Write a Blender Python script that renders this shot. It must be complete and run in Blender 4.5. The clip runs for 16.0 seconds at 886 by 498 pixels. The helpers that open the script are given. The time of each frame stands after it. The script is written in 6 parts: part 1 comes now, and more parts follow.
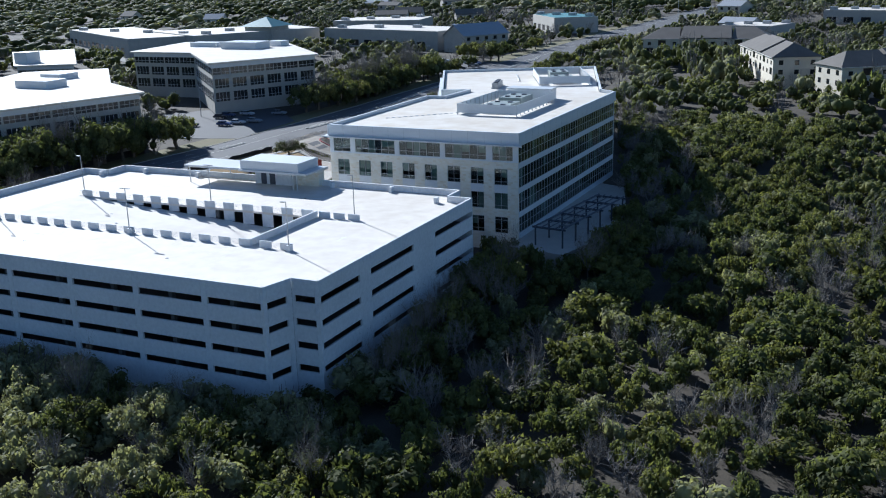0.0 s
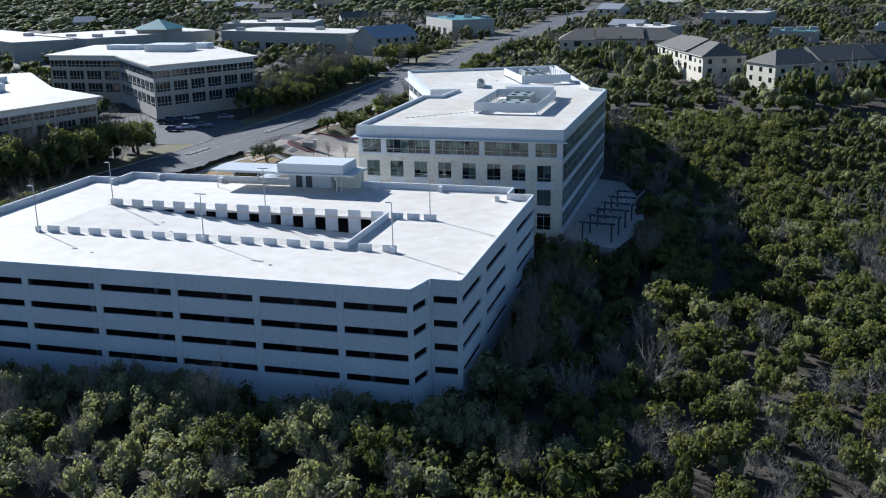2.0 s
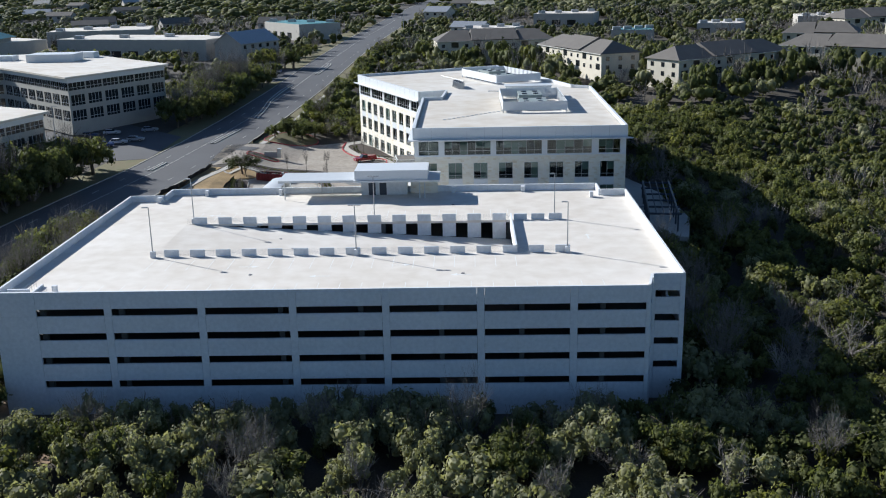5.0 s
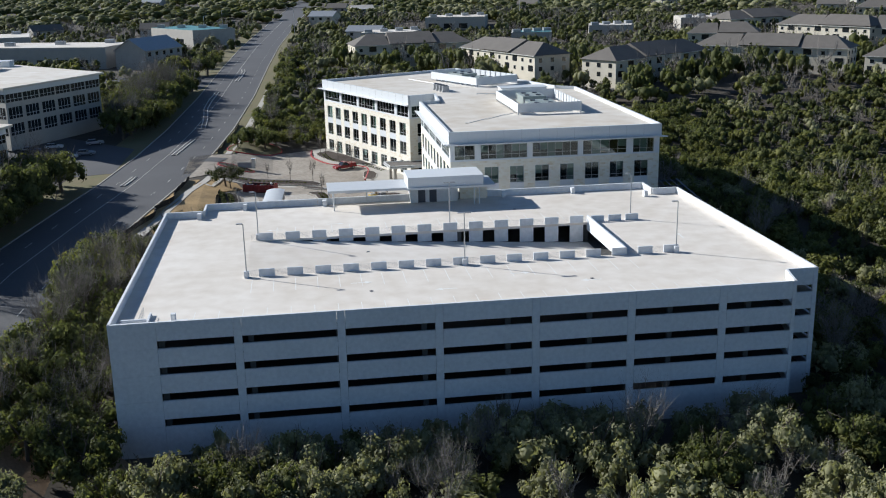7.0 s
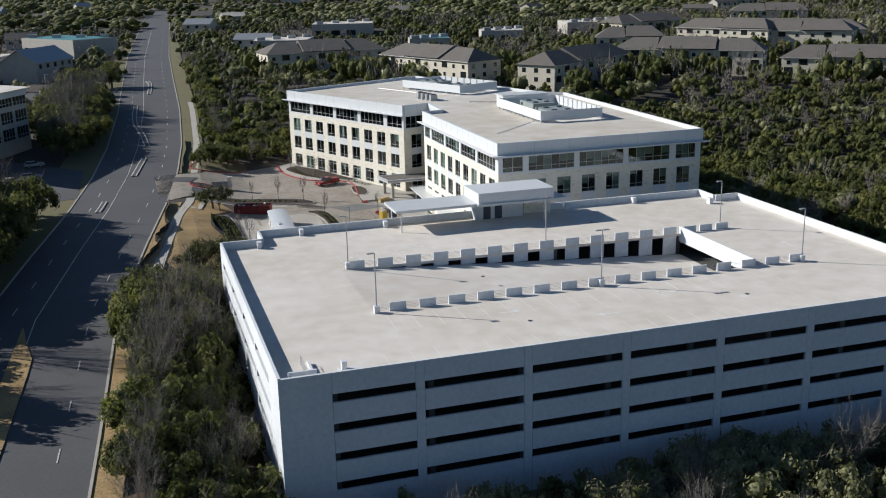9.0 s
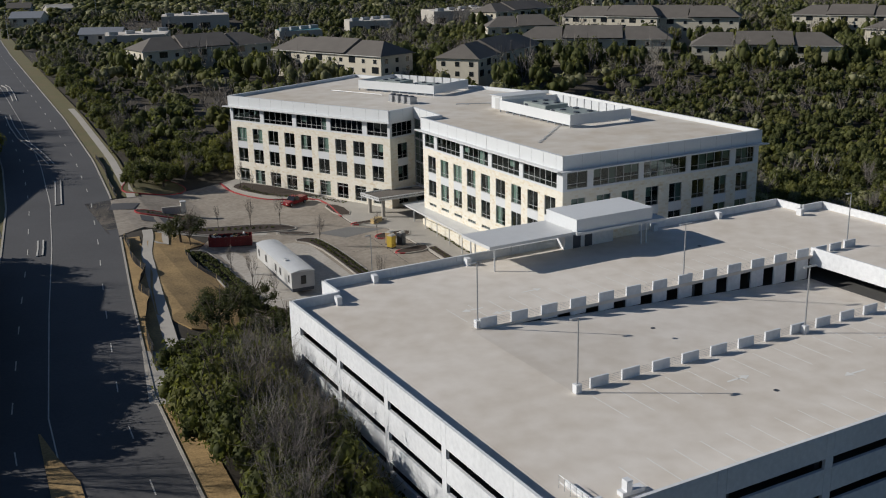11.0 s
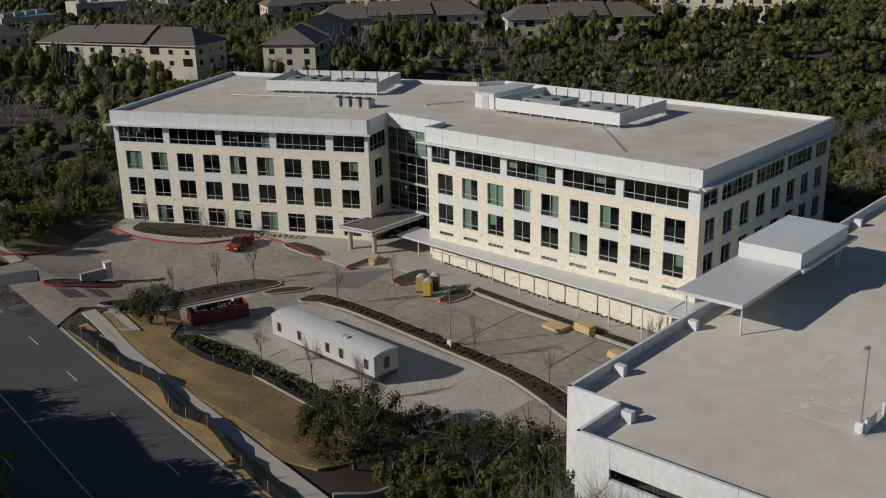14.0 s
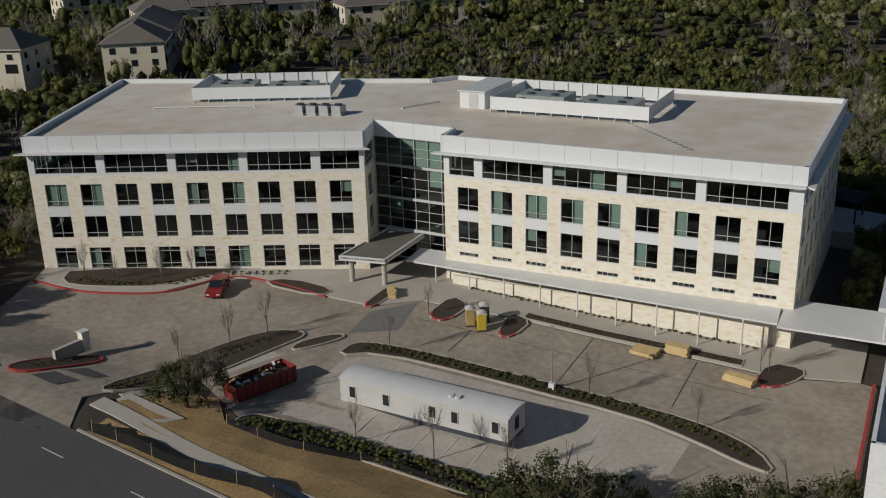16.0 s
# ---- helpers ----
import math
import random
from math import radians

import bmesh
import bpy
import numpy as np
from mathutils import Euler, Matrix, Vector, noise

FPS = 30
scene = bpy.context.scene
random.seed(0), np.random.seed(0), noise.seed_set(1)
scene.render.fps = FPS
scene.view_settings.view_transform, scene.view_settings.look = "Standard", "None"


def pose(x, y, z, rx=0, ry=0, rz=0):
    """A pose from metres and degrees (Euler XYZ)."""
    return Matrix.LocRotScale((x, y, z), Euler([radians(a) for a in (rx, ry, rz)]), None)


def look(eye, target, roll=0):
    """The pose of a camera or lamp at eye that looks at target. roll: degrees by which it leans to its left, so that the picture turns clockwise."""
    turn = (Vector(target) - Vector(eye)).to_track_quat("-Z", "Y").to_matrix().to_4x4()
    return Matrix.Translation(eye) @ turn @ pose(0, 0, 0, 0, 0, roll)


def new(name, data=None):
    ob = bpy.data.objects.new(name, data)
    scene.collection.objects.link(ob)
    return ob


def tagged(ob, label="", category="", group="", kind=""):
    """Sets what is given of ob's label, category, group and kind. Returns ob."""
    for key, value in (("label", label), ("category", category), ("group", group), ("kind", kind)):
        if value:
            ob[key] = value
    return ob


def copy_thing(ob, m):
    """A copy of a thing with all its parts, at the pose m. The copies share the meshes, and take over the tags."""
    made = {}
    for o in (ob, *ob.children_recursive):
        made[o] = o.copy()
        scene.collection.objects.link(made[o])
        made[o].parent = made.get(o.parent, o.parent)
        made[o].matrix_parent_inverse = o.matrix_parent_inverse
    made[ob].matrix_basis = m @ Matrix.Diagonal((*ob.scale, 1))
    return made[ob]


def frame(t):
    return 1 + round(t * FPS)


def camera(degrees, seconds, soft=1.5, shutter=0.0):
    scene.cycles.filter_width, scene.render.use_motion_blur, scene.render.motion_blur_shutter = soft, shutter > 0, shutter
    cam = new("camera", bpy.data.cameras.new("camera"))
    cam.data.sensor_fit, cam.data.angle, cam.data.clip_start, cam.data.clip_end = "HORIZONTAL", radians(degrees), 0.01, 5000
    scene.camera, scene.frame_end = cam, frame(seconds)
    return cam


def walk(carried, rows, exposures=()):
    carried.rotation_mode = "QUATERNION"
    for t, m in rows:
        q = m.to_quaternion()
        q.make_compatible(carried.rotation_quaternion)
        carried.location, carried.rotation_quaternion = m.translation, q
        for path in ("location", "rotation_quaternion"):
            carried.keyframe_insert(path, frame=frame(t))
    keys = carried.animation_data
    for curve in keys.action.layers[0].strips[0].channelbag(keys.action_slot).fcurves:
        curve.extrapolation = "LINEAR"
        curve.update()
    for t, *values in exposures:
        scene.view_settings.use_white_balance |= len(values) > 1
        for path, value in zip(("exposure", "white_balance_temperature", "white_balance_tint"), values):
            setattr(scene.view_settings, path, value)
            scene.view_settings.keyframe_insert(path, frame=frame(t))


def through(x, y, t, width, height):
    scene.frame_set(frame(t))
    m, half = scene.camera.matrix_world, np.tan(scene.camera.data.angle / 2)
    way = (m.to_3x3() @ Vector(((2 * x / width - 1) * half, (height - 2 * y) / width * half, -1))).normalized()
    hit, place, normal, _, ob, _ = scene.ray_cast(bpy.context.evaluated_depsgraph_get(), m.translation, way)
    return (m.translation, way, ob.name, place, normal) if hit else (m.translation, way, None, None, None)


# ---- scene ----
cam = camera(47.4, 16.0, 1.1)
PATH = [
    (0, (0.143, 0.493, 48.299), (-0.684, 2.230, 47.752), -1.6),
    (0.5, (-8.452, -3.101, 48.209), (-9.205, -1.330, 47.664), -1.5),
    (1, (-17.243, -6.318, 48.227), (-17.922, -4.517, 47.681), -1.3),
    (1.5, (-26.126, -9.074, 48.136), (-26.729, -7.246, 47.590), -1.2),
    (2, (-35.060, -11.467, 47.931), (-35.585, -9.616, 47.385), -1.1),
    (2.5, (-44.208, -13.626, 47.846), (-44.656, -11.755, 47.301), -1.2),
    (3, (-53.343, -15.274, 47.858), (-53.714, -13.386, 47.313), -1.2),
    (3.5, (-62.488, -16.640, 47.914), (-62.780, -14.738, 47.368), -1.2),
    (4, (-71.807, -17.522, 48.055), (-72.019, -15.610, 47.508), -1.2),
    (6.5, (-117.982, -15.874, 47.659), (-117.798, -13.959, 47.114), -1.2),
    (7, (-126.032, -10.080, 47.555), (-125.771, -8.173, 47.013), -1.2),
    (7.5, (-134.831, -4.554, 47.457), (-134.489, -2.659, 46.916), -1.2),
    (8, (-143.810, -2.618, 47.561), (-143.388, -0.739, 47.021), -1.2),
    (8.5, (-152.126, 2.299, 47.511), (-151.624, 4.159, 46.974), -1.2),
    (9, (-159.264, 8.657, 47.407), (-158.686, 10.495, 46.871), -1.2),
    (9.5, (-166.314, 17.468, 47.498), (-165.652, 19.274, 46.952), -1.2),
    (12, (-190.918, 69.797, 47.434), (-189.834, 71.373, 46.851), -1.2),
    (12.5, (-193.903, 80.986, 47.386), (-192.737, 82.496, 46.787), -1.2),
    (13, (-197.384, 91.438, 47.306), (-196.134, 92.875, 46.697), -1.3),
    (13.5, (-201.205, 100.648, 47.500), (-199.873, 102.006, 46.883), -1.3),
    (14, (-204.421, 110.360, 47.750), (-203.010, 111.631, 47.122), -1.4),
    (14.5, (-206.245, 120.993, 47.832), (-204.758, 122.167, 47.191), -1.5),
    (15, (-207.782, 131.330, 47.770), (-206.226, 132.405, 47.120), -1.6),
    (15.5, (-208.784, 141.666, 47.835), (-207.162, 142.631, 47.174), -1.6),
    (16, (-209.924, 151.539, 47.833), (-208.243, 152.389, 47.163), -1.6),
]
EXPOSURE = [(0.0, 0.72, 5250, 9), (4.0, 0.7, 5600, 9), (7.0, 0.52, 5750, 9), (9.5, 0.14, 6000, 10), (12.0, -0.4, 6300, 11), (16.0, -0.62, 6400, 10)]
walk(cam, [(t, look(eye, target, roll)) for t, eye, target, roll in PATH], EXPOSURE)

S_ROAD = [(51, -168.72, -0.85), (85, -167.03, -0.26), (113.05, -165.07, 0.51), (153, -162.78, 1.19), (187, -157.67, 1.78),
          (216.75, -152.83, 2.21), (246.5, -148.58, 3.23), (280.5, -145.35, 4.25), (340, -141.95, 5.78), (425, -138.97, 8.07),
          (510, -135.66, 9.78), (701.25, -124.95, 12.32), (1105, -102, 15.3)]
ROAD_WIDTH = 18.5


def lerp_row(table, y, k):
    if y <= table[0][0]:
        return table[0][k]
    for a, b in zip(table, table[1:]):
        if y <= b[0]:
            f = (y - a[0]) / (b[0] - a[0])
            return a[k] + f * (b[k] - a[k])
    return table[-1][k]


def road_edge(y):
    """x of the road's east kerb."""
    return lerp_row(S_ROAD, y, 1)


def road_level(y):
    return lerp_row(S_ROAD, y, 2)


SITE = [(153.85, -2.46), (170, -1.7), (183.6, -1.15), (197.2, -0.26), (209.1, 0.34), (229.5, 0.51), (255, 1.1), (289, 2.55)]
HILLS = [(-147.9, 93.5, -4.76), (-102, 90.1, -5.27), (-62.9, 96.9, -5.44), (-61.2, 136, -2.98), (-46.75, 127.5, -5.52), (-29.75, 136, -5.95),
         (-12.75, 212.5, -3.82), (34, 170, -5.95), (17, 76.5, -6.8), (-85, 51, -6.8), (-153, 51, -3.4), (-52.7, 204, -0.42), (-45.9, 161.5, -2.55), (-44.2, 182.75, -1.7),
         (-51, 255, 2.12), (-85, 306, 4.25), (-51, 382.5, 6.8), (0, 340, 6.38), (76.5, 323, 5.95), (153, 255, 5.1), (93.5, 442, 7.65),
         (221, 527, 11.9), (255, 127.5, 1.7), (-102, 476, 8.5), (-25.5, 680, 13.6), (425, 680, 18.7), (0, 1275, 22.1), (765, 850, 25.5)]


def smooth(a, b, v):
    f = min(1.0, max(0.0, (v - a) / (b - a)))
    return f * f * (3 - 2 * f)


def ground_level(x, y):
    """Height of the terrain."""
    total = weight = 0.0
    for px, py, pz in HILLS:
        w = 1.0 / ((x - px) ** 2 + (y - py) ** 2 + 150.0) ** 1.6
        total += w * pz
        weight += w
    z = total / weight
    e = road_edge(y)
    # the graded site between the road and the office
    inside = smooth(e - 8, e - 2, x) * (1 - smooth(-66.3, -52.7, x)) * smooth(146.2, 156.4, y) * (1 - smooth(255, 293.25, y))
    level = lerp_row([(a, b) for a, b in SITE], y, 1)
    z += inside * (level - z)
    # the verge rises to the road, and the land beyond keeps its level
    bank = 1 - smooth(e + 3.0, e + (17 if y > 157.25 else 15), x)
    z += bank * (road_level(y) - z)
    return z


# ---------------------------------------------------------------- helpers of this scene
def hang(ob, parent):
    """Makes ob a part of parent, staying where it is."""
    if parent is not None:
        ob.parent = parent
        ob.matrix_parent_inverse = parent.matrix_world.inverted()


def part(name, bm, material, parent=None, label="", at=None, smooth_faces=False):
    """One mesh object from a bmesh, under a thing or a part."""
    me = bpy.data.meshes.new(name)
    if smooth_faces:
        for f in bm.faces:
            f.smooth = True
    bm.to_mesh(me)
    bm.free()
    for m in material if isinstance(material, (list, tuple)) else [material]:
        me.materials.append(m)
    ob = new(name, me)
    if at is not None:
        ob.matrix_world = at
    hang(ob, parent)
    if label:
        tagged(ob, label)
    return ob


def shared(name, me, parent, at):
    ob = new(name, me)
    ob.matrix_world = at
    hang(ob, parent)
    return ob


def empty(name, at=None):
    ob = new(name)
    ob.empty_display_size = 0.2
    if at is not None:
        ob.matrix_world = at
    return ob


def box(bm, x0, y0, z0, x1, y1, z1, mat=0):
    v = [bm.verts.new(p) for p in ((x0, y0, z0), (x1, y0, z0), (x1, y1, z0), (x0, y1, z0), (x0, y0, z1), (x1, y0, z1), (x1, y1, z1), (x0, y1, z1))]
    for i in ((3, 2, 1, 0), (4, 5, 6, 7), (0, 1, 5, 4), (1, 2, 6, 5), (2, 3, 7, 6), (3, 0, 4, 7)):
        bm.faces.new([v[k] for k in i]).material_index = mat
    return bm


def area2(poly):
    return sum(a[0] * b[1] - b[0] * a[1] for a, b in zip(poly, poly[1:] + poly[:1]))


def prism(bm, poly, z0, z1, mat=0):
    poly = [tuple(p) for p in poly]
    if area2(poly) < 0:
        poly = poly[::-1]
    lo = [bm.verts.new((x, y, z0)) for x, y in poly]
    hi = [bm.verts.new((x, y, z1)) for x, y in poly]
    n = len(poly)
    bm.faces.new(hi).material_index = mat
    bm.faces.new(lo[::-1]).material_index = mat
    for i in range(n):
        bm.faces.new((lo[i], lo[(i + 1) % n], hi[(i + 1) % n], hi[i])).material_index = mat
    return bm


def rod(bm, a, b, r0, r1=None, sides=6, mat=0):
    a, b = Vector(a), Vector(b)
    r1 = r0 if r1 is None else r1
    q = (b - a).to_track_quat("Z", "Y")
    lo, hi = [], []
    for i in range(sides):
        d = q @ Vector((math.cos(2 * math.pi * i / sides), math.sin(2 * math.pi * i / sides), 0))
        lo.append(bm.verts.new(a + d * r0))
        hi.append(bm.verts.new(b + d * r1))
    for i in range(sides):
        bm.faces.new((lo[i], lo[(i + 1) % sides], hi[(i + 1) % sides], hi[i])).material_index = mat
    bm.faces.new(lo[::-1]).material_index = mat
    bm.faces.new(hi).material_index = mat
    return bm


def inside_poly(x, y, poly):
    hit = False
    for (ax, ay), (bx, by) in zip(poly, poly[1:] + poly[:1]):
        if (ay > y) != (by > y) and x < (bx - ax) * (y - ay) / (by - ay) + ax:
            hit = not hit
    return hit


def draped(poly, step, lift, skirt=0.0):
    """A sheet over the terrain within a polygon, with an edge going down."""
    bm = bmesh.new()
    pts = []
    for (ax, ay), (bx, by) in zip(poly, poly[1:] + poly[:1]):
        n = max(1, int(math.hypot(bx - ax, by - ay) / step))
        pts += [(ax + (bx - ax) * i / n, ay + (by - ay) * i / n) for i in range(n)]
    if area2(pts) < 0:
        pts = pts[::-1]
    ring = [bm.verts.new((x, y, 0)) for x, y in pts]
    bm.faces.new(ring)
    xs, ys = [p[0] for p in pts], [p[1] for p in pts]
    for axis, low, high in ((0, min(xs), max(xs)), (1, min(ys), max(ys))):
        v = low + step
        while v < high:
            co = (v, 0, 0) if axis == 0 else (0, v, 0)
            no = (1, 0, 0) if axis == 0 else (0, 1, 0)
            bmesh.ops.bisect_plane(bm, geom=bm.verts[:] + bm.edges[:] + bm.faces[:], plane_co=co, plane_no=no)
            v += step
    bmesh.ops.triangulate(bm, faces=bm.faces[:])
    for v in bm.verts:
        v.co.z = ground_level(v.co.x, v.co.y) + lift
    if skirt:
        edges = [e for e in bm.edges if e.is_boundary]
        got = bmesh.ops.extrude_edge_only(bm, edges=edges)
        for v in got["geom"]:
            if isinstance(v, bmesh.types.BMVert):
                v.co.z -= skirt
    bmesh.ops.recalc_face_normals(bm, faces=bm.faces[:])
    if sum(f.normal.z for f in bm.faces) < 0:
        bmesh.ops.reverse_faces(bm, faces=bm.faces[:])
    return bm


def ribbon(line, width, lift, height, closed=False, step=3.0):
    """A kerb or strip of that width and height along a line on the ground."""
    pts = []
    pairs = list(zip(line, line[1:])) + ([(line[-1], line[0])] if closed else [])
    for (ax, ay), (bx, by) in pairs:
        n = max(1, int(math.hypot(bx - ax, by - ay) / step))
        pts += [(ax + (bx - ax) * i / n, ay + (by - ay) * i / n) for i in range(n)]
    if not closed:
        pts.append(line[-1])
    bm = bmesh.new()
    rows = []
    m = len(pts)
    for i, (x, y) in enumerate(pts):
        a = pts[(i - 1) % m] if closed or i else pts[i]
        b = pts[(i + 1) % m] if closed or i < m - 1 else pts[i]
        dx, dy = b[0] - a[0], b[1] - a[1]
        d = math.hypot(dx, dy) or 1
        nx, ny = -dy / d * width / 2, dx / d * width / 2
        z = ground_level(x, y) + lift
        rows.append([bm.verts.new(p) for p in ((x + nx, y + ny, z), (x + nx, y + ny, z + height), (x - nx, y - ny, z + height), (x - nx, y - ny, z))])
    for a, b in list(zip(rows, rows[1:])) + ([(rows[-1], rows[0])] if closed else []):
        for k in range(3):
            bm.faces.new((a[k], a[k + 1], b[k + 1], b[k]))
    if not closed:
        bm.faces.new(rows[0][::-1])
        bm.faces.new(rows[-1])
    bmesh.ops.recalc_face_normals(bm, faces=bm.faces[:])
    if sum(f.normal.z for f in bm.faces) < 0:
        bmesh.ops.reverse_faces(bm, faces=bm.faces[:])
    return bm


def stroke(pts):
    """A smooth line through points."""
    out = []
    n = len(pts)
    for i in range(n - 1):
        p0, p1, p2, p3 = (Vector(pts[max(0, min(n - 1, k))]) for k in (i - 1, i, i + 1, i + 2))
        for k in range(5):
            t = k / 5
            out.append(tuple(0.5 * (2 * p1 + (p2 - p0) * t + (2 * p0 - 5 * p1 + 4 * p2 - p3) * t * t + (3 * p1 - p0 - 3 * p2 + p3) * t ** 3)))
    return out + [tuple(pts[-1])]


# ---------------------------------------------------------------- light
SUN_FROM = Vector((-0.76, 0.474, 0.446)).normalized()
world = bpy.data.worlds.new("sky")
world.use_nodes = True
scene.world = world
nt = world.node_tree
sky = nt.nodes.new("ShaderNodeTexSky")
sky.sky_type, sky.sun_disc = "NISHITA", False
sky.sun_elevation = math.asin(SUN_FROM.z)
sky.sun_rotation = math.atan2(SUN_FROM.x, SUN_FROM.y) % (2 * math.pi)
sky.altitude, sky.air_density, sky.dust_density, sky.ozone_density = 250, 1.0, 0.3, 3.5
nt.nodes["Background"].inputs["Strength"].default_value = 0.054
nt.links.new(sky.outputs[0], nt.nodes["Background"].inputs["Color"])
sun = new("sun", bpy.data.lights.new("sun", "SUN"))
sun.data.energy, sun.data.angle, sun.data.color = 5.0, radians(0.5), (1.0, 0.93, 0.82)
sun.matrix_world = look(SUN_FROM * 900 + Vector((-100, 200, 0)), (-100, 200, 0))


# ---------------------------------------------------------------- materials
def mat(name, base, rough=0.8, spread=0.15, scale=0.8, fine=9.0, bump=0.2, metal=0.0, tone=None, island=0.0, spec=0.5):
    """A surface with patchy wear at a large scale and grain at a small one."""
    m = bpy.data.materials.new(name)
    m.use_nodes = True
    n, l = m.node_tree.nodes, m.node_tree.links
    p = n["Principled BSDF"]
    p.inputs["Roughness"].default_value, p.inputs["Metallic"].default_value = rough, metal
    p.inputs["Specular IOR Level"].default_value = spec
    geo = n.new("ShaderNodeNewGeometry")
    big, small = n.new("ShaderNodeTexNoise"), n.new("ShaderNodeTexNoise")
    big.inputs["Scale"].default_value, big.inputs["Detail"].default_value = scale, 4
    small.inputs["Scale"].default_value, small.inputs["Detail"].default_value = fine, 3
    for t in (big, small):
        l.new(geo.outputs["Position"], t.inputs["Vector"])
    add = n.new("ShaderNodeMath")
    add.operation = "ADD"
    l.new(big.outputs[0], add.inputs[0])
    l.new(small.outputs[0], add.inputs[1])
    value = add.outputs[0]
    if island:
        more = n.new("ShaderNodeMath")
        more.operation = "MULTIPLY_ADD"
        l.new(geo.outputs["Random Per Island"], more.inputs[0])
        more.inputs[1].default_value = island
        l.new(value, more.inputs[2])
        value = more.outputs[0]
    ramp = n.new("ShaderNodeMapRange")
    ramp.inputs[1].default_value, ramp.inputs[2].default_value = 0.7, 1.3 + island
    l.new(value, ramp.inputs[0])
    mix = n.new("ShaderNodeMix")
    mix.data_type = "RGBA"
    tone = tone or tuple(c * (1 - 2 * spread) for c in base)
    mix.inputs[6].default_value, mix.inputs[7].default_value = (*tone, 1), (*base, 1)
    l.new(ramp.outputs[0], mix.inputs[0])
    l.new(mix.outputs[2], p.inputs["Base Color"])
    if bump:
        b = n.new("ShaderNodeBump")
        b.inputs["Strength"].default_value, b.inputs["Distance"].default_value = bump, 0.05
        l.new(small.outputs[0], b.inputs["Height"])
        l.new(b.outputs[0], p.inputs["Normal"])
    return m


def leaf_mat(name, base, tone, through):
    """Foliage: leaves that vary from clump to clump and let some light through."""
    m = mat(name, base, 0.7, 0.3, 0.09, 0.45, 0.0, tone=tone, island=0.5, spec=0.2)
    n, l = m.node_tree.nodes, m.node_tree.links
    p = n["Principled BSDF"]
    tr, mix, tint = n.new("ShaderNodeBsdfTranslucent"), n.new("ShaderNodeMixShader"), n.new("ShaderNodeMix")
    tint.data_type, tint.blend_type = "RGBA", "MULTIPLY"
    tint.inputs[0].default_value = 1.0
    tint.inputs[7].default_value = (1.1, 1.12, 0.65, 1)
    l.new(p.inputs["Base Color"].links[0].from_socket, tint.inputs[6])
    l.new(tint.outputs[2], tr.inputs[0])
    mix.inputs[0].default_value = through
    l.new(p.outputs[0], mix.inputs[1])
    l.new(tr.outputs[0], mix.inputs[2])
    l.new(mix.outputs[0], n["Material Output"].inputs[0])
    return m


def stone_mat(name):
    """Coursed limestone blocks in cream, buff and grey, with pale joints."""
    m = bpy.data.materials.new(name)
    m.use_nodes = True
    n, l = m.node_tree.nodes, m.node_tree.links
    p = n["Principled BSDF"]
    p.inputs["Roughness"].default_value = 0.85
    tc = n.new("ShaderNodeTexCoord")
    sep, com = n.new("ShaderNodeSeparateXYZ"), n.new("ShaderNodeCombineXYZ")
    l.new(tc.outputs["Object"], sep.inputs[0])
    l.new(sep.outputs["X"], com.inputs["X"])
    l.new(sep.outputs["Z"], com.inputs["Y"])
    br = n.new("ShaderNodeTexBrick")
    br.inputs["Scale"].default_value = 1.0
    br.inputs["Color1"].default_value, br.inputs["Color2"].default_value = (0, 0, 0, 1), (1, 1, 1, 1)
    br.inputs["Mortar"].default_value = (0.5, 0.5, 0.5, 1)
    br.inputs["Mortar Size"].default_value, br.inputs["Brick Width"].default_value, br.inputs["Row Height"].default_value = 0.01, 0.62, 0.31
    l.new(com.outputs[0], br.inputs["Vector"])
    ns = n.new("ShaderNodeTexNoise")
    ns.inputs["Scale"].default_value, ns.inputs["Detail"].default_value = 0.9, 5
    l.new(com.outputs[0], ns.inputs["Vector"])
    mx = n.new("ShaderNodeMix")
    mx.data_type = "FLOAT"
    mx.inputs[0].default_value = 0.35
    l.new(br.outputs["Color"], mx.inputs[2])
    l.new(ns.outputs[0], mx.inputs[3])
    ramp = n.new("ShaderNodeValToRGB")
    e = ramp.color_ramp.elements
    e[0].position, e[0].color = 0.1, (0.6, 0.49, 0.32, 1)
    e[1].position, e[1].color = 0.85, (0.76, 0.73, 0.64, 1)
    for pos, c in ((0.22, (0.7, 0.635, 0.5, 1)), (0.5, (0.735, 0.695, 0.595, 1))):
        k = e.new(pos)
        k.color = c
    l.new(mx.outputs[0], ramp.inputs[0])
    l.new(ramp.outputs[0], p.inputs["Base Color"])
    b = n.new("ShaderNodeBump")
    b.inputs["Strength"].default_value, b.inputs["Distance"].default_value = 0.5, 0.03
    l.new(br.outputs["Fac"], b.inputs["Height"])
    b.invert = True
    l.new(b.outputs[0], p.inputs["Normal"])
    return m


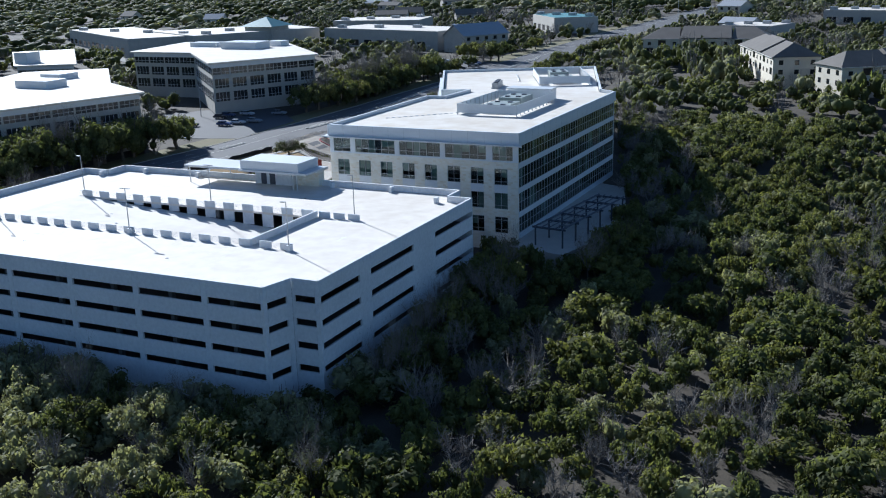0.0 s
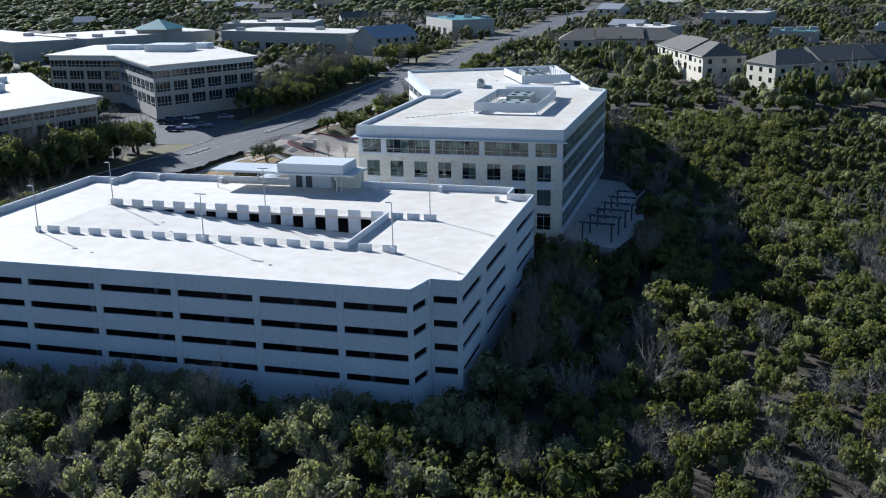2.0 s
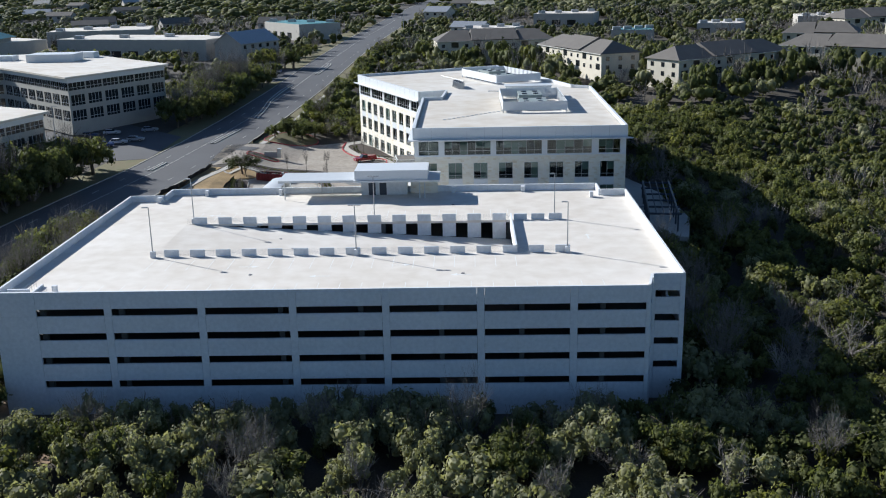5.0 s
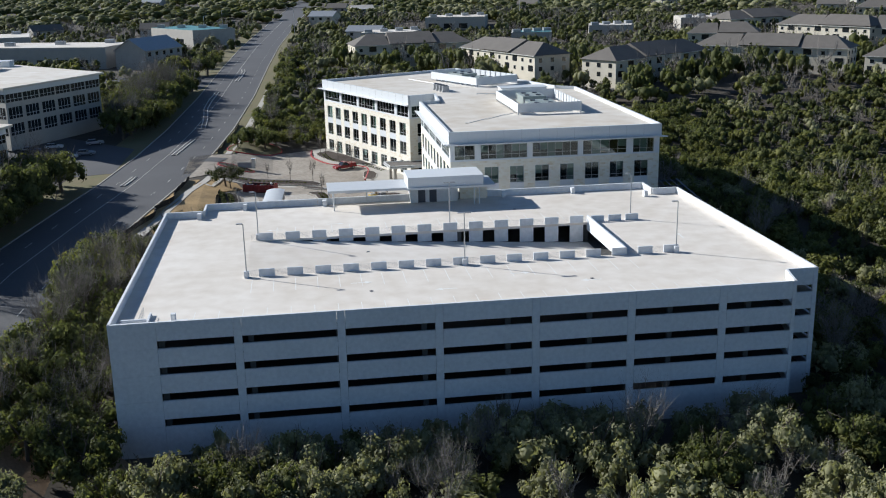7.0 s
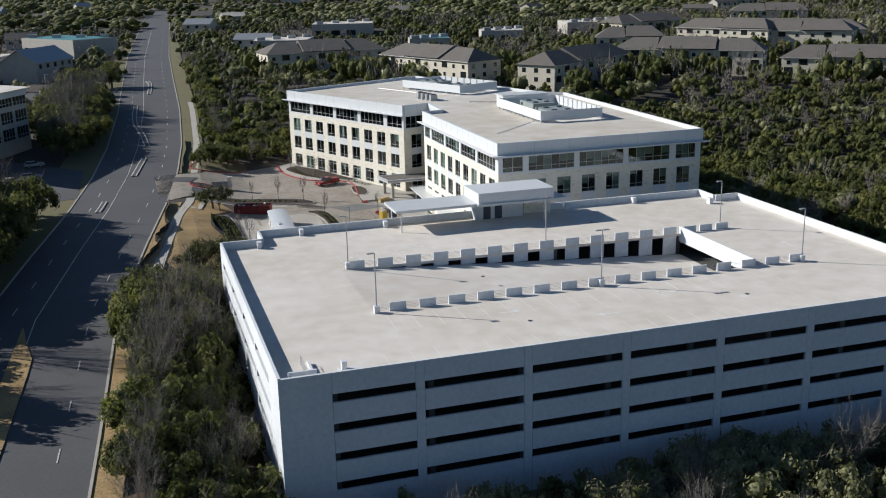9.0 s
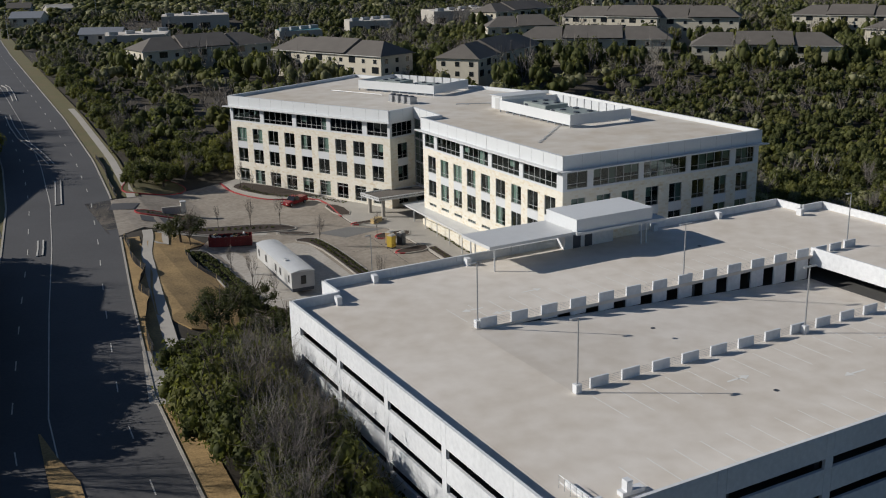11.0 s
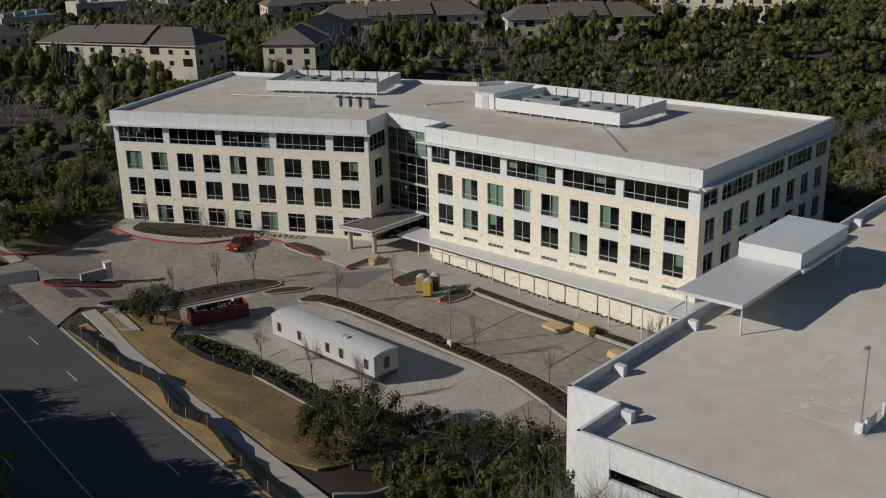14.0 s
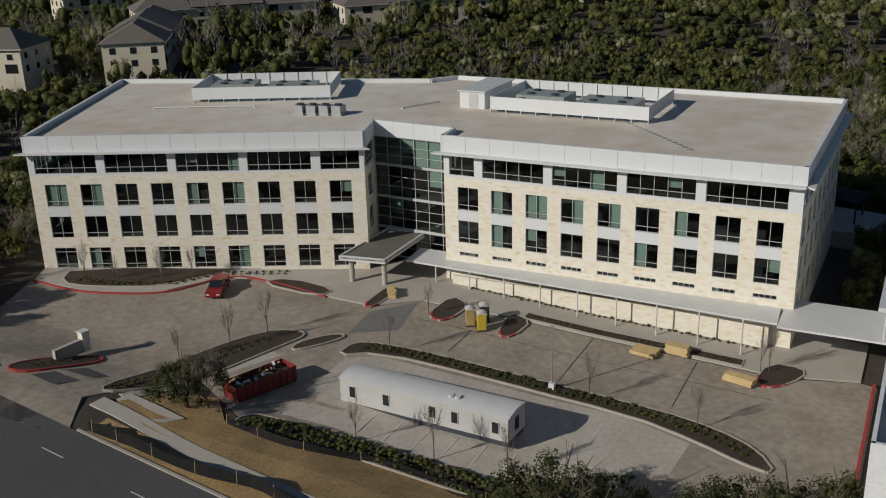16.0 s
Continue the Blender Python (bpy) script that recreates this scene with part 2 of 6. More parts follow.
def glass_mat(name, tint, clear=0.5, rough=0.02):
    """A tinted pane: see-through, with the sky's reflection growing at flat angles."""
    m = bpy.data.materials.new(name)
    m.use_nodes = True
    n, l = m.node_tree.nodes, m.node_tree.links
    out = n["Material Output"]
    n.remove(n["Principled BSDF"])
    tr, gl, mix, fr = n.new("ShaderNodeBsdfTransparent"), n.new("ShaderNodeBsdfGlossy"), n.new("ShaderNodeMixShader"), n.new("ShaderNodeFresnel")
    tr.inputs[0].default_value = (*(c * clear for c in tint), 1)
    gl.inputs["Roughness"].default_value, gl.inputs["Color"].default_value = rough, (0.85, 0.95, 0.95, 1)
    fr.inputs[0].default_value = 1.7
    l.new(fr.outputs[0], mix.inputs[0])
    l.new(tr.outputs[0], mix.inputs[1])
    l.new(gl.outputs[0], mix.inputs[2])
    l.new(mix.outputs[0], out.inputs[0])
    return m


M = dict(
    soil=mat("woodland_floor", (0.075, 0.062, 0.045), 0.95, 0.25, 0.25, 4.0, 0.4),
    grass=mat("dry_lawn", (0.46, 0.31, 0.135), 0.95, 0.2, 0.25, 3.5, 0.5, tone=(0.2, 0.135, 0.06)),
    verge=mat("green_verge", (0.12, 0.125, 0.05), 0.95, 0.2, 0.3, 6.0, 0.4, tone=(0.17, 0.13, 0.065)),
    mulch=mat("bark_mulch", (0.06, 0.042, 0.03), 0.95, 0.2, 1.0, 12.0, 0.5),
    asphalt=mat("asphalt", (0.09, 0.09, 0.094), 0.85, 0.12, 0.1, 3.0, 0.1),
    drive=mat("worn_concrete_drive", (0.38, 0.335, 0.275), 0.85, 0.1, 0.12, 1.2, 0.1, tone=(0.23, 0.195, 0.155)),
    walk=mat("pale_concrete_walk", (0.45, 0.42, 0.37), 0.85, 0.08, 0.4, 5.0, 0.1),
    kerb=mat("concrete_kerb", (0.42, 0.39, 0.34), 0.85, 0.1, 0.6, 6.0, 0.1),
    red=mat("red_kerb_paint", (0.42, 0.05, 0.05), 0.6, 0.15, 1.0, 8.0, 0.1),
    line=mat("white_line_paint", (0.62, 0.6, 0.55), 0.7, 0.15, 0.8, 8.0, 0.05),
    deck=mat("concrete_deck", (0.73, 0.68, 0.61), 0.8, 0.07, 0.05, 0.4, 0.03, tone=(0.6, 0.54, 0.46)),
    precast=mat("pale_precast", (0.72, 0.735, 0.75), 0.8, 0.06, 0.12, 2.0, 0.08, tone=(0.58, 0.595, 0.61)),
    # inside decks, columns and office slabs: shade put into the concrete's colour
    inner=mat("shade_dark_concrete", (0.09, 0.09, 0.088), 0.9, 0.1, 0.3, 3.0, 0.05),
    panel=mat("white_metal_panel", (0.66, 0.68, 0.69), 0.45, 0.03, 0.2, 3.0, 0.0),
    membrane=mat("roof_membrane", (0.68, 0.645, 0.585), 0.75, 0.07, 0.04, 0.3, 0.03, tone=(0.53, 0.465, 0.375)),
    metal=mat("pale_painted_metal", (0.62, 0.63, 0.63), 0.4, 0.05, 0.8, 8.0, 0.0),
    steel=mat("dark_steel", (0.07, 0.08, 0.1), 0.5, 0.1, 1.0, 8.0, 0.0, metal=0.4),
    galv=mat("galvanised", (0.42, 0.43, 0.44), 0.45, 0.1, 1.0, 8.0, 0.0, metal=0.5),
    mullion=mat("aluminium_mullion", (0.5, 0.51, 0.51), 0.4, 0.05, 1.0, 8.0, 0.0),
    # near-black colour standing in for the shade of the office rooms
    dark=mat("interior_shade", (0.03, 0.033, 0.036), 0.9, 0.2, 0.4, 3.0, 0.0),
    blind=mat("sage_blind", (0.4, 0.5, 0.45), 0.8, 0.05, 0.5, 4.0, 0.0),
    stone=stone_mat("limestone"),
    glass=glass_mat("tinted_pane", (0.62, 0.75, 0.72), 0.6),
    shingle=mat("grey_brown_shingle", (0.15, 0.135, 0.118), 0.9, 0.12, 0.3, 5.0, 0.2),
    stucco=mat("cream_stucco", (0.62, 0.57, 0.46), 0.9, 0.07, 0.3, 5.0, 0.05),
    rust=mat("dumpster_red", (0.27, 0.03, 0.025), 0.55, 0.2, 0.6, 5.0, 0.1),
    yellow=mat("yellow_plastic", (0.6, 0.42, 0.05), 0.5, 0.1, 0.8, 5.0, 0.0),
    lumber=mat("fresh_lumber", (0.6, 0.45, 0.22), 0.8, 0.12, 1.0, 12.0, 0.1),
    black=mat("silt_fence_black", (0.02, 0.02, 0.022), 0.8, 0.2, 0.6, 6.0, 0.1),
    tyre=mat("tyre_rubber", (0.02, 0.02, 0.02), 0.8, 0.1, 1.0, 8.0, 0.0),
    carred=mat("red_car_paint", (0.24, 0.015, 0.018), 0.25, 0.05, 0.5, 5.0, 0.0),
    bark=mat("grey_bark", (0.13, 0.105, 0.08), 0.95, 0.2, 1.5, 14.0, 0.4),
    twig=mat("bare_twig", (0.29, 0.26, 0.228), 0.95, 0.2, 0.2, 3.0, 0.0, tone=(0.12, 0.105, 0.09), island=0.4),
    leaf=leaf_mat("oak_leaf", (0.205, 0.22, 0.08), (0.022, 0.03, 0.012), 0.5),
    juniper=leaf_mat("juniper_leaf", (0.275, 0.275, 0.09), (0.03, 0.038, 0.015), 0.5),
    sage=leaf_mat("grey_green_leaf", (0.42, 0.41, 0.24), (0.12, 0.125, 0.065), 0.45),
    darkleaf=leaf_mat("live_oak_leaf", (0.12, 0.13, 0.055), (0.016, 0.022, 0.01), 0.4),
    teal=mat("teal_metal_roof", (0.1, 0.26, 0.27), 0.5, 0.08, 0.3, 4.0, 0.0),
)
M["deckline"] = mat("faint_bay_paint", (0.78, 0.77, 0.73), 0.8, 0.06, 0.5, 6.0, 0.0)
M["trailer"] = mat("trailer_siding", (0.5, 0.5, 0.49), 0.6, 0.08, 0.5, 6.0, 0.05)
M["buff"] = mat("buff_plastic", (0.42, 0.3, 0.14), 0.5, 0.1, 0.8, 5.0, 0.0)
M["darkglass"] = mat("dark_window", (0.02, 0.024, 0.028), 0.08, 0.1, 0.5, 4.0, 0.0)
M["paver"] = mat("grey_paver", (0.2, 0.195, 0.185), 0.85, 0.1, 0.4, 5.0, 0.1)
M["stucco2"] = mat("grey_buff_masonry", (0.42, 0.4, 0.35), 0.85, 0.08, 0.3, 4.0, 0.1)
M["unit"] = mat("plant_unit", (0.3, 0.34, 0.32), 0.5, 0.08, 0.6, 5.0, 0.0)
M["pad"] = mat("new_concrete", (0.52, 0.485, 0.43), 0.85, 0.08, 0.2, 2.0, 0.08, tone=(0.38, 0.345, 0.295))

# ---------------------------------------------------------------- ground, road, pavement
def make_ground():
    xs = sorted(set([-4000, -2600, -1700, -1150, -800, -600, -480] + [-400 + 14 * i for i in range(16)] + [-190 + 5 * i for i in range(40)] +
                    [10 + 12 * i for i in range(20)] + [260, 330, 430, 600, 900, 1400, 2200, 4000]))
    ys = sorted(set([-4000, -1500, -500, -200, -60] + [0 + 12 * i for i in range(5)] + [60 + 5 * i for i in range(56)] +
                    [345 + 15 * i for i in range(20)] + [680, 780, 950, 1200, 1700, 2600, 4300]))
    bm = bmesh.new()
    grid = [[bm.verts.new((x, y, ground_level(x, y) - 0.05)) for x in xs] for y in ys]
    for a, b in zip(grid, grid[1:]):
        for i in range(len(xs) - 1):
            bm.faces.new((a[i], a[i + 1], b[i + 1], b[i]))
    return tagged(part("ground", bm, M["soil"], smooth_faces=True), "brown leaf-littered woodland soil sloping under the trees", "ground", kind="structure")


make_ground()


def strip_along_road(y0, y1, left, right, lift, step=6.0, ends=True):
    """A sheet along the road between two offsets from its east kerb, each a number or a function of y."""
    bm = bmesh.new()
    rows, n = [], int((y1 - y0) / step) + 1
    for i in range(n + 1):
        y = y0 + (y1 - y0) * i / n
        e = road_edge(y)
        a, b = (v(y) if callable(v) else v for v in (left, right))
        k = max(2, int(abs(b - a) / 3) + 1)
        rows.append([bm.verts.new((e + a + (b - a) * j / k, y, max(ground_level(e + a + (b - a) * j / k, y), road_level(y) - 0.02) + lift if lift < 1 else lift)) for j in range(k + 1)])
    for a, b in zip(rows, rows[1:]):
        for j in range(min(len(a), len(b)) - 1):
            bm.faces.new((a[j], a[j + 1], b[j + 1], b[j]))
    return bm


tagged(part("road", strip_along_road(-400, 1100, -ROAD_WIDTH, 0, 0.06), M["asphalt"]), "grey asphalt four-lane road with faded lane lines", "road", kind="structure")
for side, off in (("east", 0.15), ("west", -ROAD_WIDTH - 0.15)):
    for y0, y1 in ((-400, 40), (40, 218.45), (243.95, 900)) if side == "east" else ((-400, 40), (40, 900)):
        line = [(road_edge(y0 + (y1 - y0) * i / 150) + off, y0 + (y1 - y0) * i / 150) for i in range(151)]
        tagged(part("kerb_" + side, ribbon(line, 0.3, -0.05, 0.22), M["kerb"]), "pale concrete kerb along the road", "kerb", kind="structure")
# lane lines
for off, dash in ((-3.6, True), (-10.9, False), (-14.6, True)):
    y = -396.0
    bm = bmesh.new()
    while y < 700:
        ln = 3.0 if dash else 9.0
        for k in range(1 if dash else 3):
            a, b = y + k * ln / (1 if dash else 3), y + (k + 1) * ln / (1 if dash else 3)
            p = [(road_edge(a) + off - 0.07, a), (road_edge(a) + off + 0.07, a), (road_edge(b) + off + 0.07, b), (road_edge(b) + off - 0.07, b)]
            bm.faces.new([bm.verts.new((x, yy, max(ground_level(x, yy), road_level(yy) - 0.02) + 0.1)) for x, yy in p])
        y += 12.0 if dash else 9.0
    tagged(part("lane_line", bm, M["line"]), "faded white lane marking on the road", "road marking", kind="structure")
# raised dividers between the lanes
def road_divider(rows, wide):
    """A low kerbed divider along rows of y and distance from the kerb."""
    line = [(road_edge(y) + off, y) for y, off in rows]
    ob = tagged(part("road_divider", ribbon(line, wide, 0.0, 0.2), M["asphalt"]), "low dark road divider with pale kerbs", "median", "road dividers", kind="structure")
    for s in (-1, 1):
        part("kerb", ribbon([(x + s * (wide / 2 + 0.12), y) for x, y in line], 0.24, 0.0, 0.26), M["line"], ob)


for rows, wide in (([(351.9, -13.3), (333.2, -13.5), (316.2, -12.7), (306, -11.3), (295.8, -10.0), (281.35, -8.7)], 0.9), ([(264.35, -8.4), (255, -8.9), (244.8, -9.4)], 0.8),
                   ([(222.7, -12.6), (218.45, -12.6), (214.2, -12.7)], 0.6), ([(413.95, -9.6), (408, -8.7), (392.7, -8.7), (378.25, -9.1)], 0.9)):
    road_divider(rows, wide)
# grass median and verges
tagged(part("road_median", strip_along_road(-400, 149.6, lambda y: -12.2, lambda y: -9.4 - 2.6 * smooth(136, 149.6, y), 0.2), M["grass"]), "dry grass median strip in the road", "median", kind="structure")
tagged(part("verge_east", strip_along_road(-400, 217.6, 0.3, 3.2, 0.03), M["grass"]), "dry straw-coloured grass verge beside the kerb", "verge", kind="structure")
tagged(part("verge_far", strip_along_road(244.8, 640, 0.3, 5.5, 0.03), M["verge"]), "green and straw grass verge beside the kerb", "verge", kind="structure")
tagged(part("verge_west", strip_along_road(-400, 640, -ROAD_WIDTH - 9, -ROAD_WIDTH - 0.3, 0.04), M["verge"]), "grass verge across the road", "verge", kind="structure")

DRIVE = [(-153.85, 243.1), (-146.2, 243.95), (-134.3, 250.75), (-124.1, 255.42), (-123.84, 245.65), (-119.85, 236.72), (-112.62, 232.9), (-111.01, 228.39),
         (-112.62, 217.09), (-113.05, 210.54), (-108.8, 205.7), (-107.95, 192.1), (-108.38, 163.2), (-105.4, 155.55), (-105.4, 153.85), (-141.1, 153.85), (-141.95, 170),
         (-140.67, 182.75), (-143.65, 205.7), (-136.85, 217.6), (-147.56, 222.79), (-153.85, 218.45)]
tagged(part("driveway", draped(DRIVE, 5.0, 0.06, 0.3), M["drive"]), "worn buff concrete driveway and car park", "driveway", kind="structure")
FRONT = [(-123.84, 255), (-123.67, 246.07), (-119.68, 237.15), (-112.37, 233.24), (-110.67, 228.39), (-112.37, 217.09), (-112.71, 210.63), (-108.46, 205.7),
         (-107.61, 192.1), (-107.95, 163.62), (-105.06, 155.55), (-95.2, 155.55), (-95.2, 212.5), (-101.15, 218.45), (-119, 257.55)]
tagged(part("pavement", draped(FRONT, 5.0, 0.16, 0.3), M["walk"]), "pale concrete walk along the office front", "pavement", kind="structure")
walk_line = [(road_edge(y) + 3.6 + 1.2 * smooth(205, 220, y), y) for y in range(158, 222, 3)]
tagged(part("sidewalk", ribbon(walk_line, 1.7, -0.13, 0.2), M["walk"]), "pale concrete sidewalk beside the road", "sidewalk", kind="structure")
tagged(part("sidewalk_far", ribbon([(road_edge(y) + 4.0, y) for y in range(int(244.8), int(357), 3)], 1.6, -0.1, 0.2), M["walk"]), "pale concrete sidewalk beside the road", "sidewalk", kind="structure")
DIRT = [(-163, 99), (-160, 84), (-153, 76), (-141, 77), (-137.5, 84), (-140, 90), (-147, 94.5), (-150.5, 100), (-156, 103)]
M["dirt"] = mat("bare_tan_soil", (0.4, 0.27, 0.165), 0.95, 0.15, 0.25, 3.0, 0.4, tone=(0.24, 0.165, 0.1))
tagged(part("dirt_patch", draped(DIRT, 3.0, 0.03, 0.1), M["dirt"]), "patch of bare tan soil at the garage corner", "ground", kind="structure")
LAWN = [(-156.2, 178.5), (-154.2, 190), (-151.3, 202.3), (-149.2, 213.5), (-146.5, 219.3), (-141.5, 217.2), (-139.8, 212.5), (-144.2, 208.3), (-144.6, 200), (-142.6, 192.1), (-142.9, 180.2), (-147.05, 172.4), (-153.2, 172.2)]
tagged(part("lawn", draped(LAWN, 4.0, 0.08, 0.2), M["grass"]), "dry straw-coloured lawn patch", "lawn", kind="structure")
for line in ([(-149.0, 214.2), (-146.5, 212.1), (-145.2, 219.8)], [(-145.2, 219.8), (-136.5, 217.2), (-128.5, 213.4)]):
    tagged(part("garden_walk", ribbon(line, 1.6, -0.12, 0.2), M["walk"]), "pale concrete path across the dry lawn", "sidewalk", kind="structure")

# ---------------------------------------------------------------- parking garage
GX0, GX1, GXE, GY0, GYN, GY1, GYB = -148.1, -69.65, -64.6, 95.95, 100.5, 148.2, 153.0
GXW, GXE2 = -142.3, -68.9
GZ = 11.05          # top of the parapet
DECK = GZ - 1.05    # roof deck
PITCH = 3.08
OPEN = 0.92
GARAGE = [(GX0, GY0), (GX1, GY0), (GX1 + 1.1, GYN), (GXE, GYN), (GXE, GY1), (GXE2, GY1), (GXE2, GYB), (GXW, GYB), (GXW, GY1), (GX0, GY1)]
garage = tagged(empty("parking_garage", pose((GX0 + GXE) / 2, (GY0 + GYB) / 2, -5)), "pale precast concrete five-level parking garage with open roof deck", "garage")


def inset(poly, d):
    """The polygon moved inwards by d."""
    if area2(poly) < 0:
        poly = poly[::-1]
    out, n = [], len(poly)
    for i in range(n):
        p0, p1, p2 = (Vector(poly[k % n]) for k in (i - 1, i, i + 1))
        a, b = (p1 - p0).normalized(), (p2 - p1).normalized()
        na, nb = Vector((-a.y, a.x)), Vector((-b.y, b.x))
        k = (na + nb)
        k = k / max(0.2, k.dot(na))
        out.append(tuple(p1 + k * d))
    return out


def run_wall(bm, a, b, z0, z1, thick, mat_index=0, trim0=0.0, trim1=0.0):
    """An upright slab from a to b, its outer face on the line, its body to the left of the way."""
    a, b = Vector(a), Vector(b)
    d = (b - a).normalized()
    a, b = a + d * trim0, b - d * trim1
    n = Vector((-d.y, d.x)) * thick
    prism(bm, [tuple(a), tuple(b), tuple(b + n), tuple(a + n)], z0, z1, mat_index)


# levels
RAMP = (-134.3, -84.58, 114.41, 132.09)   # the ramp's hole in the roof deck
inner = inset(GARAGE, 0.3)
bm = bmesh.new()
iy0, iy1, ix0, ix1 = GY0 + 0.3, GYB - 0.3, GX0 + 0.3, GXE - 0.3
# roof deck in four pieces round the ramp's hole
prism(bm, [(ix0, iy0), (GX1 - 0.2, iy0), (GX1 + 0.8, GYN + 0.3), (ix1, GYN + 0.3), (ix1, RAMP[2]), (ix0, RAMP[2])], DECK - 0.35, DECK)
prism(bm, [(ix0, RAMP[3]), (ix1, RAMP[3]), (ix1, GY1 - 0.3), (GXE2 - 0.3, GY1 - 0.3), (GXE2 - 0.3, iy1), (GXW + 0.3, iy1), (GXW + 0.3, GY1 - 0.3), (ix0, GY1 - 0.3)], DECK - 0.35, DECK)
prism(bm, [(ix0, RAMP[2]), (RAMP[0], RAMP[2]), (RAMP[0], RAMP[3]), (ix0, RAMP[3])], DECK - 0.35, DECK)
prism(bm, [(RAMP[1], RAMP[2]), (ix1, RAMP[2]), (ix1, RAMP[3]), (RAMP[1], RAMP[3])], DECK - 0.35, DECK)
part("roof_deck", bm, M["deck"], garage, "stained pale concrete parking deck")
# the ramp goes down from the west end
bm = bmesh.new()
v = [(RAMP[0], RAMP[2], DECK), (RAMP[0], RAMP[3], DECK), (RAMP[1], RAMP[3], DECK - PITCH), (RAMP[1], RAMP[2], DECK - PITCH)]
top = [bm.verts.new(p) for p in v]
low = [bm.verts.new((x, y, z - 0.35)) for x, y, z in v]
bm.faces.new(top[::-1])
bm.faces.new(low)
for i in range(4):
    bm.faces.new((top[i], top[(i + 1) % 4], low[(i + 1) % 4], low[i]))
bmesh.ops.recalc_face_normals(bm, faces=bm.faces[:])
part("ramp", bm, M["deck"], garage, "sloping concrete ramp between two decks")
# lower decks and columns, coloured dark so the openings look shaded
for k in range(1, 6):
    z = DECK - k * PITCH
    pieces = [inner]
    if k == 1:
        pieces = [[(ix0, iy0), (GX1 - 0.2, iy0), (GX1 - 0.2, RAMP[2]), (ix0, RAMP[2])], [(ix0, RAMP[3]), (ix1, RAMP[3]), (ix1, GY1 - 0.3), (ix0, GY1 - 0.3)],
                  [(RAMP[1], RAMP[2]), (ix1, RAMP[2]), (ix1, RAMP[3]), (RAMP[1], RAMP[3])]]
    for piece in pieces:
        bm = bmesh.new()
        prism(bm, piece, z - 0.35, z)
        part("lower_deck", bm, M["inner"], garage, "lower parking deck, its concrete coloured dark for shade")
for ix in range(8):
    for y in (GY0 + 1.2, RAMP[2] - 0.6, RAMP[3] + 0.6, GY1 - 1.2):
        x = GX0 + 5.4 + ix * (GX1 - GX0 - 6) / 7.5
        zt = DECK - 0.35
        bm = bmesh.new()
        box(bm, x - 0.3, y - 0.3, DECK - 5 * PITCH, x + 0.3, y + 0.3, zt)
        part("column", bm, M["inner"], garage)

FRONT_JOINTS = [GX0 + 4.6] + [-134.38, -123.08, -112.11, -100.98, -89.67, -78.62]


def face_with_slots(a, b, slots, base, name, parapet=None, thick=0.3):
    """A precast face from a to b: spandrel panels between openings; slots are (start, end) distances."""
    a, b = Vector(a), Vector(b)
    length = (b - a).length
    d = (b - a).normalized()
    levels = [GZ]
    cuts = sorted({0.0, length, *(s for p in slots for s in p)})
    for c0, c1 in zip(cuts, cuts[1:]):
        if c1 - c0 < 0.02:
            continue
        p, q = a + d * (c0 + 0.015), a + d * (c1 - 0.015)
        solid = not any(s0 - 0.01 <= c0 and c1 <= s1 + 0.01 for s0, s1 in slots)
        if solid:
            # a plain panel, cast in lifts
            z = GZ
            while z > base:
                lo = max(base, z - PITCH)
                bm = bmesh.new()
                run_wall(bm, p, q, lo + 0.015, z, thick)
                part("panel", bm, M["precast"], garage)
                z = lo
        else:
            for k in range(6):
                hi = GZ - k * PITCH
                lo = GZ - k * PITCH - (PITCH - OPEN)
                if k == 4:
                    lo = base
                if k == 5:
                    break
                bm = bmesh.new()
                run_wall(bm, p, q, lo, hi, thick)
                part("panel", bm, M["precast"], garage)


xs = FRONT_JOINTS + [GX1]
slots = []
for x0, x1 in zip(xs, xs[1:]):
    slots.append((x0 - GX0 + 0.45, x1 - GX0 - 0.45))
face_with_slots((GX0, GY0), (GX1, GY0), slots, -6.5, "front")
face_with_slots((GX1, GY0), (GX1 + 1.1, GYN), [(0.6, (GYN - GY0) - 0.7)], -6.5, "notch")
face_with_slots((GX1 + 1.1, GYN), (GXE, GYN), [(0.35, GXE - GX1 - 1.1 - 0.6)], -6.8, "notch")
ly = GY1 - GYN
face_with_slots((GXE, GYN), (GXE, GY1), [(0.5, 0.5 + 9.78), (13.26, 26.01), (33.4, ly - 0.3)], -6.8, "east")
face_with_slots((GXE, GY1), (GXE2, GY1), [], -4, "back")
face_with_slots((GXE2, GY1), (GXE2, GYB), [], -4, "back")
n = 8
lx = GXE2 - GXW
face_with_slots((GXE2, GYB), (GXW, GYB), [(i * lx / n + 0.4, (i + 1) * lx / n - 0.4) for i in range(n)], -3, "back")
face_with_slots((GXW, GYB), (GXW, GY1), [], -3, "west")
face_with_slots((GXW, GY1), (GX0, GY1), [], -3, "west")
ly = GY1 - GY0
face_with_slots((GX0, GY1), (GX0, GY0), [(3 + i * (ly - 9) / 4, 3 + (i + 1) * (ly - 9) / 4 - 0.8) for i in range(4)], -6, "west")


SOUTH_ROW = (-131.6, -78.3, 16)
NORTH_ROW = (-132.2, -86.3, 13)
# upstand walls round the ramp: short panels with gaps
def panel_row(x0, x1, y, count, width, tops, foot):
    for i in range(count):
        x = x0 + (x1 - x0) * i / (count - 1)
        bm = bmesh.new()
        box(bm, x - width / 2, y - 0.1, foot(x), x + width / 2, y + 0.1, tops)
        part("barrier_panel", bm, M["precast"], garage)


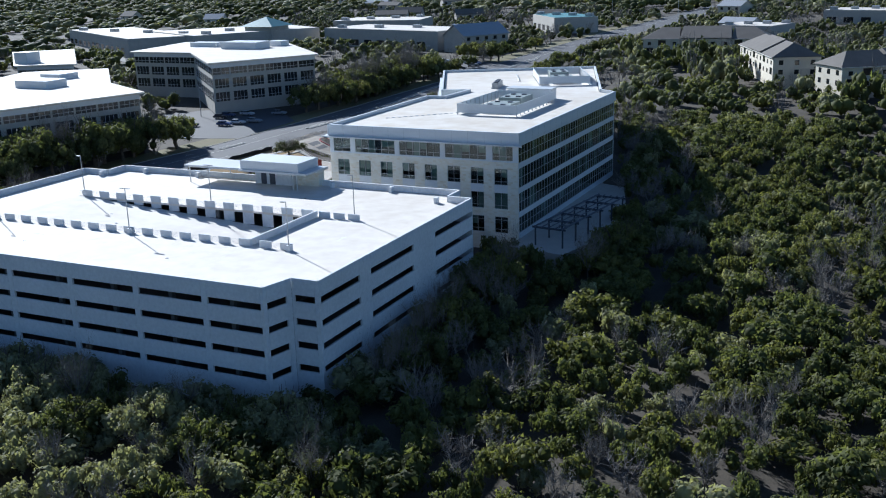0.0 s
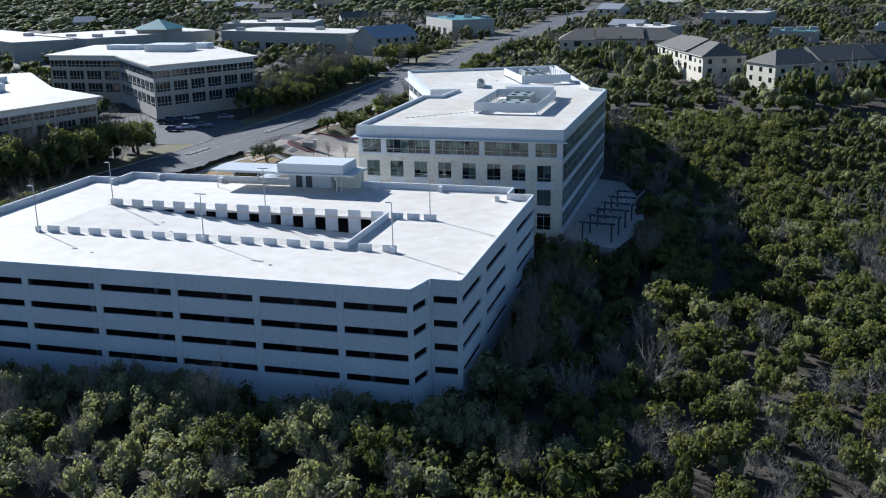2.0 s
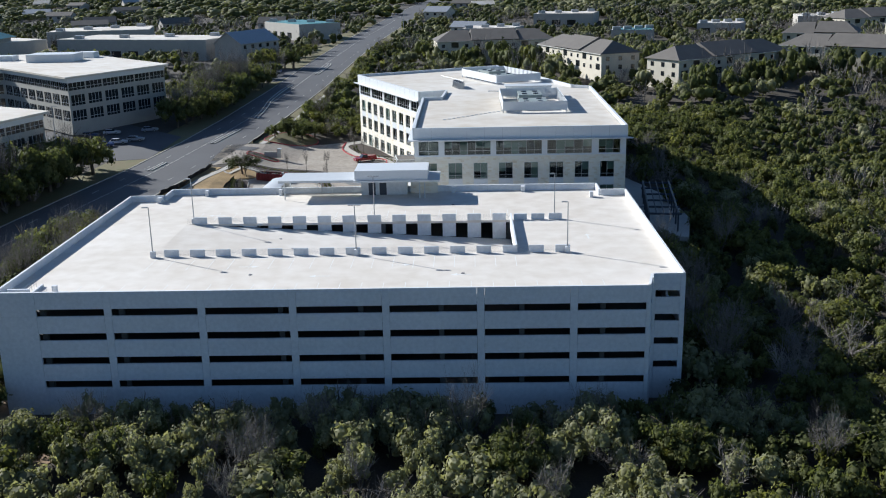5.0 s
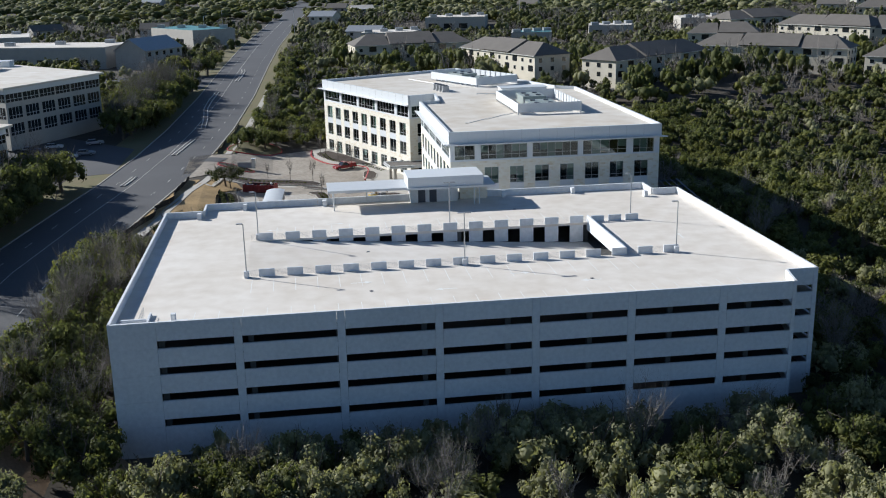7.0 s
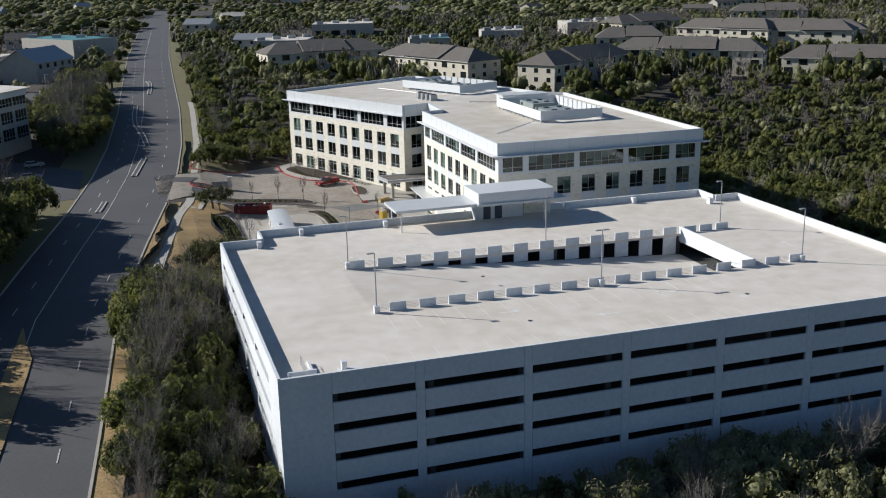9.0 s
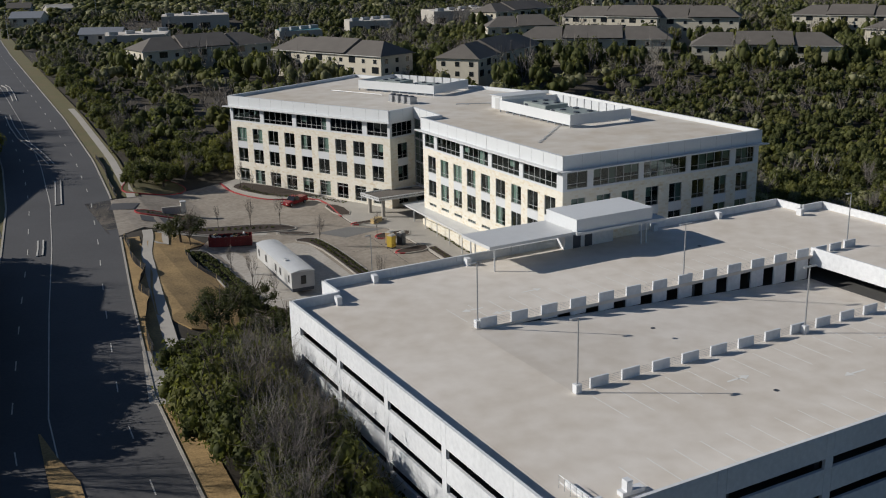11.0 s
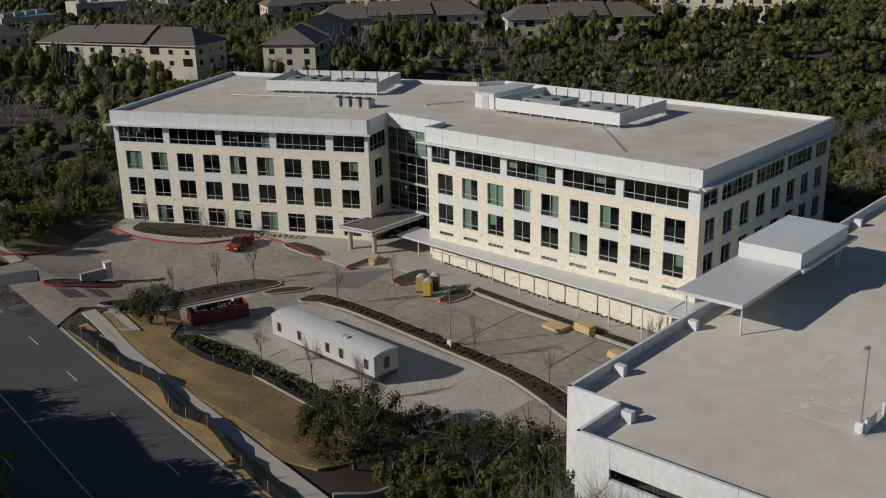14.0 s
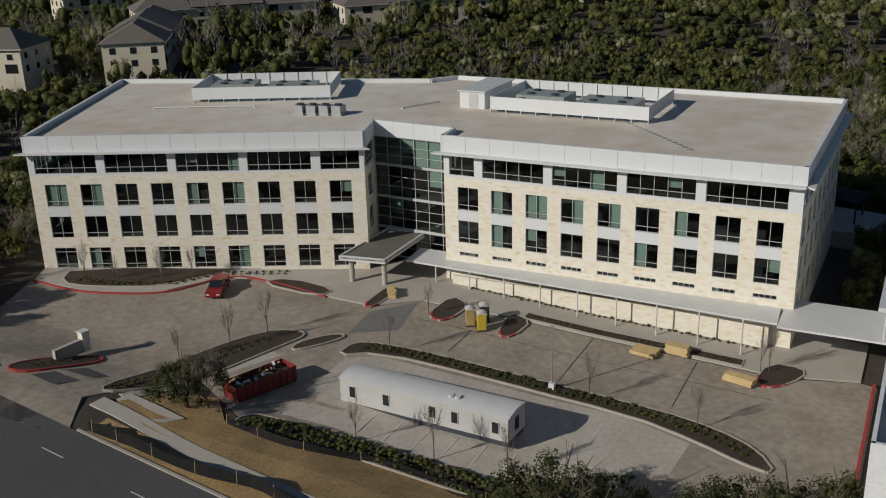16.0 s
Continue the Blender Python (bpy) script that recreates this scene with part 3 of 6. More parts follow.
ramp_z = lambda x: DECK - PITCH * min(1, max(0, (x - RAMP[0]) / (RAMP[1] - RAMP[0])))
panel_row(SOUTH_ROW[0], SOUTH_ROW[1], RAMP[2] - 0.15, SOUTH_ROW[2], 2.0, DECK + 1.0, lambda x: DECK)
panel_row(NORTH_ROW[0], NORTH_ROW[1], RAMP[3] + 0.15, NORTH_ROW[2], 2.05, DECK + 1.05, lambda x: min(DECK, ramp_z(x)) + 0.02)
bm = bmesh.new()
box(bm, RAMP[1] - 0.1, RAMP[2] - 0.2, DECK - 1.2, RAMP[1] + 0.15, RAMP[3] + 0.3, DECK + 1.0)
part("ramp_end_wall", bm, M["precast"], garage)
panel_row(RAMP[1] + 1.5, -77.77, RAMP[3] + 0.15, 3, 2.0, DECK + 0.95, lambda x: DECK)
# cable rails in the gaps
for y in (RAMP[2] - 0.15, RAMP[3] + 0.15):
    for k in range(5):
        bm = bmesh.new()
        rod(bm, (RAMP[0], y, DECK + 0.15 + 0.17 * k), (RAMP[1] + (6 if y < 127.5 else 0), y, DECK + 0.15 + 0.17 * k), 0.012, sides=4)
        part("cable_rail", bm, M["galv"], garage)

# lift lobby on the deck with its flat canopies
lobby = tagged(empty("lift_lobby", pose(-103.7, 151.3, DECK)), "white flat-roofed lift lobby with wide canopies on the garage deck", "lobby")
# ---------------------------------------------------------------- office
OF = [(-100.64, 163.46), (-62.39, 163.46), (-61.97, 222.7), (-65.96, 225.67), (-82.45, 275.4), (-120.11, 257.12), (-102, 217.09), (-95.71, 219.3), (-96.56, 206.72), (-100.64, 206.38)]
office = tagged(empty("office_building", pose(-80.75, 212.5, 0)), "four-storey limestone and glass office building with white parapet band", "building")
FAS0, FAS1, ROOF = 17.25, 19.34, 18.7
bm = bmesh.new()
prism(bm, inset(OF, 0.4), ROOF - 0.4, ROOF)
part("roof", bm, M["membrane"], office, "stained white roof membrane")

n = len(OF)
for i in range(n):
    a, b = OF[i], OF[(i + 1) % n]
    bm = bmesh.new()
    d = (Vector(b) - Vector(a)).normalized()
    nn = Vector((-d.y, d.x))
    # fascia, a little proud of the wall below
    proud = 0.25
    p, q = Vector(a) - nn * proud - d * (proud if i not in (6, 7, 8) else 0), Vector(b) - nn * proud + d * (proud if i not in (5, 6, 7) else 0)
    run_wall(bm, p, q, FAS0, FAS1, 0.45, 0, 0.004, 0.004)
    part("parapet_band", bm, M["panel"], office, "white metal parapet band")
    bm = bmesh.new()
    k, length = 0, (q - p).length
    while k * 3.2 < length - 0.5:
        c = p + d * (0.2 + k * 3.2)
        prism(bm, [tuple(c - nn * 0.012), tuple(c + d * 0.03 - nn * 0.012), tuple(c + d * 0.03 + nn * 0.1), tuple(c + nn * 0.1)], FAS0 + 0.02, FAS1 - 0.02)
        k += 1
    tagged(part("panel_joint", bm, M["galv"], office), kind="stuff")
    if i in (0, 5, 9):
        bm = bmesh.new()
        out = 0.9
        prism(bm, [tuple(p - nn * out - d * out), tuple(q - nn * out + d * (out if i != 9 else 0)), tuple(q + nn * 0.2), tuple(p + nn * 0.2)], FAS0 - 0.2, FAS0 - 0.004)
        part("eave", bm, M["metal"], office, "thin projecting metal sun shade")
# added near-black block, set back, its colour standing in for dim rooms, with dark floors
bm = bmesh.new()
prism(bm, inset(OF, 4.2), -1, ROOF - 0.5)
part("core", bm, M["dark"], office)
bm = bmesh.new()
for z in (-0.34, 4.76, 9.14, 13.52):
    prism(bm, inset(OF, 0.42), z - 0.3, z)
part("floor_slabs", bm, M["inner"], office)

PANES = {}


def window(parent, at, w, h, cols, rows, rng, blind_chance=0.35, name="window"):
    """A window with aluminium frame, mullions, panes and sometimes a drawn blind. Local: x along, y outwards, z up, origin at lower left."""
    key = (round(w, 2), round(h, 2), cols, tuple(rows))
    if key not in PANES:
        bm = bmesh.new()
        f = 0.06
        for x0, x1, z0, z1 in ((0, f, 0, h), (w - f, w, 0, h), (f, w - f, 0, f), (f, w - f, h - f, h)):
            box(bm, x0, -0.12, z0, x1, 0.0, z1)
        for c in range(1, cols):
            x = w * c / cols
            box(bm, x - 0.03, -0.11, f, x + 0.03, -0.005, h - f)
        for r in rows:
            for c in range(cols):
                x0, x1 = w * c / cols + (f if c == 0 else 0.03), w * (c + 1) / cols - (f if c == cols - 1 else 0.03)
                box(bm, x0, -0.1, h * r - 0.03, x1, -0.012, h * r + 0.03)
        me = bpy.data.meshes.new("window_frame")
        bm.to_mesh(me)
        bm.free()
        me.materials.append(M["mullion"])
        bm = bmesh.new()
        bm.faces.new([bm.verts.new(p) for p in ((f, -0.06, f), (w - f, -0.06, f), (w - f, -0.06, h - f), (f, -0.06, h - f))][::-1])
        mp = bpy.data.meshes.new("pane")
        bm.to_mesh(mp)
        bm.free()
        mp.materials.append(M["glass"])
        bm = bmesh.new()
        box(bm, f, -0.3, f, w / cols - 0.03, -0.27, h - f)
        mb = bpy.data.meshes.new("blind")
        bm.to_mesh(mb)
        bm.free()
        mb.materials.append(M["blind"])
        PANES[key] = (me, mp, mb)
    me, mp, mb = PANES[key]
    ob = shared(name, me, parent, at)
    pane = shared("pane", mp, ob, at)
    pane.visible_shadow = False
    for c in range(cols):
        if rng.random() < blind_chance:
            drop = rng.choice((1.0, 1.0, 0.55))
            m = at @ Matrix.Translation((w * c / cols, 0, h * (1 - drop)))
            shared("blind", mb, ob, m @ Matrix.Diagonal((1, 1, drop, 1)))
    return ob


def facade(a, b, z0, z1, holes, material, thick, name, label):
    """A wall from a to b seen from outside (left to right reversed: the body lies to the left of the way), with rectangular holes
    (s0, s1, h0, h1) along it. Returns its local frame: x along, y outwards, z up."""
    a, b = Vector(a), Vector(b)
    d = (b - a).normalized()
    out = Vector((d.y, -d.x))
    at = Matrix(((d.x, out.x, 0, a.x), (d.y, out.y, 0, a.y), (0, 0, 1, 0), (0, 0, 0, 1)))
    length = (b - a).length
    us = sorted({0.004, length - 0.004, *(v for h in holes for v in h[:2])})
    vs = sorted({z0, z1, *(v for h in holes for v in h[2:])})
    bm = bmesh.new()
    for v0, v1 in zip(vs, vs[1:]):
        if v1 - v0 < 1e-4:
            continue
        for u0, u1 in zip(us, us[1:]):
            if u1 - u0 < 1e-4:
                continue
            if not any(h[0] - 1e-4 <= u0 and u1 <= h[1] + 1e-4 and h[2] - 1e-4 <= v0 and v1 <= h[3] + 1e-4 for h in holes):
                box(bm, u0, -thick, v0, u1, 0, v1)
    bmesh.ops.remove_doubles(bm, verts=bm.verts[:], dist=1e-4)
    ob = part(name, bm, material, office, label, at=at)
    return at


rng = random.Random(5)
W3, W2, W1 = (9.86, 12.83), (5.48, 8.46), (1.06, 4.08)
RIB = (14.28, 16.83)
STONE_TOP = 14.03
BASE = -4.0


def stone_front(a, b, first, pitch, count, width, ground_rows, ribs, name, louvres=False, blinds=0.35, top_blinds=0.1):
    """A limestone front with punched windows and a ribbon of glass under the parapet band."""
    length = (Vector(b) - Vector(a)).length
    holes = []
    rows = [W3, W2] + ([W1] if ground_rows else [])
    cols = [(first + i * pitch - width / 2, first + i * pitch + width / 2) for i in range(count)]
    for u0, u1 in cols:
        for v0, v1 in rows:
            holes.append((u0, u1, v0, v1))
        if louvres:
            holes.append((u0 + 0.1, u1 - 0.1, 3.74, 4.25))
    at = facade(a, b, BASE, STONE_TOP, holes, M["stone"], 0.4, name, "cream coursed limestone wall")
    # grey spandrel panels between the upper two rows
    for u0, u1 in cols:
        bm = bmesh.new()
        box(bm, u0, -0.3, W2[1], u1, 0.012, W3[0])
        part("spandrel", bm, M["panel"], office, at=at)
    for u0, u1 in cols:
        for v0, v1 in rows:
            window(office, at @ Matrix.Translation((u0, -0.1, v0)), u1 - u0, v1 - v0, 2, (0.22,) if v0 > 3 else (0.22, 0.8), rng, blinds)
        if louvres:
            window(office, at @ Matrix.Translation((u0 + 0.1, -0.1, 3.74)), u1 - u0 - 0.2, 0.51, 4, (), rng, 0.2)
    # ribbon storey
    uh = [(u0, u1, RIB[0], RIB[1]) for u0, u1 in ribs]
    at2 = facade(Vector(a), Vector(b), STONE_TOP, FAS0, uh, M["panel"], 0.25, "ribbon_wall", "white metal panels round the top-floor glazing")
    for u0, u1 in ribs:
        c = max(2, round((u1 - u0) / 1.5))
        window(office, at2 @ Matrix.Translation((u0, -0.08, RIB[0])), u1 - u0, RIB[1] - RIB[0], c, (0.3,), rng, top_blinds)
    return at


def bays(*edges):
    return [(a, b) for a, b in zip(edges[::2], edges[1::2])]


L = 42.92
# west front of the south wing (the way runs from north to south so that the body lies to the left)
stone_front(OF[9], OF[0], 3.27, 4.56, 9, 2.8, False, bays(0.77, 4.17, 5.27, 13.26, 14.36, 22.36, 23.46, 31.45, 32.55, 41.4), "west_wall", True)
# south front; extra pale blinds on top stand in for sunlit rooms
stone_front(OF[0], OF[1], 2.8, 4.59, 8, 2.55, True, bays(0.77, 4.42, 5.44, 13.86, 14.79, 23.12, 24.05, 32.13, 33.32, 37.23), "south_wall", blinds=0.5, top_blinds=0.6)
# west front of the north wing
ln = (Vector(OF[6]) - Vector(OF[5])).length
stone_front(OF[5], OF[6], 3.23, (ln - 6.46) / 8, 9, 2.89, True, bays(0.85, 9.01, 10.12, 18.36, 19.46, 27.71, 28.81, 37.06, 38.25, ln - 0.6), "west_wall_north", blinds=0.2)
# north front
lnn = (Vector(OF[5]) - Vector(OF[4])).length
stone_front(OF[4], OF[5], 3.4, 4.59, 8, 2.72, True, bays(1, 12, 13, 25, 26, lnn - 1), "north_wall")
# return of the north wing beside the glass hall
lr = (Vector(OF[7]) - Vector(OF[6])).length
stone_front(OF[6], OF[7], lr / 2, 5, 1, 2.72, True, bays(0.6, lr - 0.6), "hall_return")
stone_front(OF[8], OF[9], 50, 5, 0, 1, True, bays(0.4, 3.4), "hall_return_south")


def glass_front(a, b, bands, z0, name, label, step=1.5):
    """A curtain wall with white bands at the floors."""
    length = (Vector(b) - Vector(a)).length
    levels = [z0, *bands, FAS0]
    holes = []
    for lo, hi in zip(levels, levels[1:]):
        holes.append((0.15, length - 0.15, lo + 0.55, hi - 0.35))
    at = facade(a, b, BASE, FAS0, holes, M["panel"], 0.3, name, label)
    for u0, u1, v0, v1 in holes:
        window(office, at @ Matrix.Translation((u0, -0.05, v0)), u1 - u0, v1 - v0, max(2, round(length / step)), (0.5,), rng, 0.12, "curtain_wall")


glass_front(OF[1], OF[2], (4.5, 8.88, 13.34), 0.68, "east_wall", "white bands and ribbon glazing of the east front")
glass_front(OF[2], OF[3], (4.5, 8.88, 13.34), 0.68, "east_corner", "glazed corner")
glass_front(OF[3], OF[4], (4.5, 8.88, 13.34), 0.68, "east_wall_north", "white bands and ribbon glazing of the east front")
# entrance hall of glass
lg = (Vector(OF[8]) - Vector(OF[7])).length
HALL = [0.42, 4.5, 8.88, 13.34, FAS0]
at = facade(OF[7], OF[8], BASE, FAS0, [(0.1, lg - 0.1, a + 0.12, b - 0.12) for a, b in zip(HALL, HALL[1:])], M["mullion"], 0.3, "hall_wall", "frame of the glass entrance hall")
# added blinds stand in for the hall's pale green upper glass
for (a, b), drawn in zip(zip(HALL, HALL[1:]), (0.0, 0.1, 0.3, 0.75)):
    window(office, at @ Matrix.Translation((0.1, -0.05, a + 0.12)), lg - 0.2, b - a - 0.24, 6, (0.33, 0.66), rng, drawn, "curtain_wall")

# west canopy walk
canopy = tagged(empty("walkway_canopy", pose(-103.7, 187, 0)), "long flat white metal walkway canopy on slim posts", "canopy")
bm = bmesh.new()
prism(bm, [(-102.77, 211.14), (-97.92, 211.48), (-98.77, 164.9), (-105.14, 164.47)], 2.68, 2.93)
part("canopy_roof", bm, M["metal"], canopy)
bm = bmesh.new()
prism(bm, [(-105.91, 164.39), (-97.58, 164.39), (-97.58, 153.34), (-105.91, 153.34)], 2.68, 2.93)
part("canopy_roof", bm, M["metal"], canopy)
for i in range(9):
    y = 206.97 - i * 4.86
    x = -102.51 - (i / 9) * 3.4 * 0.75
    bm = bmesh.new()
    g = ground_level(x, y) + 0.1
    rod(bm, (x, y, g), (x, y, 2.68), 0.09, sides=8)
    part("post", bm, M["metal"], canopy)
# low limestone wall under the walk
retain = bmesh.new()
box(retain, 0, -0.2, -2.5, 39.1, 0.2, 1.36)
at = pose(-101.66, 165.75, 0, 0, 0, 90)
tagged(part("garden_wall", retain, M["stone"], at=at), "cream limestone wall along the walkway", "wall")
# entrance porch
porch = tagged(empty("entrance_porch", pose(-102.85, 215.05, 0)), "flat-roofed entrance porch on round columns", "porch")
bm = bmesh.new()
prism(bm, [(-108.2, 217.85), (-107.27, 211.65), (-95.71, 211.82), (-96.05, 217.6)], 4.04, 4.25)
part("porch_roof", bm, M["shingle"], porch, "grey gravel porch roof")
bm = bmesh.new()
pp = [(-108.2, 217.85), (-107.27, 211.65), (-95.71, 211.82), (-96.05, 217.6)]
for a, b in zip(pp, pp[1:] + pp[:1]):
    run_wall(bm, b, a, 3.78, 4.42, -0.25)
part("porch_fascia", bm, M["metal"], porch)
for x, y in ((-106.76, 216.92), (-106.08, 212.5)):
    bm = bmesh.new()
    rod(bm, (x, y, ground_level(x, y)), (x, y, 3.82), 0.35, sides=14)
    part("column", bm, M["walk"], porch)

# ---------------------------------------------------------------- lift lobby on the garage deck
D0 = DECK
bm = bmesh.new()
box(bm, -109.91, 147.39, 13.26, -97.67, 154.11, 14.88)
part("upper_roof", bm, M["panel"], lobby, "white box roof")
bm = bmesh.new()
box(bm, -110.16, 146.97, 12.92, -95.71, 154.36, 13.26 - 0.004)
part("roof_edge", bm, M["metal"], lobby)
bm = bmesh.new()
box(bm, -122.74, 147.39, 12.96, -110.16 - 0.01, 154.19, 13.34)
part("canopy", bm, M["metal"], lobby, "flat white canopy")
bm = bmesh.new()
box(bm, -109.22, 150.79, D0, -101.41, 153.68, 12.92)
part("lobby_wall", bm, M["precast"], lobby)
bm = bmesh.new()
box(bm, -100.81, 151.81, D0, -96.22, 153.68, 12.92)
part("lobby_wall", bm, M["stone"], lobby, "limestone side wall")
for x in (-107.95, -106.08):
    bm = bmesh.new()
    box(bm, x, 150.79 - 0.05, D0, x + 1.19, 150.79 - 0.004, D0 + 2.2)
    door = part("door", bm, M["steel"], lobby, "dark glazed lift door")
for x, y in ((-121.81, 147.81), (-116.28, 152.66), (-121.81, 153.51), (-99.11, 147.81), (-98.26, 147.81)):
    bm = bmesh.new()
    rod(bm, (x, y, D0), (x, y, 12.96), 0.1, sides=8)
    part("post", bm, M["metal"], lobby)


# ---------------------------------------------------------------- deck lamps
def deck_lamp(x, y, z, tall, head=1):
    ob = tagged(empty("deck_lamp", pose(x, y, z)), "slim grey parking lamp post with flat head", "lamp", "deck lamps")
    bm = bmesh.new()
    box(bm, x - 0.3, y - 0.3, z, x + 0.3, y + 0.3, z + 0.85)
    part("base", bm, M["precast"], ob)
    bm = bmesh.new()
    rod(bm, (x, y, z + 0.85), (x, y, z + tall), 0.09, 0.06, 8)
    part("pole", bm, M["galv"], ob)
    for s in (-1, 1)[:head]:
        bm = bmesh.new()
        box(bm, x + s * 0.08, y - 0.16, z + tall - 0.04, x + s * 0.85, y + 0.16, z + tall + 0.08)
        part("lamp_head", bm, M["galv"], ob)
    return ob


for x, y, h in ((-134.13, 114.07, 1), (-106.25, 113.81, 2), (-77.69, 113.9, 1), (-133.28, 132.6, 1), (-105.4, 132.6, 2), (-77.86, 132.6, 1)):
    deck_lamp(x, y, DECK, 7.0, h)
deck_lamp(-121.81, 183.94, ground_level(-121.81, 183.94), 7.2, 1)

# stair head and pipe rail in the deck's south-west corner
stair = tagged(empty("stair_hatch", pose(-144.5, 99.45, DECK)), "low concrete stair hatch with pipe railing on the deck", "hatch")
bm = bmesh.new()
box(bm, -146.88, 97.41, DECK, -144.16, 97.67, DECK + 1.0)
box(bm, -144.41, 97.67, DECK, -144.16, 101.58, DECK + 0.35)
part("upstand", bm, M["precast"], stair)
bm = bmesh.new()
box(bm, -141.95, 97.92, DECK, -139.91, 98.6, DECK + 0.35)
box(bm, -141.61, 97.92, DECK + 0.35, -141.1, 98.52, DECK + 1.2)
part("block", bm, M["precast"], stair)
bm = bmesh.new()
for k in range(6):
    y = 97.92 + k * 0.7
    rod(bm, (-145.01, y, DECK), (-145.01, y, DECK + 1.05), 0.025, sides=5)
for z in (0.5, 1.05):
    rod(bm, (-145.01, 97.92, DECK + z), (-145.01, 97.92 + 3.5, DECK + z), 0.025, sides=5)
part("railing", bm, M["galv"], stair)
# drains and faded bay lines on the deck
for x, y in ((-119, 105.4), (-91.8, 104.97), (-118.15, 122.83), (-93.5, 142.8)):
    bm = bmesh.new()
    rod(bm, (x, y, DECK + 0.004), (x, y, DECK + 0.03), 0.25, sides=12)
    tagged(part("drain", bm, M["steel"]), "round iron deck drain", "drain", "deck drains")
bm = bmesh.new()
for k in range(25):
    x = -139.4 + k * 2.7
    for y0, y1 in ((97.07, 101.66),):
        box(bm, x, y0, DECK + 0.004, x + 0.09, y1, DECK + 0.008)
for k in range(19):
    x = -133.45 + k * 2.7
    box(bm, x, 107.78, DECK + 0.004, x + 0.09, 112.71, DECK + 0.008)
    box(bm, x, 134.47, DECK + 0.004, x + 0.09, 139.06, DECK + 0.008)
for x, y, turn in ((-131, 137.5, 90), (-128.5, 135.2, 90), (-122, 139.5, -90), (-110, 104.5, 90), (-92, 104.5, 90), (-120, 109, -90), (-100, 109, -90), (-74, 122, 0)):
    c, q = math.cos(radians(turn)), math.sin(radians(turn))
    for poly in ([(-0.12, -1.3), (0.12, -1.3), (0.12, 0.5), (-0.12, 0.5)], [(-0.5, 0.5), (0.5, 0.5), (0, 1.4)]):
        prism(bm, [(x + u * c - v * q, y + u * q + v * c) for u, v in poly], DECK + 0.004, DECK + 0.008)
line = tagged(part("bay_lines", bm, M["deckline"]), "faint white bay lines and arrows on the deck", "road marking", kind="stuff")
# wall brackets at the parapet's joints
for x, y in ((-136, 152.32), (-123.25, 152.32), (-93.5, 152.32), (-81.6, 152.32), (-142.8, 147.39), (-70.55, 147.39)):
    bm = bmesh.new()
    prism(bm, [(x - 0.3, y - 0.9), (x + 0.3, y - 0.9), (x + 0.3, y), (x - 0.3, y)], DECK, DECK + 0.95)
    part("buttress", bm, M["precast"], garage)


# ---------------------------------------------------------------- roof plant of the office
def screen_yard(name, corner, along, across, lx, ly, z0, z1):
    """A louvred plant screen on short legs with air handlers inside."""
    a = math.atan2(along[1], along[0])
    at = pose(corner[0], corner[1], 0, 0, 0, math.degrees(a))
    ob = tagged(empty(name, at), "white screened roof plant yard with air handlers", "plant screen", "roof plant")
    leg = 0.45
    for x0, y0, x1, y1 in ((0, 0, lx, 0.12), (0, ly - 0.12, lx, ly), (0, 0.12, 0.12, ly - 0.12), (lx - 0.12, 0.12, lx, ly - 0.12)):
        bm = bmesh.new()
        box(bm, x0, y0, z0 + leg, x1, y1, z1)
        part("screen", bm, M["panel"], ob, at=at)
    k = int(lx / 2.2)
    for i in range(k + 1):
        for y in (0.06, ly - 0.06):
            x = 0.08 + i * (lx - 0.16) / k
            bm = bmesh.new()
            box(bm, x - 0.05, y - 0.05, z0, x + 0.05, y + 0.05, z0 + leg)
            box(bm, x - 0.05, 0.12 if y < 1 else ly - 0.25, z0, x + 0.05, 0.25 if y < 1 else ly - 0.12, z1 + 0.05)
            part("frame_post", bm, M["metal"], ob, at=at)
    for u0, u1, v0, v1, h in ((0.1, 0.42, 0.3, 0.68, 1.9), (0.5, 0.86, 0.28, 0.72, 1.5)):
        bm = bmesh.new()
        box(bm, lx * u0, ly * v0, z0 + 0.2, lx * u1, ly * v1, z0 + h)
        unit = part("air_handler", bm, M["unit"], ob, "grey-green air handling unit", at=at)
        for i in range(4):
            cx, cy = lx * (u0 + (u1 - u0) * (i % 2 + 0.5) / 2), ly * (v0 + (v1 - v0) * (i // 2 + 0.5) / 2)
            bm = bmesh.new()
            rod(bm, (cx, cy, z0 + h + 0.002), (cx, cy, z0 + h + 0.2), 0.55, sides=12)
            part("fan_cowl", bm, M["steel"], unit, at=at)
        bm = bmesh.new()
        box(bm, lx * u0 + 0.5, ly * v0 - 0.04, z0 + 0.7, lx * u0 + 1.5, ly * v0 - 0.004, z0 + 1.6)
        part("grille", bm, M["steel"], unit, at=at)
    return ob


screen_yard("plant_yard", (-83.81, 207.4), (0.0, -1.0), None, 22.27, 12.92, ROOF, 20.91)
wd = Vector(OF[6]) - Vector(OF[5])
wd.normalize()
screen_yard("plant_yard", (-92.22, 252.45), (wd.x, wd.y), None, 20.82, 12.32, ROOF, 20.91)
pent = tagged(empty("stair_penthouse", pose(-75.65, 210.8, ROOF)), "small white stair head on the office roof", "penthouse")
bm = bmesh.new()
box(bm, -82.28, 208.93, ROOF, -72.25, 212.75, 21.08)
part("wall", bm, M["panel"], pent)
bm = bmesh.new()
box(bm, -82.53, 208.67, 21.08, -72, 213.01, 21.25)
part("coping", bm, M["metal"], pent)
bm = bmesh.new()
box(bm, -82.28 - 0.06, 209.95, ROOF, -82.28 - 0.004, 211.31, ROOF + 2.1)
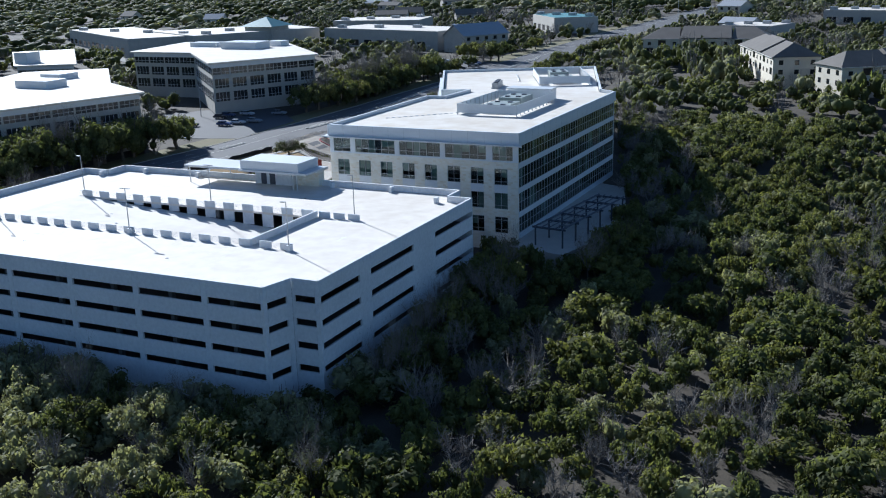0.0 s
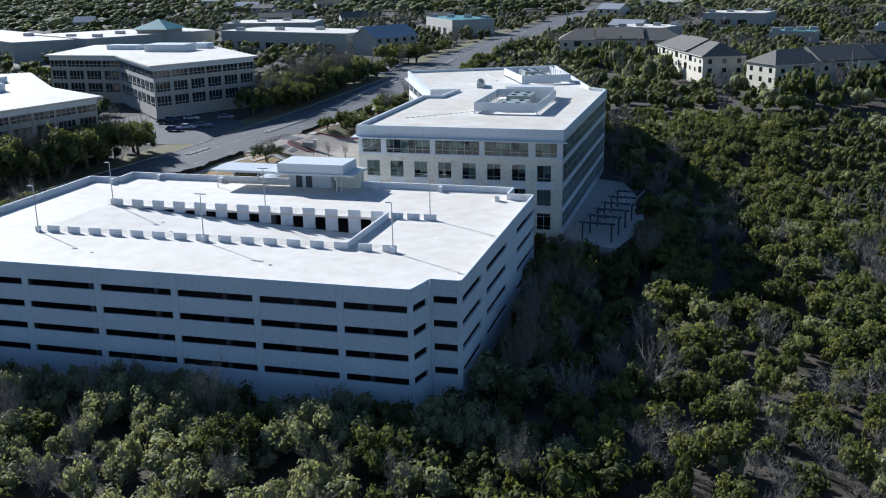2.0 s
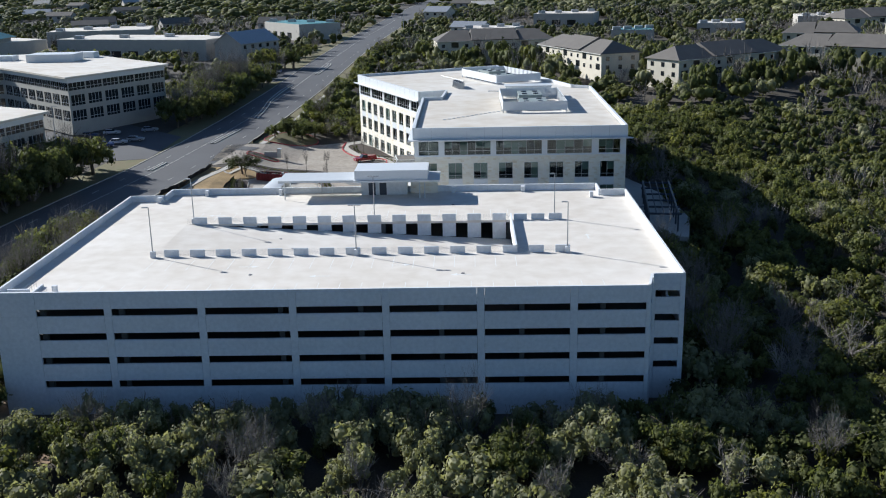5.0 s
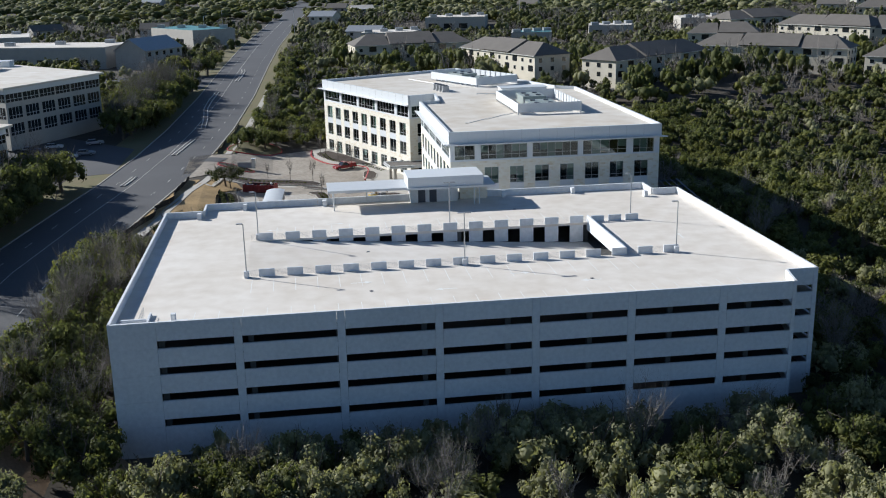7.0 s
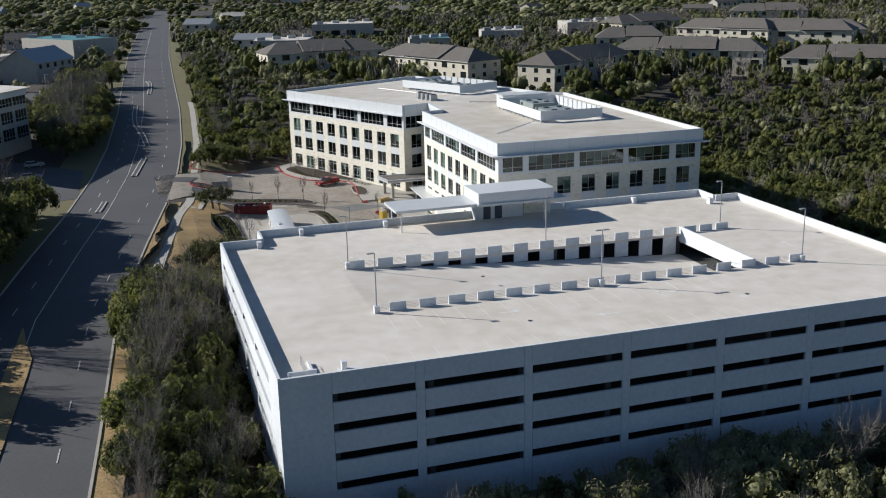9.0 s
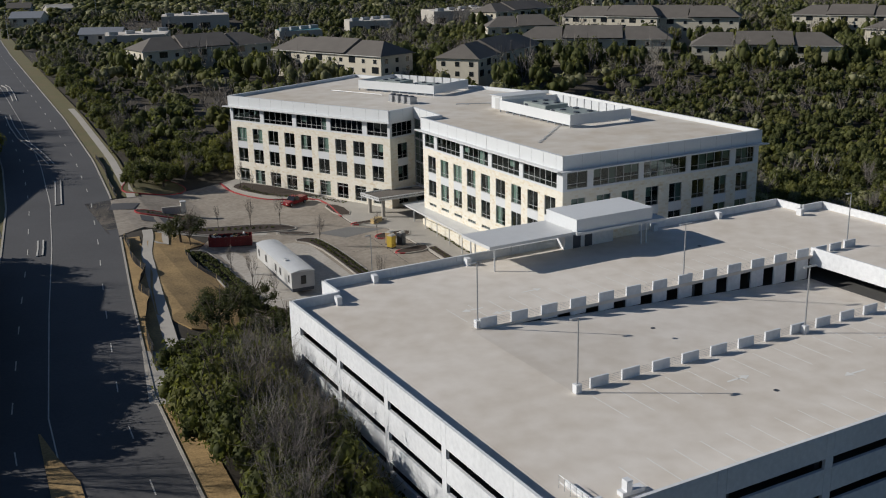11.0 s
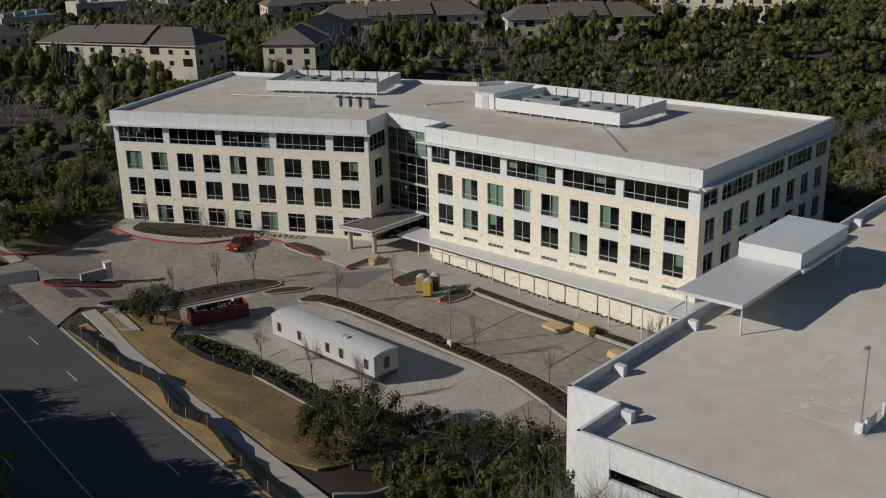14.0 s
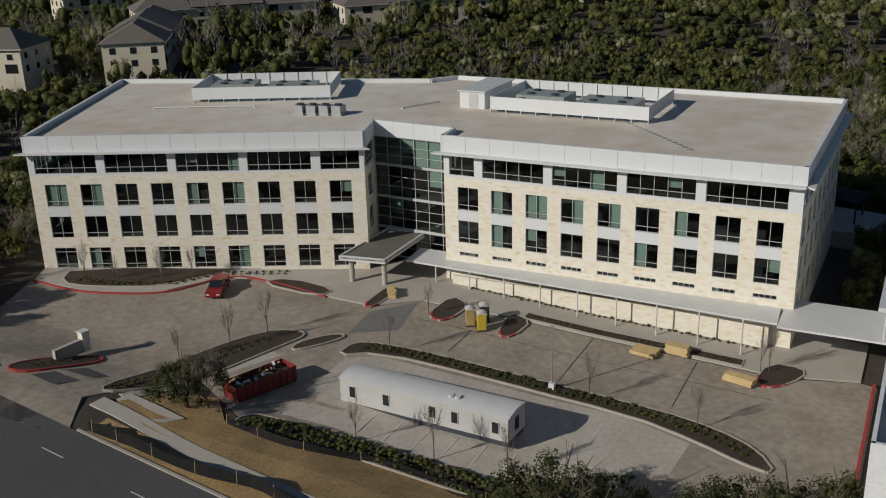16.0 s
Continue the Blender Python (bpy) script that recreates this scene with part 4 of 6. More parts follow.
part("door", bm, M["mullion"], pent)
for i in range(4):
    x, y = -93.67 + i * 0.47, 232.05 - i * 1.78
    ob = tagged(empty("condenser", pose(x, y, ROOF)), "grey roof condenser with a top fan", "condenser", "roof condensers")
    bm = bmesh.new()
    box(bm, x - 0.75, y - 0.75, ROOF + 0.3, x + 0.75, y + 0.75, ROOF + 1.35)
    box(bm, x - 0.85, y - 0.9, ROOF, x + 0.85, y + 0.9, ROOF + 0.296)
    body = part("body", bm, M["galv"], ob)
    bm = bmesh.new()
    rod(bm, (x, y, ROOF + 1.355), (x, y, ROOF + 1.55), 0.55, sides=14)
    part("fan", bm, M["steel"], ob)
# cable track and pipes on the roof
bm = bmesh.new()
for k in range(14):
    a = Vector((-95.62, 176.8)) + Vector((0.89 * k, 0.85 * k))
    box(bm, a.x, a.y, ROOF + 0.01, a.x + 0.55, a.y + 0.55, ROOF + 0.08)
tagged(part("walk_pads", bm, M["galv"]), "line of grey walkway pads on the roof", "walkway pads", kind="stuff")
for x0, y0, x1, y1 in ((-85.85, 220.15, -79.9, 217.17), (-97.75, 255, -91.8, 241.4)):
    bm = bmesh.new()
    rod(bm, (x0, y0, ROOF + 0.18), (x1, y1, ROOF + 0.18), 0.1, sides=6)
    for k in range(4):
        px, py = x0 + (x1 - x0) * k / 3, y0 + (y1 - y0) * k / 3
        box(bm, px - 0.15, py - 0.15, ROOF, px + 0.15, py + 0.15, ROOF + 0.1)
    tagged(part("roof_pipe", bm, M["metal"]), "white pipe on blocks across the roof", "pipe", "roof pipes")

# ---------------------------------------------------------------- terrace and pergola east of the office
TER = [(-62.3, 158.95), (-51.85, 156.4), (-48.88, 170), (-49.47, 188.7), (-56.1, 210.8), (-62.22, 213.35)]
bm = bmesh.new()
prism(bm, TER, -7.65, 0.26)
terrace = tagged(part("terrace", bm, M["walk"]), "pale concrete terrace with retaining wall beside the office", "terrace", kind="structure")
perg = tagged(empty("pergola", pose(-52.7, 172.55, 0.26)), "dark steel pergola over the terrace", "pergola")
pa, pb = Vector((-53.12, 160.22)), Vector((-49.81, 186.57))
pd = (pb - pa).normalized()
pn = Vector((-pd.y, pd.x))
PT = 3.4
for i in range(6):
    for w in (0, 5.2):
        p = pa + pd * (i * (pb - pa).length / 5) + pn * w
        bm = bmesh.new()
        rod(bm, (p.x, p.y, 0.26), (p.x, p.y, PT), 0.16, sides=6)
        part("post", bm, M["steel"], perg)
    a, b = pa + pd * (i * (pb - pa).length / 5) - pn * 0.6, pa + pd * (i * (pb - pa).length / 5) + pn * 5.8
    bm = bmesh.new()
    rod(bm, (a.x, a.y, PT + 0.12), (b.x, b.y, PT + 0.12), 0.19, sides=4)
    part("beam", bm, M["steel"], perg)
for w in (0, 1.3, 2.6, 3.9, 5.2):
    a, b = pa - pd * 0.6 + pn * w, pb + pd * 0.6 + pn * w
    bm = bmesh.new()
    rod(bm, (a.x, a.y, PT + 0.3), (b.x, b.y, PT + 0.36), 0.19 if w in (0, 5.2) else 0.11, sides=4)
    part("rafter", bm, M["steel"], perg)
for x, y in ((-57.8, 181.9), (-56.52, 177.65), (-57.38, 173.4)):
    ob = tagged(empty("bench", pose(x, y, 0.26)), "dark metal bench on the terrace", "bench", "terrace benches")
    bm = bmesh.new()
    box(bm, x - 0.8, y - 0.3, 0.26 + 0.4, x + 0.8, y + 0.3, 0.26 + 0.48)
    part("seat", bm, M["steel"], ob)
    for s in (-0.7, 0.62):
        bm = bmesh.new()
        box(bm, x + s, y - 0.25, 0.26, x + s + 0.08, y + 0.25, 0.26 + 0.4)
        part("leg", bm, M["steel"], ob)


# ---------------------------------------------------------------- planting islands with kerbs
def island(name, poly, material, label, red=False, lift=0.2, hedge=None):
    ob = tagged(empty(name, pose(poly[0][0], poly[0][1], ground_level(*poly[0]))), label, "planting bed", "planting beds")
    part("bed", draped(poly, 4.0, lift, 0.25), M[material], ob)
    part("kerb", ribbon(poly, 0.2, 0.0, 0.26, True, 2.0), M["red"] if red else M["kerb"], ob)
    return ob


def rounded(pts, k=3):
    """Cuts a closed outline's corners."""
    for _ in range(k):
        out = []
        for a, b in zip(pts, pts[1:] + pts[:1]):
            out += [(a[0] * 0.75 + b[0] * 0.25, a[1] * 0.75 + b[1] * 0.25), (a[0] * 0.25 + b[0] * 0.75, a[1] * 0.25 + b[1] * 0.75)]
        pts = out
    return pts


SIGN_BED = rounded([(-146.71, 235.11), (-146.54, 231.2), (-138.72, 228.31), (-137.53, 230.69)], 2)
island("sign_bed", SIGN_BED, "mulch", "long mulch island with red kerb round the sign", True)
MEDIAN = rounded([(-126.31, 207.23), (-122.57, 207.23), (-121.21, 204), (-120.7, 191.25), (-121.04, 173.4), (-122.06, 167.03), (-124.1, 162.78), (-127.67, 160.48), (-127.16, 163.62), (-125.29, 168.3), (-123.42, 175.1), (-123.08, 191.25), (-123.51, 203.57)], 1)
island("median_bed", MEDIAN, "mulch", "long mulch bed with low shrubs between parking rows")
DIAG = rounded([(-147.22, 223.21), (-141.1, 218.28), (-127.5, 214.2), (-122.23, 212.67), (-123.67, 218.28), (-136, 222.7)], 2)
island("diagonal_bed", DIAG, "mulch", "dark mulch strip with shrubs beside the entrance drive")
TIP = rounded([(-127.84, 212.16), (-122.06, 208.42), (-121.21, 209.95), (-125.46, 213.01)], 2)
island("tip_bed", TIP, "mulch", "small mulch island with pale kerb")
for pts in ([(-113.22, 211.65), (-113.39, 210.12), (-107.1, 209.78), (-106.08, 211.82)], [(-112.2, 203.49), (-113.05, 200.6), (-107.27, 199.92), (-105.4, 203.15)],
            [(-113.22, 193.97), (-112.88, 192.1), (-107.44, 191.76), (-106.76, 194.99)], [(-111.01, 165.75), (-111.09, 163.37), (-107.1, 160.99), (-104.89, 161.33), (-105.4, 164.9)]):
    bed = island("end_bed", rounded(pts, 1), "mulch", "dark mulch island with red-tipped kerb at the parking bays")
    west = min(pts)[0]
    tip = [p for p in rounded(pts, 2) if p[0] < west + 2.2]
    tip.sort(key=lambda p: p[1])
    part("red_tip", ribbon(tip, 0.26, 0.0, 0.27, False, 1.0), M["red"], bed, "red painted kerb end")
island("kerb_bed", rounded([(-112.11, 227.8), (-113.05, 218.11), (-110.16, 217.26), (-109.14, 224.91)], 1), "mulch", "dark mulch bed behind the red kerb")
tagged(part("red_kerb", ribbon([(-105.06, 154.19), (-127.5, 154.19)], 0.3, 0.05, 0.25), M["red"]), "red painted kerb at the garage wall", "kerb", kind="structure")
FRONT_BED = rounded([(-124.1, 250.75), (-123.42, 246.07), (-119.51, 238), (-113.9, 235.11), (-111.35, 233.58), (-107.95, 229.5), (-104.97, 222.7), (-107.1, 226.1), (-119.42, 253.3)], 1)
island("front_bed", [(x + 0.9, y + 0.4) for x, y in FRONT_BED], "mulch", "dark mulch bed along the office front")
WALK_BED = [(-107.35, 192.95), (-105.66, 192.95), (-105.91, 167.45), (-107.61, 167.45)]
island("walk_bed", WALK_BED, "mulch", "narrow dark mulch bed beside the covered walk")
tagged(part("red_kerb", ribbon(stroke([(-124.1, 255), (-124.02, 245.91), (-119.93, 236.89), (-112.71, 233.07), (-111.09, 228.39), (-112.62, 217.26)]), 0.3, 0.02, 0.22), M["red"]), "red painted fire-lane kerb by the office", "kerb", kind="structure")
WEST_BED = rounded([(-142.12, 207.82), (-140.59, 206.55), (-139.91, 192.1), (-140.42, 181.9), (-137.28, 178.07), (-138.97, 175.53), (-143.14, 180.2), (-143.31, 197.2), (-144.16, 207.4)], 1)
island("hedge_bed", WEST_BED, "mulch", "dark hedge bed with pale edge west of the car park")
NORTH_BED = rounded([(-147.05, 247.35), (-138.55, 246.07), (-130.9, 252.45), (-133.45, 262.65), (-141.1, 261.8)], 2)
island("corner_bed", NORTH_BED, "verge", "grassy tree island with red kerb at the drive entrance", True)
LOT = [(-126.14, 206.12), (-124.1, 203.15), (-123.76, 175.53), (-125.8, 168.72), (-131.75, 169.15), (-136.42, 177.22), (-139.57, 181.9), (-139.23, 192.1), (-139.91, 205.7)]
tagged(part("parking_pad", draped(LOT, 4.0, 0.068), M["pad"]), "newer pale concrete parking pad", "car park", kind="structure")
# parking bay lines
bm = bmesh.new()
for k in range(9):
    y = 200.6 - k * 2.93
    p = [(-126.14, y), (-130.56, y)] if y < 181.9 else [(-125.46, y), (-126.99, y)]
    for (ax, ay), (bx, by) in ((p[0], p[1]),):
        g0, g1 = ground_level(ax, ay) + 0.09, ground_level(bx, by) + 0.09
        bm.faces.new([bm.verts.new(v) for v in ((ax, ay - 0.08, g0), (ax, ay + 0.08, g0), (bx, by + 0.08, g1), (bx, by - 0.08, g1))])
for k in range(7):
    y = 197.2 - k * 2.93
    g0, g1 = ground_level(-136.51, y) + 0.09, ground_level(-140.25, y) + 0.09
    bm.faces.new([bm.verts.new(v) for v in ((-134.9, y - 0.08, g0), (-134.9, y + 0.08, g0), (-138.89, y + 0.08, g1), (-138.89, y - 0.08, g1))])
bmesh.ops.recalc_face_normals(bm, faces=bm.faces[:])
tagged(part("bay_lines", bm, M["line"]), "white parking bay lines on the car park", "road marking", kind="stuff")
# dark paver bands where the drive meets the street
for poly in ([(-149.17, 240.97), (-144.5, 239.36), (-146.46, 235.28), (-150.88, 236.64)], [(-146.37, 230.86), (-141.44, 228.31), (-141.95, 224.74), (-146.88, 227.12)]):
    tagged(part("paver_band", draped(poly, 4.0, 0.075), M["asphalt"]), "grey paver band across the drive", "paving", kind="structure")
for poly in ([(-114.33, 209.95), (-109.22, 206.04), (-117.3, 204.42), (-120.7, 209.1)],):
    tagged(part("paver_band", draped(poly, 4.0, 0.075), M["paver"]), "grey paver crossing in the drive", "paving", kind="structure")
# garage approach from the street
APRON = [(-163.62, 151.3), (-160.82, 166.6), (-154.7, 161.5), (-149.6, 156.4), (-142.8, 158.1), (-142.8, 153.85), (-151.3, 149.6), (-158.1, 147.9)]
tagged(part("apron", draped(APRON, 4.0, 0.07, 0.2), M["walk"]), "pale concrete garage approach", "driveway", kind="structure")


tagged(part("low_wall", ribbon(stroke([(-155.9, 167.2), (-152.8, 165.9), (-148.6, 167.1), (-146.0, 169.8)]), 0.35, -0.2, 0.75), M["kerb"]), "low curved concrete garden wall under an oak", "wall", kind="structure")
# tarred joints in the drive
bm = bmesh.new()
for ax, ay, bx, by in ((-113.6, 163, -113.4, 204), (-120.6, 184, -108.4, 184), (-119.5, 172, -108.6, 172), (-119.4, 197, -113.5, 197)):
    d = Vector((bx - ax, by - ay))
    n = Vector((-d.y, d.x)).normalized() * 0.035
    k = max(2, int(d.length / 2))
    rows = []
    for i in range(k + 1):
        x, y = ax + d.x * i / k, ay + d.y * i / k
        z = ground_level(x, y) + 0.085
        rows.append((bm.verts.new((x - n.x, y - n.y, z)), bm.verts.new((x + n.x, y + n.y, z))))
    for a, b in zip(rows, rows[1:]):
        bm.faces.new((a[0], b[0], b[1], a[1]))
bmesh.ops.recalc_face_normals(bm, faces=bm.faces[:])
tagged(part("drive_joints", bm, M["black"]), "dark tarred joints in the concrete drive", "road marking", kind="stuff")


# ---------------------------------------------------------------- site things
def at_ground(x, y, turn=0.0, lift=0.06):
    return pose(x, y, ground_level(x, y) + lift, 0, 0, turn)


def site_trailer():
    x, y = -132.94, 192.36
    at = at_ground(x, y, 90 - 3.0)
    ob = tagged(empty("site_office_trailer", at), "long grey site office trailer with curved roof", "trailer")
    l, w, h = 9.27, 1.78, 3.0
    bm = bmesh.new()
    box(bm, -l, -w, 0.55, l, w, h)
    part("body", bm, M["trailer"], ob, at=at)
    bm = bmesh.new()
    rows = []
    for i in range(9):
        a = -1 + 2 * i / 8
        rows.append([bm.verts.new((s * (l + 0.12), a * (w + 0.12), h + 0.004 + 0.32 * (1 - a * a))) for s in (-1, 1)])
    for p, q in zip(rows, rows[1:]):
        bm.faces.new((p[0], p[1], q[1], q[0]))
    lo = [[bm.verts.new((s * (l + 0.12), a * (w + 0.12), h + 0.002)) for s in (-1, 1)] for a in (-1, 1)]
    bm.faces.new([r[0] for r in rows])
    bm.faces.new([r[1] for r in rows][::-1])
    bmesh.ops.recalc_face_normals(bm, faces=bm.faces[:])
    part("roof", bm, M["metal"], ob, at=at)
    bm = bmesh.new()
    box(bm, -l + 0.1, -w + 0.1, 0.0, l - 0.1, w - 0.1, 0.548)
    part("skirt", bm, M["steel"], ob, at=at)
    for u in (-0.86, -0.4, -0.14, 0.42, 0.84):
        bm = bmesh.new()
        box(bm, u * l - 0.42, w + 0.004, 1.15, u * l + 0.42, w + 0.05, 2.45)
        win = part("window", bm, M["mullion"], ob, at=at)
        bm = bmesh.new()
        box(bm, u * l - 0.34, w + 0.052, 1.23, u * l + 0.34, w + 0.06, 2.37)
        part("pane", bm, M["darkglass"], win, at=at)
    bm = bmesh.new()
    box(bm, -l - 0.05, -0.45, 1.1, -l - 0.004, 0.35, 2.4)
    part("window", bm, M["darkglass"], ob, at=at)
    for k in (-0.3, -0.38):
        bm = bmesh.new()
        rod(bm, (k * l, 0.7, h + 0.3), (k * l, 0.7, h + 0.5), 0.3, sides=12)
        part("roof_vent", bm, M["metal"], ob, at=at)
    return ob


site_trailer()


def dumpster():
    x, y = -136, 210.12
    at = at_ground(x, y, -20)
    ob = tagged(empty("dumpster", at), "open red steel dumpster heaped with building waste", "dumpster")
    l, w, h = 3.6, 1.25, 1.75
    for x0, y0, x1, y1 in ((-l, -w, l, -w + 0.08), (-l, w - 0.08, l, w), (-l, -w + 0.08, -l + 0.08, w - 0.08), (l - 0.08, -w + 0.08, l, w - 0.08)):
        bm = bmesh.new()
        box(bm, x0, y0, 0.15, x1, y1, h)
        part("side", bm, M["rust"], ob, at=at)
    for i in range(9):
        for s in (-1, 1):
            bm = bmesh.new()
            px = -l + 0.3 + i * (2 * l - 0.6) / 8
            box(bm, px - 0.06, s * w + (0.004 if s > 0 else -0.1), 0.2, px + 0.06, s * w + (0.1 if s > 0 else -0.004), h - 0.1)
            part("rib", bm, M["rust"], ob, at=at)
    bm = bmesh.new()
    box(bm, -l + 0.08, -w + 0.08, 0.0, l - 0.08, w - 0.08, 1.2)
    part("fill", bm, M["mulch"], ob, at=at)
    rr = random.Random(3)
    for i in range(34):
        s = rr.uniform(0.15, 0.45)
        m = at @ pose(rr.uniform(-l + 0.5, l - 0.5), rr.uniform(-w + 0.35, w - 0.35), 1.3 + rr.uniform(0, 0.5), rr.uniform(0, 60), rr.uniform(0, 60), rr.uniform(0, 180))
        bm = bmesh.new()
        box(bm, -s, -s * 0.6, -s * 0.3, s, s * 0.6, s * 0.3)
        part("rubbish", bm, M[rr.choice(("line", "mulch", "lumber", "metal", "black"))], ob, at=m)
    return ob


dumpster()


def vehicle(name, label, x, y, turn, paint, length=5.2, width=1.95, tall=1.8, pickup=False):
    at = at_ground(x, y, turn)
    ob = tagged(empty(name, at), label, "vehicle")
    hl, hw = length / 2, width / 2
    bm = bmesh.new()
    prof = [(-hl, 0.45), (-hl, 0.95), (-hl + 0.1, 1.02), (hl - 1.5, 1.08), (hl - 0.25, 0.95), (hl, 0.8), (hl, 0.4)]
    lo = [bm.verts.new((u, -hw, z)) for u, z in prof]
    hi = [bm.verts.new((u, hw, z)) for u, z in prof]
    n = len(prof)
    bm.faces.new(lo)
    bm.faces.new(hi[::-1])
    for i in range(n):
        bm.faces.new((lo[(i + 1) % n], lo[i], hi[i], hi[(i + 1) % n]))
    bmesh.ops.recalc_face_normals(bm, faces=bm.faces[:])
    part("body", bm, paint, ob, at=at)
    c0, c1 = (-0.6, hl - 1.5) if pickup else (-hl + 0.3, hl - 1.4)
    bm = bmesh.new()
    base = [(c0, -hw + 0.08), (c1, -hw + 0.08), (c1, hw - 0.08), (c0, hw - 0.08)]
    top = [(c0 + 0.3, -hw + 0.28), (c1 - 0.7, -hw + 0.28), (c1 - 0.7, hw - 0.28), (c0 + 0.3, hw - 0.28)]
    vb = [bm.verts.new((*p, 1.0)) for p in base]
    vt = [bm.verts.new((*p, tall - 0.06)) for p in top]
    for i in range(4):
        bm.faces.new((vb[i], vb[(i + 1) % 4], vt[(i + 1) % 4], vt[i]))
    bm.faces.new(vt)
    part("glasshouse", bm, M["darkglass"], ob, at=at)
    bm = bmesh.new()
    box(bm, top[0][0], top[0][1], tall - 0.055, top[1][0], top[2][1], tall)
    part("cab_roof", bm, paint, ob, at=at)
    if pickup:
        bm = bmesh.new()
        box(bm, -hl + 0.12, -hw + 0.14, 1.03, c0 - 0.1, hw - 0.14, 1.05)
        part("bed", bm, M["steel"], ob, at=at)
        bm = bmesh.new()
        box(bm, -hl + 0.1, -hw + 0.05, 1.06, c0 - 0.15, hw - 0.05, 1.45)
        part("tool_rack", bm, paint, ob, at=at)
    for u in (-hl + 0.95, hl - 0.95):
        for s in (-1, 1):
            bm = bmesh.new()
            rod(bm, (u, s * (hw - 0.2), 0.36), (u, s * (hw + 0.01), 0.36), 0.36, sides=14)
            wheel = part("wheel", bm, M["tyre"], ob, at=at)
            bm = bmesh.new()
            rod(bm, (u, s * (hw + 0.012), 0.36), (u, s * (hw + 0.02), 0.36), 0.2, sides=10)
            part("rim", bm, M["galv"], wheel, at=at)
    for s in (-1, 1):
        bm = bmesh.new()
        box(bm, hl + 0.002, s * 0.65 - 0.2, 0.62, hl + 0.03, s * 0.65 + 0.2, 0.8)
        part("headlight", bm, M["line"], ob, at=at)
    return ob


vehicle("pickup_truck", "red work pickup parked by the office kerb", -116.62, 230.78, 205, M["carred"], 5.6, 2.0, 1.85, True)

# monument sign with blank panel
sx, sy = -139.82, 231.96
at = at_ground(sx, sy, -8, 0.2)
sign = tagged(empty("monument_sign", at), "long pale monument sign with taller end block", "sign")
bm = bmesh.new()
box(bm, -2.2, -0.25, 0, 1.2, 0.25, 1.5)
part("panel_block", bm, M["walk"], sign, at=at)
bm = bmesh.new()
box(bm, -2.0, -0.28, 0.35, 1.0, -0.254, 1.3)
part("sign_face", bm, M["galv"], sign, at=at)
bm = bmesh.new()
box(bm, 1.204, -0.4, 0, 2.1, 0.4, 2.2)
part("end_block", bm, M["stone"], sign, at=at)
bm = bmesh.new()
box(bm, 1.1, -0.5, 2.204, 2.2, 0.5, 2.35)
part("cap", bm, M["metal"], sign, at=at)


def toilet(x, y, turn, paint, label):
    at = at_ground(x, y, turn)
    ob = tagged(empty("portable_toilet", at), label, "portable toilet", "portable toilets")
    bm = bmesh.new()
    box(bm, -0.55, -0.55, 0.12, 0.55, 0.55, 2.1)
    bmesh.ops.bevel(bm, geom=bm.edges[:], offset=0.05, segments=1, affect="EDGES")
    part("cabin", bm, paint, ob, at=at)
    bm = bmesh.new()
    rows = []
    for i in range(7):
        a = -1 + 2 * i / 6
        rows.append([bm.verts.new((a * 0.58, s * 0.58, 2.1 + 0.24 * (1 - a * a))) for s in (-1, 1)])
    for p, q in zip(rows, rows[1:]):
        bm.faces.new((p[0], q[0], q[1], p[1]))
    bm.faces.new([r_[0] for r_ in rows][::-1])
    bm.faces.new([r_[1] for r_ in rows])
    bmesh.ops.recalc_face_normals(bm, faces=bm.faces[:])
    part("roof", bm, M["line"], ob, at=at)
    bm = bmesh.new()
    box(bm, -0.42, -0.585, 0.2, 0.42, -0.554, 1.95)
    part("door", bm, paint, ob, at=at)
    bm = bmesh.new()
    box(bm, -0.6, -0.6, 0, 0.6, 0.6, 0.12)
    part("base", bm, M["steel"], ob, at=at)


toilet(-112.54, 196.01, -60, M["yellow"], "yellow portable toilet with pale roof")
toilet(-112.03, 197.71, -60, M["buff"], "tan portable toilet with pale roof")
toilet(-110.33, 196.69, -60, M["steel"], "dark portable toilet with pale roof")


def lumber_stack(x, y, turn, l, w, h, label):
    at = at_ground(x, y, turn)
    ob = tagged(empty("lumber_stack", at), label, "lumber", "lumber stacks")
    rr = random.Random(int(x * 7))
    rows, cols = max(1, int(h / 0.2)), max(2, int(w / 0.4))
    for i in range(rows):
        for k in range(cols):
            bm = bmesh.new()
            s = rr.uniform(-0.12, 0.12)
            box(bm, -l / 2 + s, -w / 2 + k * w / cols + 0.01, 0.1 + i * 0.2, l / 2 + s, -w / 2 + (k + 1) * w / cols - 0.01, 0.1 + (i + 1) * 0.2 - 0.012)
            part("board", bm, M["lumber"], ob, at=at)
    for u in (-0.35, 0.35):
        bm = bmesh.new()
        box(bm, u * l - 0.05, -w / 2, 0, u * l + 0.05, w / 2, 0.098)
        part("bearer", bm, M["lumber"], ob, at=at)


lumber_stack(-109.14, 177.65, 80, 2.8, 2.2, 0.45, "low stack of fresh sawn boards on bearers")
lumber_stack(-107.61, 174.42, 80, 2.6, 1.2, 1.1, "tall crate-like stack of fresh boards")
lumber_stack(-111.35, 166.94, 75, 3.2, 1.2, 0.8, "stack of fresh boards beside the kerb")
# masonry pallets by the porch
for x, y in ((-109.31, 209.61), (-108.29, 210.29)):
    lumber_stack(x, y, 20, 1.2, 1.0, 0.9, "small pallet of building material by the porch")


